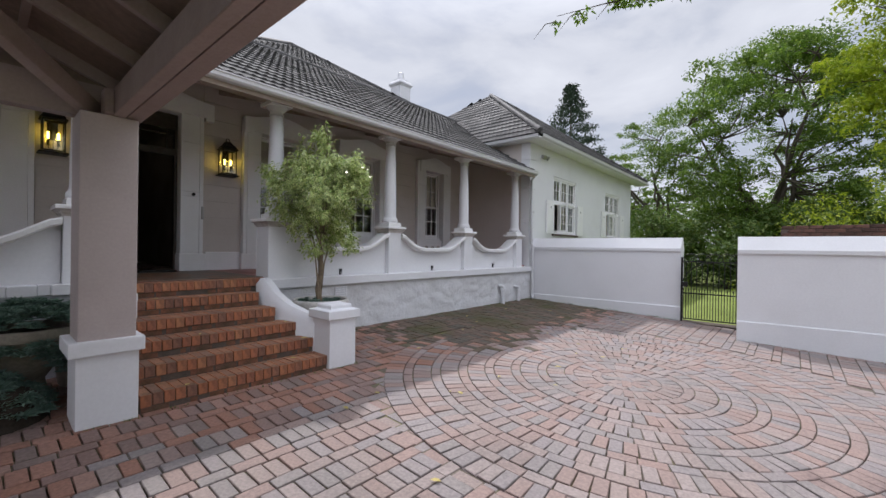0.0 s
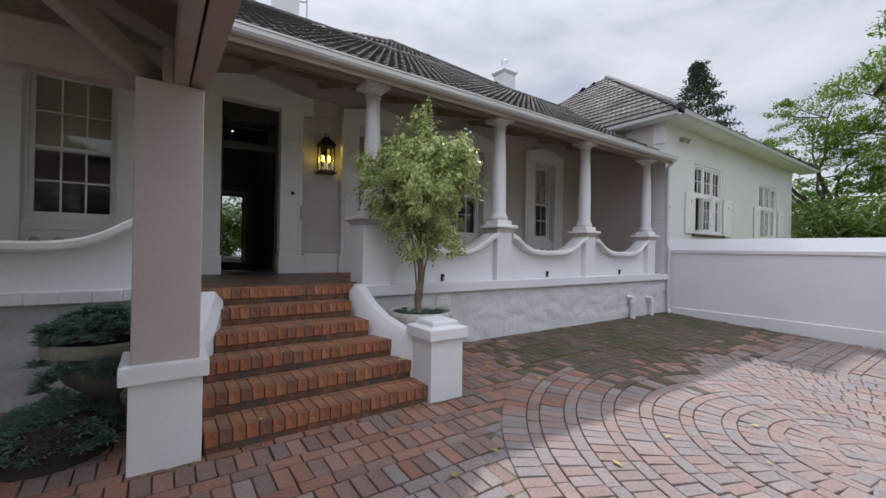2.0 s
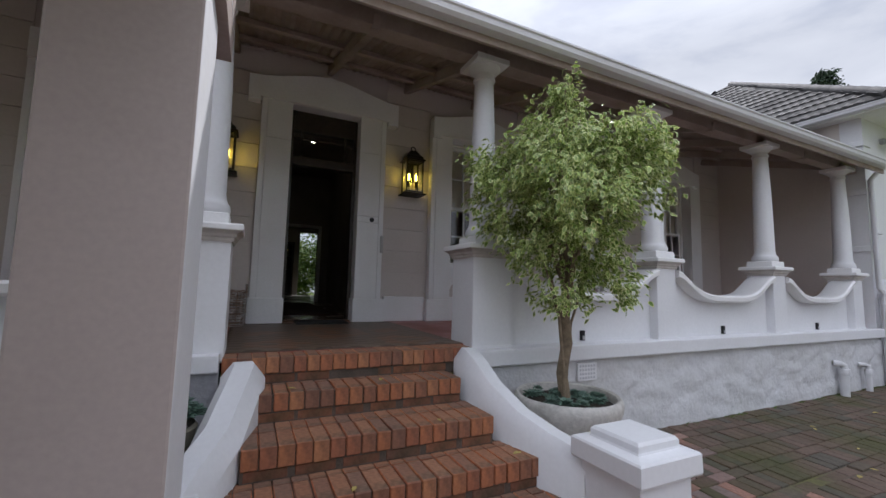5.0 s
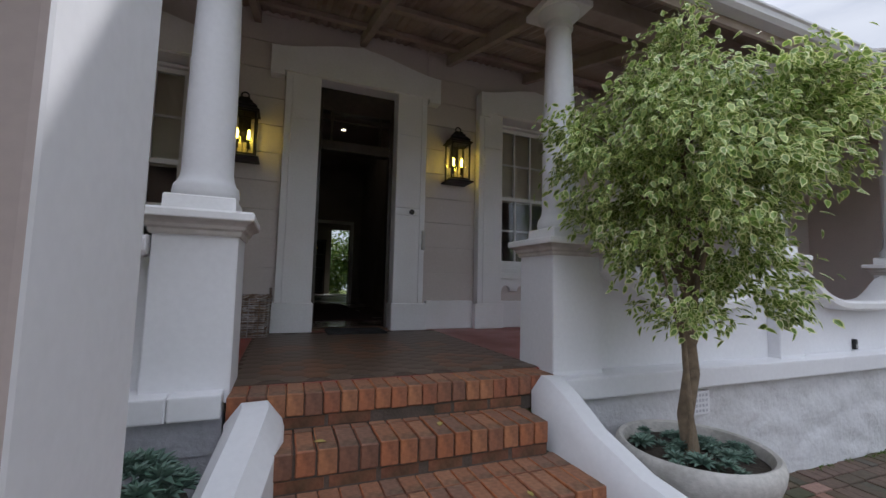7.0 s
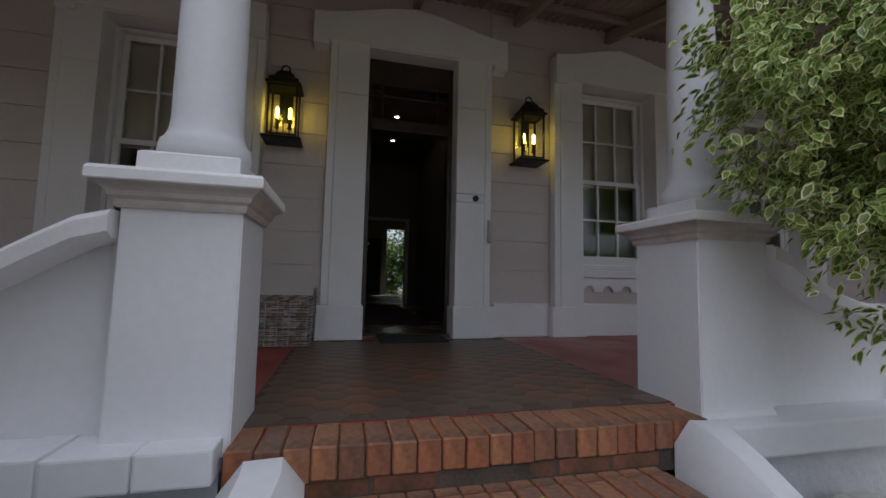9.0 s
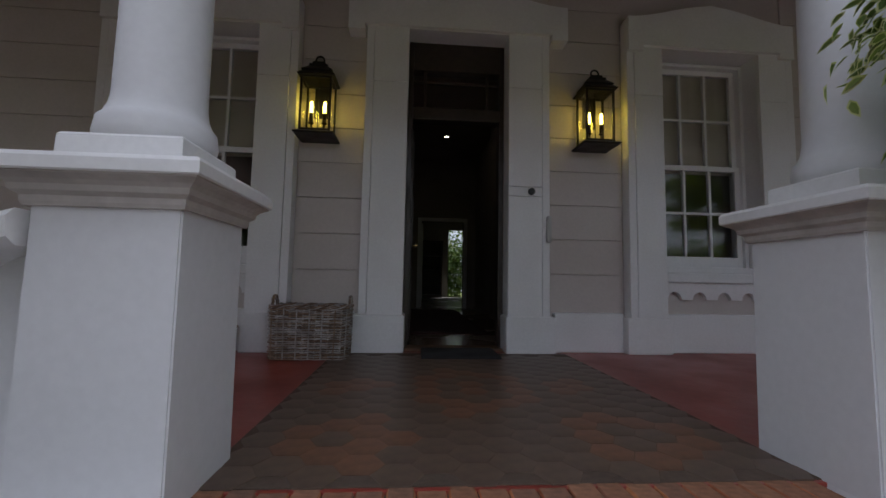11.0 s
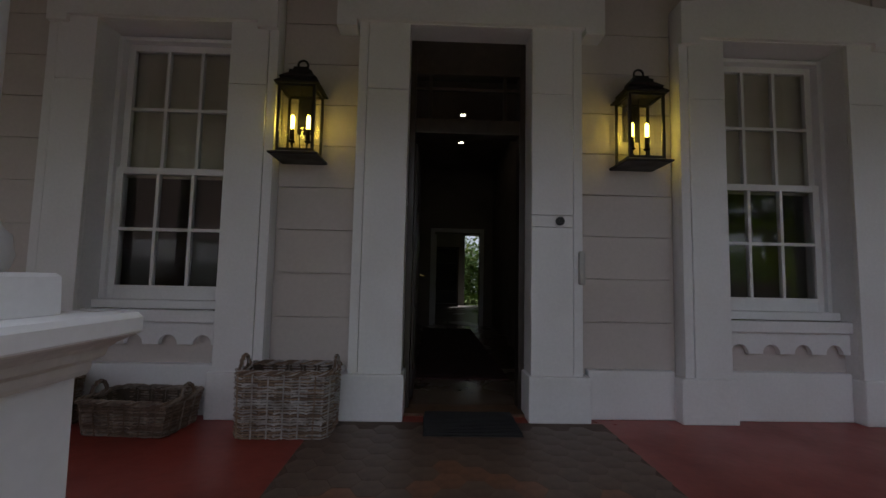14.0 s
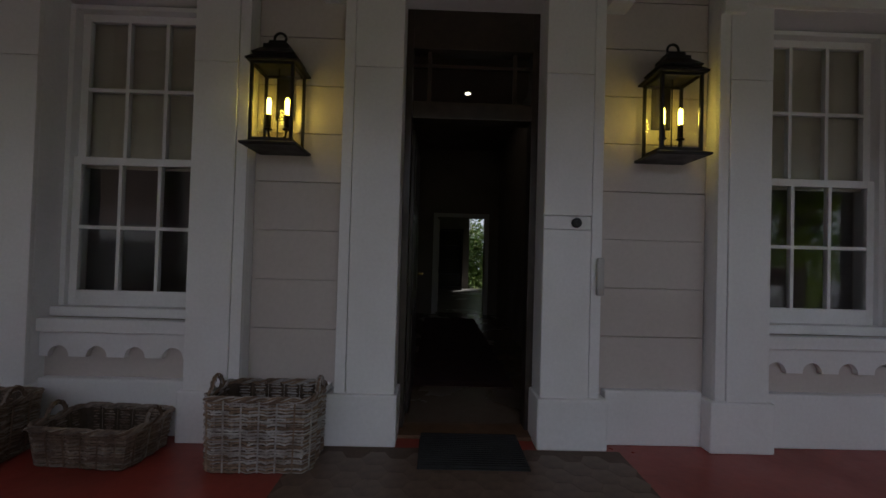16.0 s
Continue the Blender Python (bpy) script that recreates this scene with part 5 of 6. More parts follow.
# ---- trees ----
LEAF_A = leaf_material("broad_tree_leaf", [(0.06, 0.115, 0.016), (0.13, 0.22, 0.03), (0.09, 0.165, 0.02), (0.25, 0.35, 0.045)], 0.5, 0.45)
LEAF_B = leaf_material("lime_tree_leaf", [(0.17, 0.25, 0.014), (0.30, 0.38, 0.022), (0.23, 0.31, 0.018), (0.40, 0.46, 0.035)], 0.5, 0.5)
LEAF_C = leaf_material("conifer_needle", [(0.015, 0.032, 0.016), (0.03, 0.055, 0.024), (0.022, 0.045, 0.02)], 0.7, 0.1)
LEAF_D = leaf_material("hedge_leaf", [(0.05, 0.10, 0.016), (0.10, 0.17, 0.026), (0.07, 0.13, 0.02), (0.18, 0.22, 0.045)], 0.55, 0.35)


def cloud_of_leaves(lobes, size, mat, rng, flat=0.55, droop=0.2):
    c, nn, up, ln, wd = [], [], [], [], []
    for (cx, cy, cz), (rx, ry, rz), count in lobes:
        for _ in range(count):
            d = Vector((rng.gauss(0, 1), rng.gauss(0, 1), rng.gauss(0, 1))).normalized()
            f = rng.random() ** 0.38
            p = Vector((cx + d.x * rx * f, cy + d.y * ry * f, cz + d.z * rz * f))
            p += noise.noise_vector(p * 0.9) * 0.35 * rx
            c.append(p)
            up.append(Vector((rng.gauss(0, 1), rng.gauss(0, 1), rng.gauss(-droop, 0.6))))
            nn.append(Vector((rng.gauss(0, flat), rng.gauss(0, flat), 1)) + d * 0.5)
            s = size * rng.uniform(0.6, 1.3)
            ln.append(s), wd.append(s * 0.5)
    return leaves_mesh("leaves", c, nn, up, ln, wd, [mat])


def canopy(pads, size, mat, rng):
    """Leaf pads: flat domes whose leaves crowd the upper shell and thin out below, split into tufts."""
    c, nn, up, ln, wd = [], [], [], [], []
    for ctr, rx, rz, count in pads:
        tufts = []
        for _ in range(max(5, count // 26)):
            a, q = rng.uniform(0, 6.283), math.sqrt(rng.random())
            tufts.append(Vector((q * math.cos(a) * rx, q * math.sin(a) * rx, rz * (math.sqrt(max(0.0, 1 - q * q)) * rng.uniform(0.35, 1.0) - 0.25 * rng.random()))))
        for k in range(count):
            t = tufts[k % len(tufts)]
            c.append(ctr + t + Vector((rng.gauss(0, 0.15), rng.gauss(0, 0.15), rng.gauss(0, 0.08))) * min(1.6, rx))
            up.append(Vector((rng.gauss(0, 1), rng.gauss(0, 1), rng.gauss(-0.25, 0.5))))
            nn.append(Vector((rng.gauss(0, 0.5), rng.gauss(0, 0.5), 1)) + t * 0.4)
            s = size * rng.uniform(0.6, 1.3)
            ln.append(s), wd.append(s * 0.5)
    return leaves_mesh("leaves", c, nn, up, ln, wd, [mat])


def broad_tree(at, height, spread, lobes, leaf, mat, seed, label, lean=(0, 0), first=0.30, per=330, lobe_r=1.5, squash=0.6):
    """Tapered trunk forking into crooked limbs; branchlets carry flat leaf pads with gaps between them."""
    rng = random.Random(seed)
    t = thing("tree", at, label, "tree", "garden trees")
    h = height
    r0 = h * 0.021
    fork = Vector((lean[0] * 0.25, lean[1] * 0.25, h * max(0.14, first * 0.75)))
    part("trunk", tube(bmesh.new(), [Vector((0, 0, -0.2)), Vector((0.1, 0.05, fork.z * 0.4)), fork, fork + Vector((lean[0] * 0.2, lean[1] * 0.2, h * 0.10))], [r0 * 1.35, r0 * 1.05, r0 * 0.95, r0 * 0.5], 10), BARK_FAR, t, smooth=True)
    limbs = []
    n = 7
    for i in range(n):
        a = i * 2.399 + rng.uniform(-0.4, 0.4)
        out = spread * (0.25 + 0.65 * ((i * 0.618) % 1.0))
        end = Vector((lean[0] + out * math.cos(a), lean[1] + out * math.sin(a), h * rng.uniform(0.58, 0.86)))
        pts = []
        for k in range(7):
            u = k / 6
            p = fork.lerp(end, u)
            p.z = fork.z + (end.z - fork.z) * u ** 0.75
            if 0 < k:
                p += Vector((rng.uniform(-1, 1), rng.uniform(-1, 1), rng.uniform(-0.7, 0.5))) * (h * 0.028)
            pts.append(p)
        limbs.append(pts)
        part("limb", tube(bmesh.new(), pts, [r0 * (0.62 * (1 - 0.86 * k / 6)) for k in range(7)], 7), BARK_FAR, t, smooth=True)
    joints = [p for pts in limbs for p in pts[2:]]
    pads = []
    for i in range(lobes):
        a = i * 2.399 + rng.uniform(-0.5, 0.5)
        u = (i + 0.5) / lobes
        z = h * (first + (0.98 - first) * u)
        env = math.sqrt(max(0.05, 1 - (max(0.0, u - 0.35) / 0.66) ** 2)) * min(1.0, 0.55 + 1.3 * u)
        q = spread * env * rng.uniform(0.35, 1.05)
        ctr = Vector((lean[0] * u + q * math.cos(a), lean[1] * u + q * math.sin(a), z + rng.uniform(-0.3, 0.3)))
        k = rng.uniform(0.6, 1.35) * lobe_r
        pads.append((ctr, k, k * squash, int(per * (k / lobe_r) ** 1.5)))
        s = min(joints, key=lambda j: (j - ctr).length + (0.8 if j.z > ctr.z else 0))
        mid = s.lerp(ctr, 0.5) + Vector((rng.uniform(-1, 1), rng.uniform(-1, 1), rng.uniform(-0.3, 0.8))) * (h * 0.022)
        part("branch", tube(bmesh.new(), [s, mid, ctr, ctr + (ctr - mid) * 0.3], [r0 * 0.17, r0 * 0.11, r0 * 0.05, r0 * 0.015], 5), BARK_FAR, t, smooth=True)
    tagged(part("crown", canopy(pads, leaf, mat, rng), None, t), kind="stuff")
    return t


broad_tree((25.5, -7.4, -0.3), 12.6, 5.8, 150, 0.17, LEAF_A, 3, "tall spreading broadleaf tree with a dark crown in the garden", per=520, lobe_r=0.98, squash=1.1, first=0.18)
broad_tree((27.5, -14.5, -0.3), 14.0, 5.5, 60, 0.22, LEAF_A, 8, "tall spreading broadleaf tree with a dark crown in the garden", per=420, lobe_r=1.15, squash=0.8)
broad_tree((30.0, -1.5, -0.3), 11.0, 4.6, 40, 0.15, LEAF_A, 5, "open light green tree with bare crooked limbs", lean=(-1.5, 1.0), per=330, lobe_r=0.85, squash=0.7)
broad_tree((36.0, 3.5, -0.3), 10.0, 3.6, 18, 0.28, LEAF_A, 6, "light green broadleaf tree behind the wing", per=260, lobe_r=1.3)
near_tree = broad_tree((13.2, -12.0, -0.3), 9.8, 2.9, 70, 0.12, LEAF_B, 11, "bright lime green tree leaning over the garden wall", per=900, lobe_r=0.75, squash=0.8, first=0.42)
limb = [(-0.2, 0.6, 4.6), (-2.6, 2.0, 8.6), (-5.4, 3.6, 9.2), (-7.2, 4.9, 7.1), (-7.6, 6.16, 6.3), (-8.0, 7.2, 6.2)]
part("overhanging_limb", tube(bmesh.new(), limb, [0.09, 0.06, 0.035, 0.022, 0.013, 0.004], 8), BARK_FAR, near_tree, smooth=True)
rng = random.Random(21)
tw = [((-7.2, 5.1, 6.35), (0.3, 0.35, 0.16), 170), ((-7.4, 5.7, 6.35), (0.3, 0.35, 0.14), 140), ((-7.6, 6.2, 6.28), (0.28, 0.3, 0.12), 90), ((-7.8, 6.8, 6.2), (0.2, 0.25, 0.10), 40), ((-8.0, 7.2, 6.1), (0.12, 0.12, 0.12), 14)]
for ctr, rad, cnt in tw:
    part("twig", tube(bmesh.new(), [ctr, (ctr[0] - 0.25, ctr[1] + 0.1, ctr[2] - 0.12), (ctr[0] - 0.42, ctr[1] + 0.25, ctr[2] - 0.42)], [0.012, 0.008, 0.003], 5), BARK_FAR, near_tree)
tagged(part("spray", cloud_of_leaves(tw, 0.12, LEAF_A, rng), None, near_tree), kind="stuff")

con = thing("conifer", (31.0, 6.2, -1.35), "dark narrow conifer behind the wing roof", "tree")
part("trunk", tube(bmesh.new(), [(0, 0, 0), (0, 0, 8), (0, 0, 17.0)], [0.28, 0.16, 0.02], 8), BARK_FAR, con)
rng = random.Random(31)
balls = []
for i in range(90):
    u = (i + 0.5) / 90
    r = 5.2 * (1 - u)
    a = i * 2.399
    k = 0.34 + 0.6 * (1 - u)
    balls.append(((r * math.cos(a), r * math.sin(a), 3.5 + 13.4 * u), (k * 1.6, k * 1.6, k * 0.75), 150))
tagged(part("crown", cloud_of_leaves(balls, 0.24, LEAF_C, rng, droop=0.6), None, con), kind="stuff")


def bush(at, size, count, leaf, mat, seed, label):
    rng = random.Random(seed)
    t = thing("shrub", at, label, "shrub", "garden shrubs")
    balls = []
    n = max(5, int(size[0] * size[1] * 1.6))
    for i in range(n):
        x, y = rng.uniform(-size[0] / 2, size[0] / 2), rng.uniform(-size[1] / 2, size[1] / 2)
        z = rng.uniform(0.25, 0.88) * size[2]
        k = rng.uniform(0.16, 0.30) * size[2]
        balls.append(((x, y, z), (k * 1.2, k * 1.2, k), count // n))
        if i % 3 == 0:
            part("stem", tube(bmesh.new(), [(x * 0.6, y * 0.6, -0.1), (x * 0.8, y * 0.8, z * 0.5), (x, y, z)], [0.05, 0.035, 0.01], 5), BARK_FAR, t)
    tagged(part("foliage", cloud_of_leaves(balls, leaf, mat, rng), None, t), kind="stuff")
    return t


bush((20.8, -4.8, -0.3), (3.0, 5.0, 4.0), 20000, 0.2, LEAF_D, 41, "dense green shrubs beyond the lawn")
bush((22.5, -10.5, -0.3), (3.0, 7.0, 4.2), 26000, 0.2, LEAF_D, 42, "dense green shrubs beyond the lawn")
bush((20.9, -0.6, -0.3), (2.4, 4.0, 3.2), 3600, 0.17, LEAF_D, 43, "dense green shrubs beside the wing")
bush((11.6, -10.6, -0.2), (1.6, 5.6, 3.75), 12000, 0.085, LEAF_B, 44, "yellow-green shrub behind the brick wall")
bush((2.2, 15.5, 0.1), (6.0, 2.5, 6.0), 30000, 0.2, LEAF_D, 45, "garden shrubs behind the house")
far = []
rng = random.Random(50)
for i in range(150):
    a = radians(-62 + i * 124 / 150 + rng.uniform(-0.4, 0.4))
    r = rng.uniform(40, 52)
    far.append(((r * math.cos(a), -8 + r * math.sin(a), rng.uniform(1.0, 6.0)), (3.0, 3.0, 2.4), 110))
behind = []
for i in range(90):
    a = radians(150 + i * 150 / 90)
    r = rng.uniform(24, 30)
    for z in (1.4, 3.8, 5.6):
        behind.append(((r * math.cos(a), -8 + r * math.sin(a), z + rng.uniform(-1.2, 1.2)), (2.6, 2.6, 2.6), 90))
LEAF_E = leaf_material("dense_wood_leaf", [(0.03, 0.055, 0.014), (0.05, 0.08, 0.02), (0.04, 0.065, 0.016)], 0.6, 0.12)
tagged(new("woods", cloud_of_leaves(behind, 0.75, LEAF_E, rng)), "dense dark trees along the drive", "woods", kind="stuff")
woods = tagged(new("far_woods", cloud_of_leaves(far, 0.75, LEAF_A, rng)), "far belt of green trees round the garden", "woods", kind="stuff")

# ---- brick wall behind the garden wall ----
setting("wall_brick_low", bx(9.7, 10.0, -13.5, -8.0, -0.3, 2.02), MORTAR, "low dark red brick wall behind the garden wall", "wall")
bw = bpy.data.objects["wall_brick_low"]


def brick_mesh(name, sx, sy, sz, bev, mat):
    return finish(bx(-sx / 2, sx / 2, -sy / 2, sy / 2, -sz / 2, sz / 2, bev=0) if not bev else bevel1(sx, sy, sz, bev), mat, name)


def bevel1(sx, sy, sz, bev):
    bm = bx(-sx / 2, sx / 2, -sy / 2, sy / 2, -sz / 2, sz / 2)
    bmesh.ops.bevel(bm, geom=bm.edges[:], offset=bev, segments=1, affect="EDGES")
    return bm


def piece(name, mesh, parent, loc, rot=(0, 0, 0), scale=(1, 1, 1)):
    ob = new(name, mesh)
    ob.parent = parent
    ob.location, ob.rotation_euler, ob.scale = loc, rot, scale
    return ob


DARKBRICK = material("dark_coping_brick", (0.105, 0.05, 0.036), 0.85, 0.3, 30, 4, 0.5, (0.05, 0.035, 0.028), 0.7, each=0.4)
cap_brick = brick_mesh("brick", 0.34, 0.215, 0.07, 0.006, DARKBRICK)
for k in range(3):
    for i in range(24):
        piece("brick", cap_brick, bw, (9.85 + (0.02 if k == 2 else 0), -8.12 - i * 0.225 - (0.11 if k % 2 else 0), 1.90 + k * 0.08))

# ---- iron gate ----
g = thing("iron_gate", (WALLX - 0.12, -6.26, ground_z(-6.9)), "black wrought iron garden gate with looped top", "gate")
GW = 1.25
for z in (0.10, 0.68, 1.40):
    part("rail", bx(-0.012, 0.012, -GW, 0, z - 0.012, z + 0.012), BLACK, g)
for y in (-0.02, -GW + 0.02):
    part("stile", bx(-0.02, 0.02, y - 0.02, y + 0.02, 0.02, 1.50, bev=0.003), BLACK, g)
n = 12
for i in range(1, n):
    part("bar", tube(bmesh.new(), [(0, -GW * i / n, 0.10), (0, -GW * i / n, 1.40)], 0.0085, 6), BLACK, g)
for i in range(n):
    y = -GW * (i + 0.5) / n
    part("dart", tube(bmesh.new(), [(0, y, 0.10), (0, y, 0.74), (0, y, 0.765), (0, y, 0.80)], [0.007, 0.007, 0.016, 0.002], 6), BLACK, g)
for i in range(5):
    y0 = -GW * (i + 0.1) / 5.6
    pts = [(0, y0 - 0.17 + 0.17 * math.cos(a), 1.41 + 0.17 * math.sin(a)) for a in [math.pi * k / 12 for k in range(13)]]
    part("loop", tube(bmesh.new(), pts, 0.008, 6), BLACK, g)
arc = [(0, -GW / 2 + (GW / 2 - 0.03) * math.cos(a), 0.85 + 0.53 * math.sin(a)) for a in [math.pi * k / 20 for k in range(21)]]
part("arch", tube(bmesh.new(), arc, 0.009, 6), BLACK, g)
part("latch", bx(-0.03, 0.03, -0.14, 0.0, 0.83, 0.93, bev=0.006), BLACK, g)
setting("gate_kerb", bx(WALLX - 0.2, WALLX + 0.2, -7.9, -6.24, -0.3, ground_z(-6.9) + 0.02, bev=0.01), MORTAR, "low kerb under the garden gate", "kerb")
setting("wall_gate_return", bx(7.95, WALLX + 0.1, -7.86, -7.56, -0.3, 1.62, bev=0.01), WHITE, "white plastered wall return beside the gate", "wall")


# ---- wing windows and shutters ----
def casement(x0, x1, z0, z1, k):
    w = tagged(new("window_%d" % k), "white timber casement window with small panes and louvre shutters", "window", kind="structure")
    y = BAL + 0.05
    zt = z0 + (z1 - z0) * 0.55
    part("window_sill", bx(x0 - 0.08, x1 + 0.08, BAL - 0.07, BAL + 0.12, z0 - 0.06, z0, bev=0.008), MORTAR, w)
    for a in ((x0, x0 + 0.07, z0, z1), (x1 - 0.07, x1, z0, z1)):
        part("window_frame", bx(a[0], a[1], y - 0.03, y + 0.06, a[2], a[3], bev=0.004), TRIM, w)
    for a in ((x0 + 0.07, x1 - 0.07, z0, z0 + 0.06), (x0 + 0.07, x1 - 0.07, z1 - 0.07, z1), (x0 + 0.07, x1 - 0.07, zt - 0.04, zt + 0.04)):
        part("window_frame", bx(a[0], a[1], y - 0.03, y + 0.06, a[2], a[3], bev=0.004), TRIM, w)
    wid = (x1 - x0 - 0.14) / 3
    for i in range(3):
        a = x0 + 0.07 + wid * i
        if i:
            part("mullion", bx(a - 0.03, a + 0.03, y - 0.03, y + 0.06, z0 + 0.06, z1 - 0.07, bev=0.004), TRIM, w)
        for lo, hi, nz in ((z0 + 0.06, zt - 0.04, 3), (zt + 0.04, z1 - 0.07, 2)):
            f = bmesh.new()
            for p, q in ((a + 0.03, a + 0.075), (a + wid - 0.075, a + wid - 0.03)):
                box(f, p, q, y, y + 0.035, lo, hi)
            box(f, a + 0.075, a + wid - 0.075, y, y + 0.035, lo, lo + 0.05)
            box(f, a + 0.075, a + wid - 0.075, y, y + 0.035, hi - 0.05, hi)
            s = part("sash", f, TRIM, w)
            if i == 0 and nz == 3:
                s.location = (a + 0.03, y + 0.02, 0)
                for v in s.data.vertices:
                    v.co.x -= a + 0.03
                    v.co.y -= y + 0.02
                s.rotation_euler = (0, 0, radians(-75))
                continue
            for j in range(1, nz):
                zz = lo + (hi - lo) * j / nz
                part("glazing_bar", bx(a + 0.075, a + wid - 0.075, y + 0.005, y + 0.03, zz - 0.011, zz + 0.011), TRIM, s)
            xm = a + wid / 2
            part("glazing_bar", bx(xm - 0.011, xm + 0.011, y + 0.003, y + 0.032, lo + 0.05, hi - 0.05), TRIM, s)
            part("pane", bx(a + 0.075, a + wid - 0.075, y + 0.016, y + 0.02, lo + 0.05, hi - 0.05), GLASS, s)
    cur = thing("curtain", ((x0 + x1) / 2, y + 0.2, z0), "pale net curtain behind the wing window", "curtain", "wing curtains")
    bm = bmesh.new()
    hw = (x1 - x0) / 2 - 0.65
    rows = [[bm.verts.new((-hw * 0.2 + (hw + 0.5) * i / 60, 0.03 * math.sin(i * 1.1), z)) for i in range(61)] for z in (-0.02, z1 - z0)]
    for i in range(60):
        bm.faces.new((rows[0][i], rows[0][i + 1], rows[1][i + 1], rows[1][i]))
    part("fabric", bm, BLIND, cur, smooth=True)
    for side, hx in ((-1, x0 - 0.02), (1, x1 + 0.02)):
        sh = thing("window_shutter", (hx, BAL - 0.02, z0), "white panelled window shutter folded open against the wall", "shutter", "wing shutters")
        e = -side
        a, b = (-0.50, 0.0) if side < 0 else (0.0, 0.50)
        part("frame", bx(a, b, -0.035, 0.0, 0.0, zt - z0 + 0.03, bev=0.005), TRIM, sh)
        part("panel", bx(a + 0.07, b - 0.07, -0.045, -0.035, 0.10, 0.58, bev=0.004), TRIM, sh)
        part("panel", bx(a + 0.07, b - 0.07, -0.045, -0.035, 0.66, zt - z0 - 0.06, bev=0.004), TRIM, sh)
        part("slot", bx((a + b) / 2 - 0.02, (a + b) / 2 + 0.02, -0.048, -0.044, 0.80, 0.86), BLACK, sh)
    return w


casement(*WIN_A, 5)
casement(*WIN_B, 6)

# ---- chimneys ----
def chimney(x, y, z0, label):
    t = thing("chimney", (x, y, z0), label, "chimney", "white chimneys")
    part("shaft", square_stack(bmesh.new(), [(0.265, -0.9), (0.255, 0.70)]), WHITE, t)
    part("cap", square_stack(bmesh.new(), [(0.265, 0.70), (0.285, 0.725), (0.29, 0.745), (0.315, 0.765), (0.315, 0.82), (0.295, 0.845), (0.215, 0.92), (0.205, 0.97), (0.13, 0.99)]), WHITE, t)
    part("pot", lathe(bmesh.new(), [(0.125, 0.98), (0.12, 1.14), (0.105, 1.23), (0.06, 1.27)], 16), WHITE, t, smooth=True)
    return t


chimney(8.35, 2.9, 6.75, "white plastered chimney with a stepped cap on the roof")
chimney(1.15, 2.9, 7.05, "white plastered chimney with a stepped cap on the roof")
t = thing("aerial", (1.62, 2.75, 6.4), "thin metal television aerial on the roof", "aerial")
METAL = material("grey_galvanised_metal", (0.4, 0.4, 0.41), 0.45, 0.1, 40, 5, 0.1, metal=0.8)
part("mast", tube(bmesh.new(), [(0, 0, 0), (0, 0, 2.3)], 0.016, 6), METAL, t)
part("arm", tube(bmesh.new(), [(0.0, 0, 1.05), (-0.06, 0, 1.0), (-0.22, 0.05, 1.0)], 0.014, 6), METAL, t)
part("boom", tube(bmesh.new(), [(-0.25, 0, 2.0), (0.25, 0.1, 2.05)], 0.010, 6), METAL, t)
for i in range(6):
    x = -0.22 + 0.085 * i
    part("element", tube(bmesh.new(), [(x, -0.2, 2.02), (x, 0.2, 2.02)], 0.005, 5), METAL, t)

# ---- downpipe, drain stubs, floodlight, slots, vent ----
t = thing("downpipe", (WINGX + 0.03, BAL - 0.10, ground_z(BAL)), "white rainwater pipe in the corner by the garden wall", "pipe")
part("pipe", tube(bmesh.new(), [(0, 0, 0.05), (0, 0, 1.42), (-0.01, -0.02, 1.5), (-0.03, 0.03, 1.6), (-0.03, 0.04, 3.45), (-0.03, -0.1, 3.62)], 0.04, 14), GUTTER, t, smooth=True)
for z in (0.5, 1.3, 2.5):
    part("clip", lathe(bmesh.new(), [(0.044, z), (0.048, z + 0.005), (0.048, z + 0.035), (0.044, z + 0.04)], 14), GUTTER, t)
part("shoe", tube(bmesh.new(), [(0, 0, 0.10), (-0.02, -0.03, 0.03), (-0.06, -0.10, 0.0)], 0.045, 12), GUTTER, t, smooth=True)
for x, r, h in ((7.1, 0.055, 0.44), (7.9, 0.04, 0.38)):
    t = thing("drain_pipe", (x, BAL - 0.10, ground_z(BAL - 0.1)), "short white waste pipe stub against the stone base", "pipe", "waste pipes")
    part("riser", tube(bmesh.new(), [(0.05, -0.02, -0.01), (0.05, -0.02, h - 0.06)], r, 14), GUTTER, t, smooth=True)
    part("elbow", tube(bmesh.new(), [(0.05, -0.02, h - 0.08), (0.045, -0.02, h), (-0.01, 0.0, h + 0.02), (-0.05, 0.06, h + 0.02)], r * 0.8, 12), GUTTER, t, smooth=True)
    part("collar", lathe(bmesh.new(), [(r * 1.2, h - 0.14), (r * 1.25, h - 0.13), (r * 1.25, h - 0.06), (r * 1.15, h - 0.05)], 16, (0.05, -0.02, 0)), GUTTER, t, smooth=True)
t = thing("floodlight", (9.45, BAL - 0.02, 4.36), "small grey twin security floodlight on the wing wall", "outdoor lamp")
part("mount", bx(-0.05, 0.05, -0.04, 0.025, -0.05, 0.05, bev=0.008), METAL, t)
for sx in (-1, 1):
    h = part("head", lathe(bmesh.new(), [(0.03, 0.0), (0.04, 0.03), (0.065, 0.09), (0.07, 0.12), (0.055, 0.125), (0.0005, 0.12)], 18), METAL, t, smooth=True)
    h.matrix_basis = pose(sx * 0.07, -0.06, 0.0, 125, 0, sx * 25)
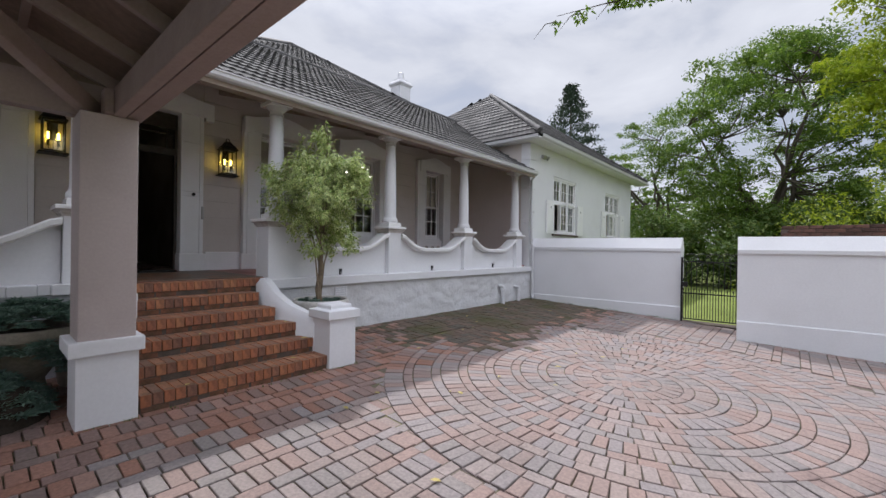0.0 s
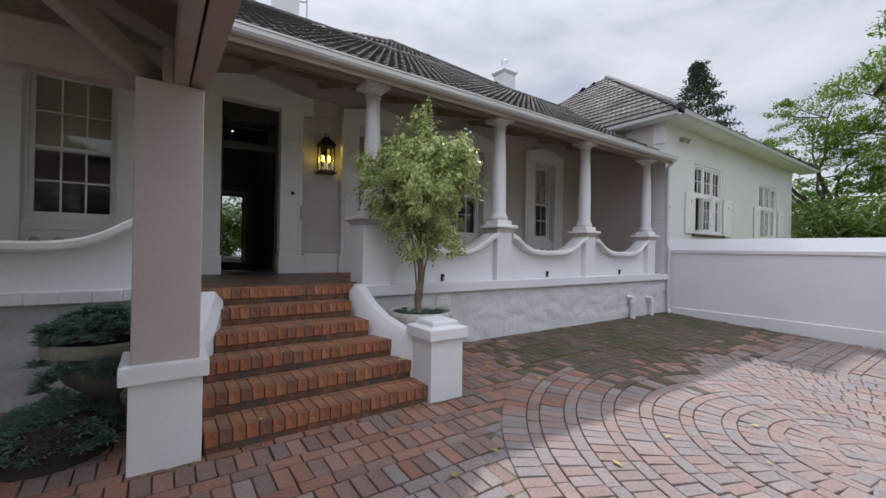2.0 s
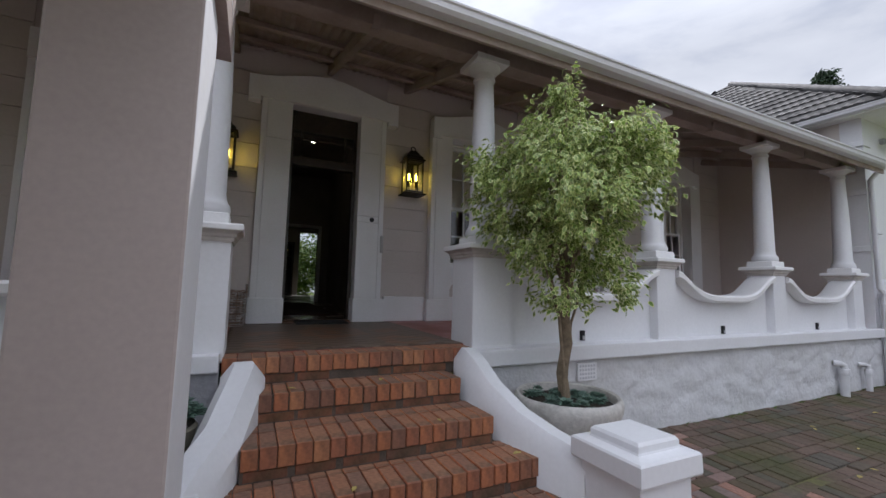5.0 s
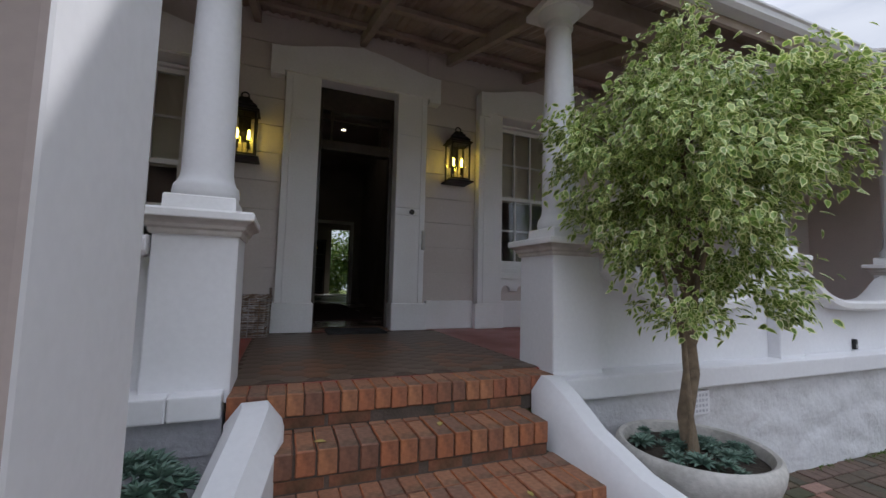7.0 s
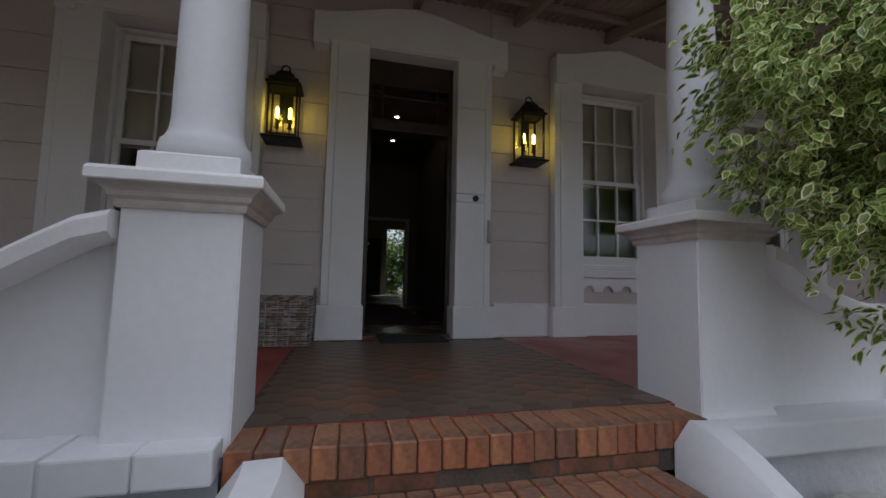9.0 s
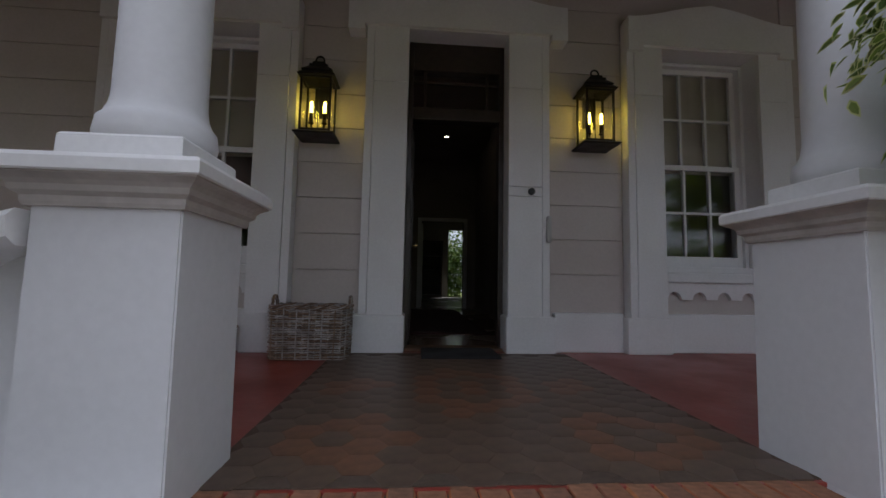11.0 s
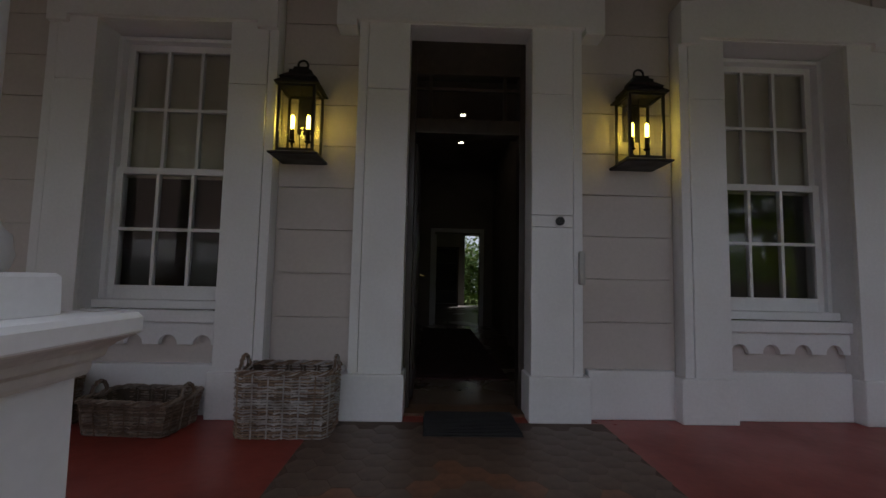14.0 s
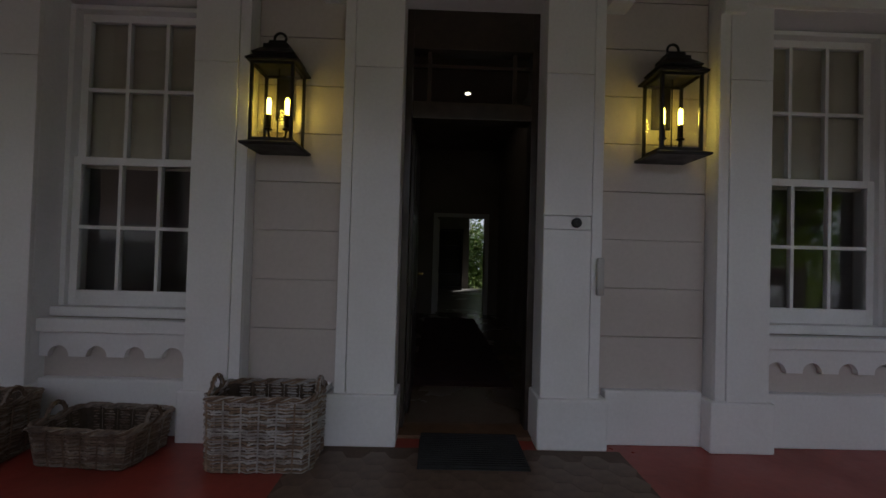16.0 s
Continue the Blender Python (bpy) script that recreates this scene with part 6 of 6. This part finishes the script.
for x in (2.24, 4.60, 6.96):
    t = thing("ledge_light", (x, BAL + 0.09, 1.02), "small dark square light let into the balustrade foot", "outdoor lamp", "balustrade lights")
    part("housing", bx(-0.022, 0.022, -0.02, 0.03, 0.0, 0.10, bev=0.004), BLACK, t)
    part("lens", bx(-0.014, 0.014, -0.024, -0.02, 0.012, 0.05), METAL, t)
t = thing("ledge_light", (-2.75, BAL + 0.09, 1.02), "small dark square light let into the balustrade foot", "outdoor lamp", "balustrade lights")
part("housing", bx(-0.022, 0.022, -0.02, 0.03, 0.0, 0.10, bev=0.004), BLACK, t)
t = thing("air_vent", (2.16, BAL - 0.055, 0.66), "white pierced air brick in the stone base", "vent")
part("plate", bx(-0.12, 0.12, -0.004, 0.05, 0.0, 0.17, bev=0.004), WHITE, t)
# Solid grey squares stand for the holes, their shade given by the colour.
for i in range(6):
    for j in range(4):
        part("hole", bx(-0.10 + i * 0.035, -0.08 + i * 0.035, -0.006, -0.003, 0.02 + j * 0.037, 0.04 + j * 0.037), STONE_GREY, t)

# ---- roof tiles ----
def tile_mesh():
    prof = [(-0.155, 0.0), (-0.13, 0.016), (-0.095, 0.016), (-0.065, 0.002), (0.0, 0.002), (0.03, 0.015), (0.065, 0.015), (0.095, 0.002), (0.148, 0.0)]
    bm = bmesh.new()
    a = [bm.verts.new((x, -0.185, z + 0.058)) for x, z in prof]
    b = [bm.verts.new((x, 0.175, z + 0.006)) for x, z in prof]
    c = [bm.verts.new((x, -0.185, 0.0)) for x, z in prof]
    for i in range(len(prof) - 1):
        bm.faces.new((a[i], a[i + 1], b[i + 1], b[i]))
        bm.faces.new((c[i], c[i + 1], a[i + 1], a[i]))
    return finish(bm, ROOF, "tile")


TILE = tile_mesh()
tv = np.array([v.co[:] for v in TILE.vertices])
tf = [tuple(p.vertices) for p in TILE.polygons]


def inside(p, poly):
    hit = False
    for (x0, y0), (x1, y1) in zip(poly, poly[1:] + poly[:1]):
        if (y0 > p[1]) != (y1 > p[1]) and p[0] < (x1 - x0) * (p[1] - y0) / (y1 - y0) + x0:
            hit = not hit
    return hit


singles = 0
for ob, pts in SLOPES:
    nrm = (pts[1] - pts[0]).cross(pts[2] - pts[0]).normalized()
    nrm = nrm if nrm.z > 0 else -nrm
    u = Vector((0, 0, 1)).cross(nrm).normalized()
    v = nrm.cross(u)
    o = min(pts, key=lambda p: p.z)
    poly = [((p - o).dot(u), (p - o).dot(v)) for p in pts]
    rot = Matrix((u, v, nrm)).transposed()
    u0, u1, v1 = min(p[0] for p in poly), max(p[0] for p in poly), max(p[1] for p in poly)
    verts, faces = [], []
    for j in range(int(v1 / 0.33)):
        for i in range(int((u1 - u0) / 0.30) + 1):
            q = (u0 + 0.15 + i * 0.30 + 0.0, 0.17 + j * 0.33)
            if not inside(q, poly):
                continue
            at = o + u * q[0] + v * q[1] + nrm * (0.004 + random.uniform(0, 0.006))
            if ob.name == "roof_main" and j < 9 and 0.4 < at.x < 8.9 and singles < 290:
                t = piece("tile", TILE, ob, at)
                t.rotation_euler = rot.to_euler()
                singles += 1
            else:
                k = len(verts)
                m = np.array(rot)
                verts += [tuple(w) for w in tv @ m.T + np.array(at)]
                faces += [tuple(k + a for a in f) for f in tf]
    if verts:
        me = bpy.data.meshes.new("tiles")
        me.from_pydata(verts, [], faces)
        me.materials.append(ROOF)
        tl = new("tiles", me)
        tl.parent = ob
        tagged(tl, kind="stuff")
RIDGE = finish(tube(bmesh.new(), [(0, -0.2, 0), (0, 0.2, 0.012)], 0.085, 10), ROOF, "ridge_tile", True)
for a, b, ob in (((8.45, WE, WZ + 0.05), PW, "roof_wing_west"), (PW, PE, "roof_wing_front"), (PE, (19.4, WE, WZ + 0.05), "roof_wing_east"), ((LX, RIDGE_Y, RIDGE_Z), (11.4, RIDGE_Y, RIDGE_Z), "roof_main"), ((B1, BY0, BZ), PK, "roof_hip_side"), ((B0, BY0, BZ), PK, "roof_hip_west")):
    a, b = Vector(a), Vector(b)
    d = b - a
    n = int(d.length / 0.38)
    for i in range(n):
        t = piece("ridge_tile", RIDGE, bpy.data.objects[ob], a + d * ((i + 0.5) / n) + Vector((0, 0, 0.03)))
        t.rotation_euler = d.to_track_quat("Y", "Z").to_euler()

# ---- hexagon floor tiles ----
HEXM = {}
HEXM[0] = material("brown_hex_tile", (0.112, 0.074, 0.053), 0.45, 0.25, 18, 2.5, 0.06, (0.082, 0.058, 0.044), 0.8, each=0.04)
HEXM[1] = material("orange_hex_tile", (0.172, 0.080, 0.044), 0.45, 0.25, 18, 2.5, 0.06, (0.112, 0.066, 0.044), 0.8, each=0.04)
hexes = {}
S = 0.083
for k in (0, 1):
    bm = bmesh.new()
    lo = [bm.verts.new((S * 0.992 * math.cos(radians(60 * i)), S * 0.992 * math.sin(radians(60 * i)), 0)) for i in range(6)]
    hi = [bm.verts.new((S * 0.988 * math.cos(radians(60 * i)), S * 0.988 * math.sin(radians(60 * i)), 0.0055)) for i in range(6)]
    for i in range(6):
        bm.faces.new((lo[i], lo[(i + 1) % 6], hi[(i + 1) % 6], hi[i]))
    bm.faces.new(hi)
    hexes[k] = finish(bm, HEXM[k], "hex_tile")
TILEBED = material("brown_tile_grout", (0.098, 0.068, 0.050), 0.8, 0.15, 50, 3, 0.2)
strip = setting("floor_tile_bed", bx(-0.985, 0.915, -2.172, -0.03, FLOOR - 0.02, FLOOR + 0.004), TILEBED, "worn hexagon-tiled path across the verandah", "floor")
def motif(x, y):
    """1 where the pattern of the tiled path is orange: a ringed flower in the middle, two small flowers before it and four spots."""
    r = math.hypot((x + 0.05) / 1.0, (y + 1.10) / 1.35) / (S * 1.732)
    if r < 0.5 or 1.45 < r < 2.35:
        return 1
    for fx in (-0.62, 0.52):
        r = math.hypot(x - fx, (y + 1.82) / 1.1) / (S * 1.732)
        if 0.6 < r < 1.7:
            return 1
    for fx in (-0.66, 0.57):
        if math.hypot(x - fx, y + 1.08) / (S * 1.732) < 1.05:
            return 1
    return 0
i = 0
x = -0.985 + S
while x < 0.915 - S * 0.6:
    y = -2.172 + S * 0.8 + (S * 0.866 if i % 2 else 0)
    while y < -0.03 - S * 0.8:
        piece("hex_tile", hexes[motif(x, y)], strip, (x, y, FLOOR - 0.0002 + random.uniform(0, 0.0005)), (random.uniform(-0.0012, 0.0012), random.uniform(-0.0012, 0.0012), 0))
        y += S * 1.732
    x += S * 1.5
    i += 1

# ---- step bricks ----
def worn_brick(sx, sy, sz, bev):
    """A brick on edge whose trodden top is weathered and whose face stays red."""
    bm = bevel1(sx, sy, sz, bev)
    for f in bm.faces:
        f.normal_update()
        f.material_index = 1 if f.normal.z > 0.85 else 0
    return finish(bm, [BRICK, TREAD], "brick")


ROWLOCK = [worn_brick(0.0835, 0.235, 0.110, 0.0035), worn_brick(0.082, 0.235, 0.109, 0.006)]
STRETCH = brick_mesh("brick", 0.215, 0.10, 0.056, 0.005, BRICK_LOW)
for i in range(6):
    z = RISE * (i + 1)
    n = int((HALF_R[i] - HALF_L[i]) / 0.087)
    w = (HALF_R[i] - HALF_L[i]) / n
    for k in range(n):
        x = HALF_L[i] + w * (k + 0.5)
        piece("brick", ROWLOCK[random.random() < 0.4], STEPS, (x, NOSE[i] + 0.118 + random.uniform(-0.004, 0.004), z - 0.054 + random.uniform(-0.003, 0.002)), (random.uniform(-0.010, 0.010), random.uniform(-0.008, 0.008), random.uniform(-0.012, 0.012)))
    m = max(1, int((HALF_R[i] - HALF_L[i]) / 0.225))
    w = (HALF_R[i] - HALF_L[i]) / m
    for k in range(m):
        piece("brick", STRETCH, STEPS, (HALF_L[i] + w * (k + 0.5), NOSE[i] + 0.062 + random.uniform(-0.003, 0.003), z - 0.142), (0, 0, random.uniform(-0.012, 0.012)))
    if i < 5:
        back = NOSE[i + 1] - NOSE[i] - 0.24
        if back > 0.03:
            for k in range(n):
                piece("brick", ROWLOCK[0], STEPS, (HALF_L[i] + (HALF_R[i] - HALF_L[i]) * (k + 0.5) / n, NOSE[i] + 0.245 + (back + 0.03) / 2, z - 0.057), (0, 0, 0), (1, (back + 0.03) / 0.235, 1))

# ---- pavers ----
CX, CY, CR = 3.42, -6.65, 2.92
PW_, PL_ = 0.106, 0.214


def paver(l, w):
    bm = bmesh.new()
    c = 0.0045
    lo = [bm.verts.new((sx * l / 2, sy * w / 2, -0.03)) for sx, sy in ((-1, -1), (1, -1), (1, 1), (-1, 1))]
    mi = [bm.verts.new((sx * l / 2, sy * w / 2, -c)) for sx, sy in ((-1, -1), (1, -1), (1, 1), (-1, 1))]
    hi = [bm.verts.new((sx * (l / 2 - c), sy * (w / 2 - c), 0)) for sx, sy in ((-1, -1), (1, -1), (1, 1), (-1, 1))]
    for a, b in ((lo, mi), (mi, hi)):
        for i in range(4):
            bm.faces.new((a[i], a[(i + 1) % 4], b[(i + 1) % 4], b[i]))
    bm.faces.new(hi)
    return bm


def baked(l, w):
    bm = paver(l, w)
    bm.verts.index_update()
    v, f = np.array([p.co[:] for p in bm.verts]), [tuple(p.index for p in q.verts) for q in bm.faces]
    bm.free()
    return v, f


laid = []
r, k = 0.06, 0
while r < CR:
    deep = PL_ if k % 2 == 0 else PW_
    if r + deep > CR + 0.08:
        break
    wide = PW_ if k % 2 == 0 else PL_
    rm = r + deep / 2
    n = max(5, round(2 * math.pi * rm / (wide + 0.010)))
    for i in range(n):
        a = 2 * math.pi * (i + 0.5 * (k % 3)) / n
        laid.append((CX + rm * math.cos(a), CY + rm * math.sin(a), a if k % 2 == 0 else a + math.pi / 2))
    r += deep + 0.010
    k += 1
ROUT = r - 0.01
rings = len(laid)
y, k = -2.30, 0
while y > -13.9:
    deep = PL_ if k % 2 == 0 else PW_
    wide = PW_ if k % 2 == 0 else PL_
    n = int(15.5 / (wide + 0.0105))
    for i in range(n):
        x = -6.8 + (i + 0.5 + (0.5 if k % 4 > 1 else 0)) * (wide + 0.0105)
        yc = y - deep / 2
        if x > WALLX - 0.02 or math.hypot(x - CX, yc - CY) < ROUT - 0.13:
            continue
        if x < -0.95 + 1.9 and x > -1.0 and yc > -3.86:
            continue
        if yc < -9.5 and x < -4:
            continue
        laid.append((x, yc, 0.0 if k % 2 else math.pi / 2))
    y -= deep + 0.0105
    k += 1
PAVS = [finish(paver(PL_, PW_), m, "paver") for m in (PAVER, PAVER_RED_SHADE)]
sv, sf = baked(PL_, PW_)
rnd = random.Random(77)
verts, faces, slot, count = [], [], [], 0
for index, (x, yy, a) in enumerate(laid):
    ring = index < rings
    # edge follows the house's shadow line; pavers nearer take the shade-darkened colours.
    edge = -4.85 + 0.5 * noise.noise(Vector((x * 0.8, yy * 0.8, 2.0))) + rnd.uniform(-0.35, 0.35)
    which = 0 if ring and yy < -4.6 else 1 if yy > edge else 0
    if yy > -4.7 + rnd.uniform(-0.5, 0.5) and x > 2.7 + rnd.uniform(-1.2, 0.8):
        which = 2
    z = ground_z(yy) + rnd.uniform(-0.005, 0.004) + (0.003 if ring else -0.014 if math.hypot(x - CX, yy - CY) < ROUT + 0.12 else 0.0)
    tx, ty, ta = rnd.gauss(0, 0.006), rnd.gauss(0, 0.006), a + rnd.gauss(0, 0.012)
    if -0.9 < x < 3.0 and -5.5 < yy < -3.9 and count < 300:
        piece("paver", PAVS[which == 1], JOINTS, (x, yy, z), (tx + 0.045 * math.cos(a), ty - 0.045 * math.sin(a), ta))
        count += 1
        continue
    m = np.array(Euler((tx, ty, ta)).to_matrix())
    o = len(verts)
    p = sv @ m.T
    p[:, 2] += 0.045 * p[:, 1]
    verts += [tuple(w) for w in p + np.array((x, yy, z))]
    faces += [tuple(o + q for q in f) for f in sf]
    slot += [which] * len(sf)
me = bpy.data.meshes.new("pavers")
me.from_pydata(verts, [], faces)
for m in (PAVER, PAVER_RED_SHADE, PAVER_MOSS_SHADE):
    me.materials.append(m)
me.polygons.foreach_set("material_index", slot)
pv = new("pavers", me)
pv.parent = JOINTS
tagged(pv, kind="stuff")

infill = bmesh.new()
cv = [infill.verts.new((CX + rr * math.cos(2 * math.pi * i / 40), CY + rr * math.sin(2 * math.pi * i / 40), ground_z(CY + rr * math.sin(2 * math.pi * i / 40)) - dz)) for rr, dz in ((0.085, -0.002), (0.09, 0.006), (0.62, 0.007), (0.64, 0.03)) for i in range(40)]
for q in range(3):
    for i in range(40):
        infill.faces.new((cv[q * 40 + i], cv[q * 40 + (i + 1) % 40], cv[(q + 1) * 40 + (i + 1) % 40], cv[(q + 1) * 40 + i]))
infill.faces.new(cv[:40])
part("centre_bed", infill, PAVER, JOINTS)

# ---- weeds and moss along the wall feet ----
LINES = [((1.95, BAL - 0.06), (8.8, BAL - 0.06), 900), ((WALLX - 0.05, BAL - 0.1), (WALLX - 0.05, -6.2), 420), ((7.50, -7.5), (7.85, -12.0), 300), ((0.92, -3.98), (1.30, -4.0), 60), ((-0.95, -3.97), (0.9, -3.96), 90), ((-1.4, -3.98), (-1.0, -3.97), 50)]
c, nn, up, ln, wd = [], [], [], [], []
for (xa, ya), (xb, yb), cnt in LINES:
    for _ in range(cnt):
        u = rnd.random()
        x, y = xa + (xb - xa) * u + rnd.gauss(0, 0.018), ya + (yb - ya) * u + rnd.gauss(0, 0.018)
        if noise.noise(Vector((x * 3, y * 3, 5))) < -0.08:
            continue
        c.append((x, y, ground_z(y) - 0.004))
        up.append((rnd.gauss(0, 0.6), rnd.gauss(0, 0.6), 1.0)), nn.append((rnd.gauss(0, 1), rnd.gauss(0, 1), 0.3))
        s = rnd.uniform(0.008, 0.028)
        ln.append(s), wd.append(s * 0.6)
tagged(new("weeds", leaves_mesh("weeds", c, nn, up, ln, wd, [LEAF_D])), "tiny green weeds and moss along the wall feet", "weeds", kind="stuff")

# ---- fallen leaves ----
DRY = material("dry_leaf", (0.42, 0.34, 0.10), 0.7, 0.2, 40, 6, 0.1, (0.25, 0.14, 0.05), 0.6, each=0.3)
spots = [(0.05, -2.55, RISE * 5), (-0.55, -2.60, RISE * 5), (0.30, -3.0, RISE * 4), (-0.30, -3.30, RISE * 3), (0.72, -3.25, RISE * 3), (0.80, -3.58, RISE * 2), (-0.60, -3.9, RISE), (0.55, -3.75, RISE)]
for _ in range(26):
    x, y = rnd.uniform(-0.8, 7.5), rnd.uniform(-6.5, -2.9)
    if x > 1.4 or y < -4.1:
        spots.append((x, y, ground_z(y) + 0.005))
for k, (x, y, z) in enumerate(spots):
    bm = bmesh.new()
    s = rnd.uniform(0.022, 0.045)
    outline = [(-1.0, 0.0), (-0.4, 0.42), (0.3, 0.46), (1.0, 0.0), (0.3, -0.46), (-0.4, -0.42)]
    top = [bm.verts.new((px * s, py * s, 0.004 + abs(py) * s * 0.5 + 0.003 * px * px)) for px, py in outline]
    low = [bm.verts.new((v.co.x, v.co.y, v.co.z - 0.0015)) for v in top]
    bm.faces.new(top), bm.faces.new(low[::-1])
    for i in range(6):
        bm.faces.new((top[i], low[i], low[(i + 1) % 6], top[(i + 1) % 6]))
    lf = tagged(part("fallen_leaf", bm, DRY), "dry yellow-brown fallen leaf on the bricks", "leaf", "fallen leaves")
    lf.matrix_basis = pose(x, y, z, 0, 0, rnd.uniform(0, 360))
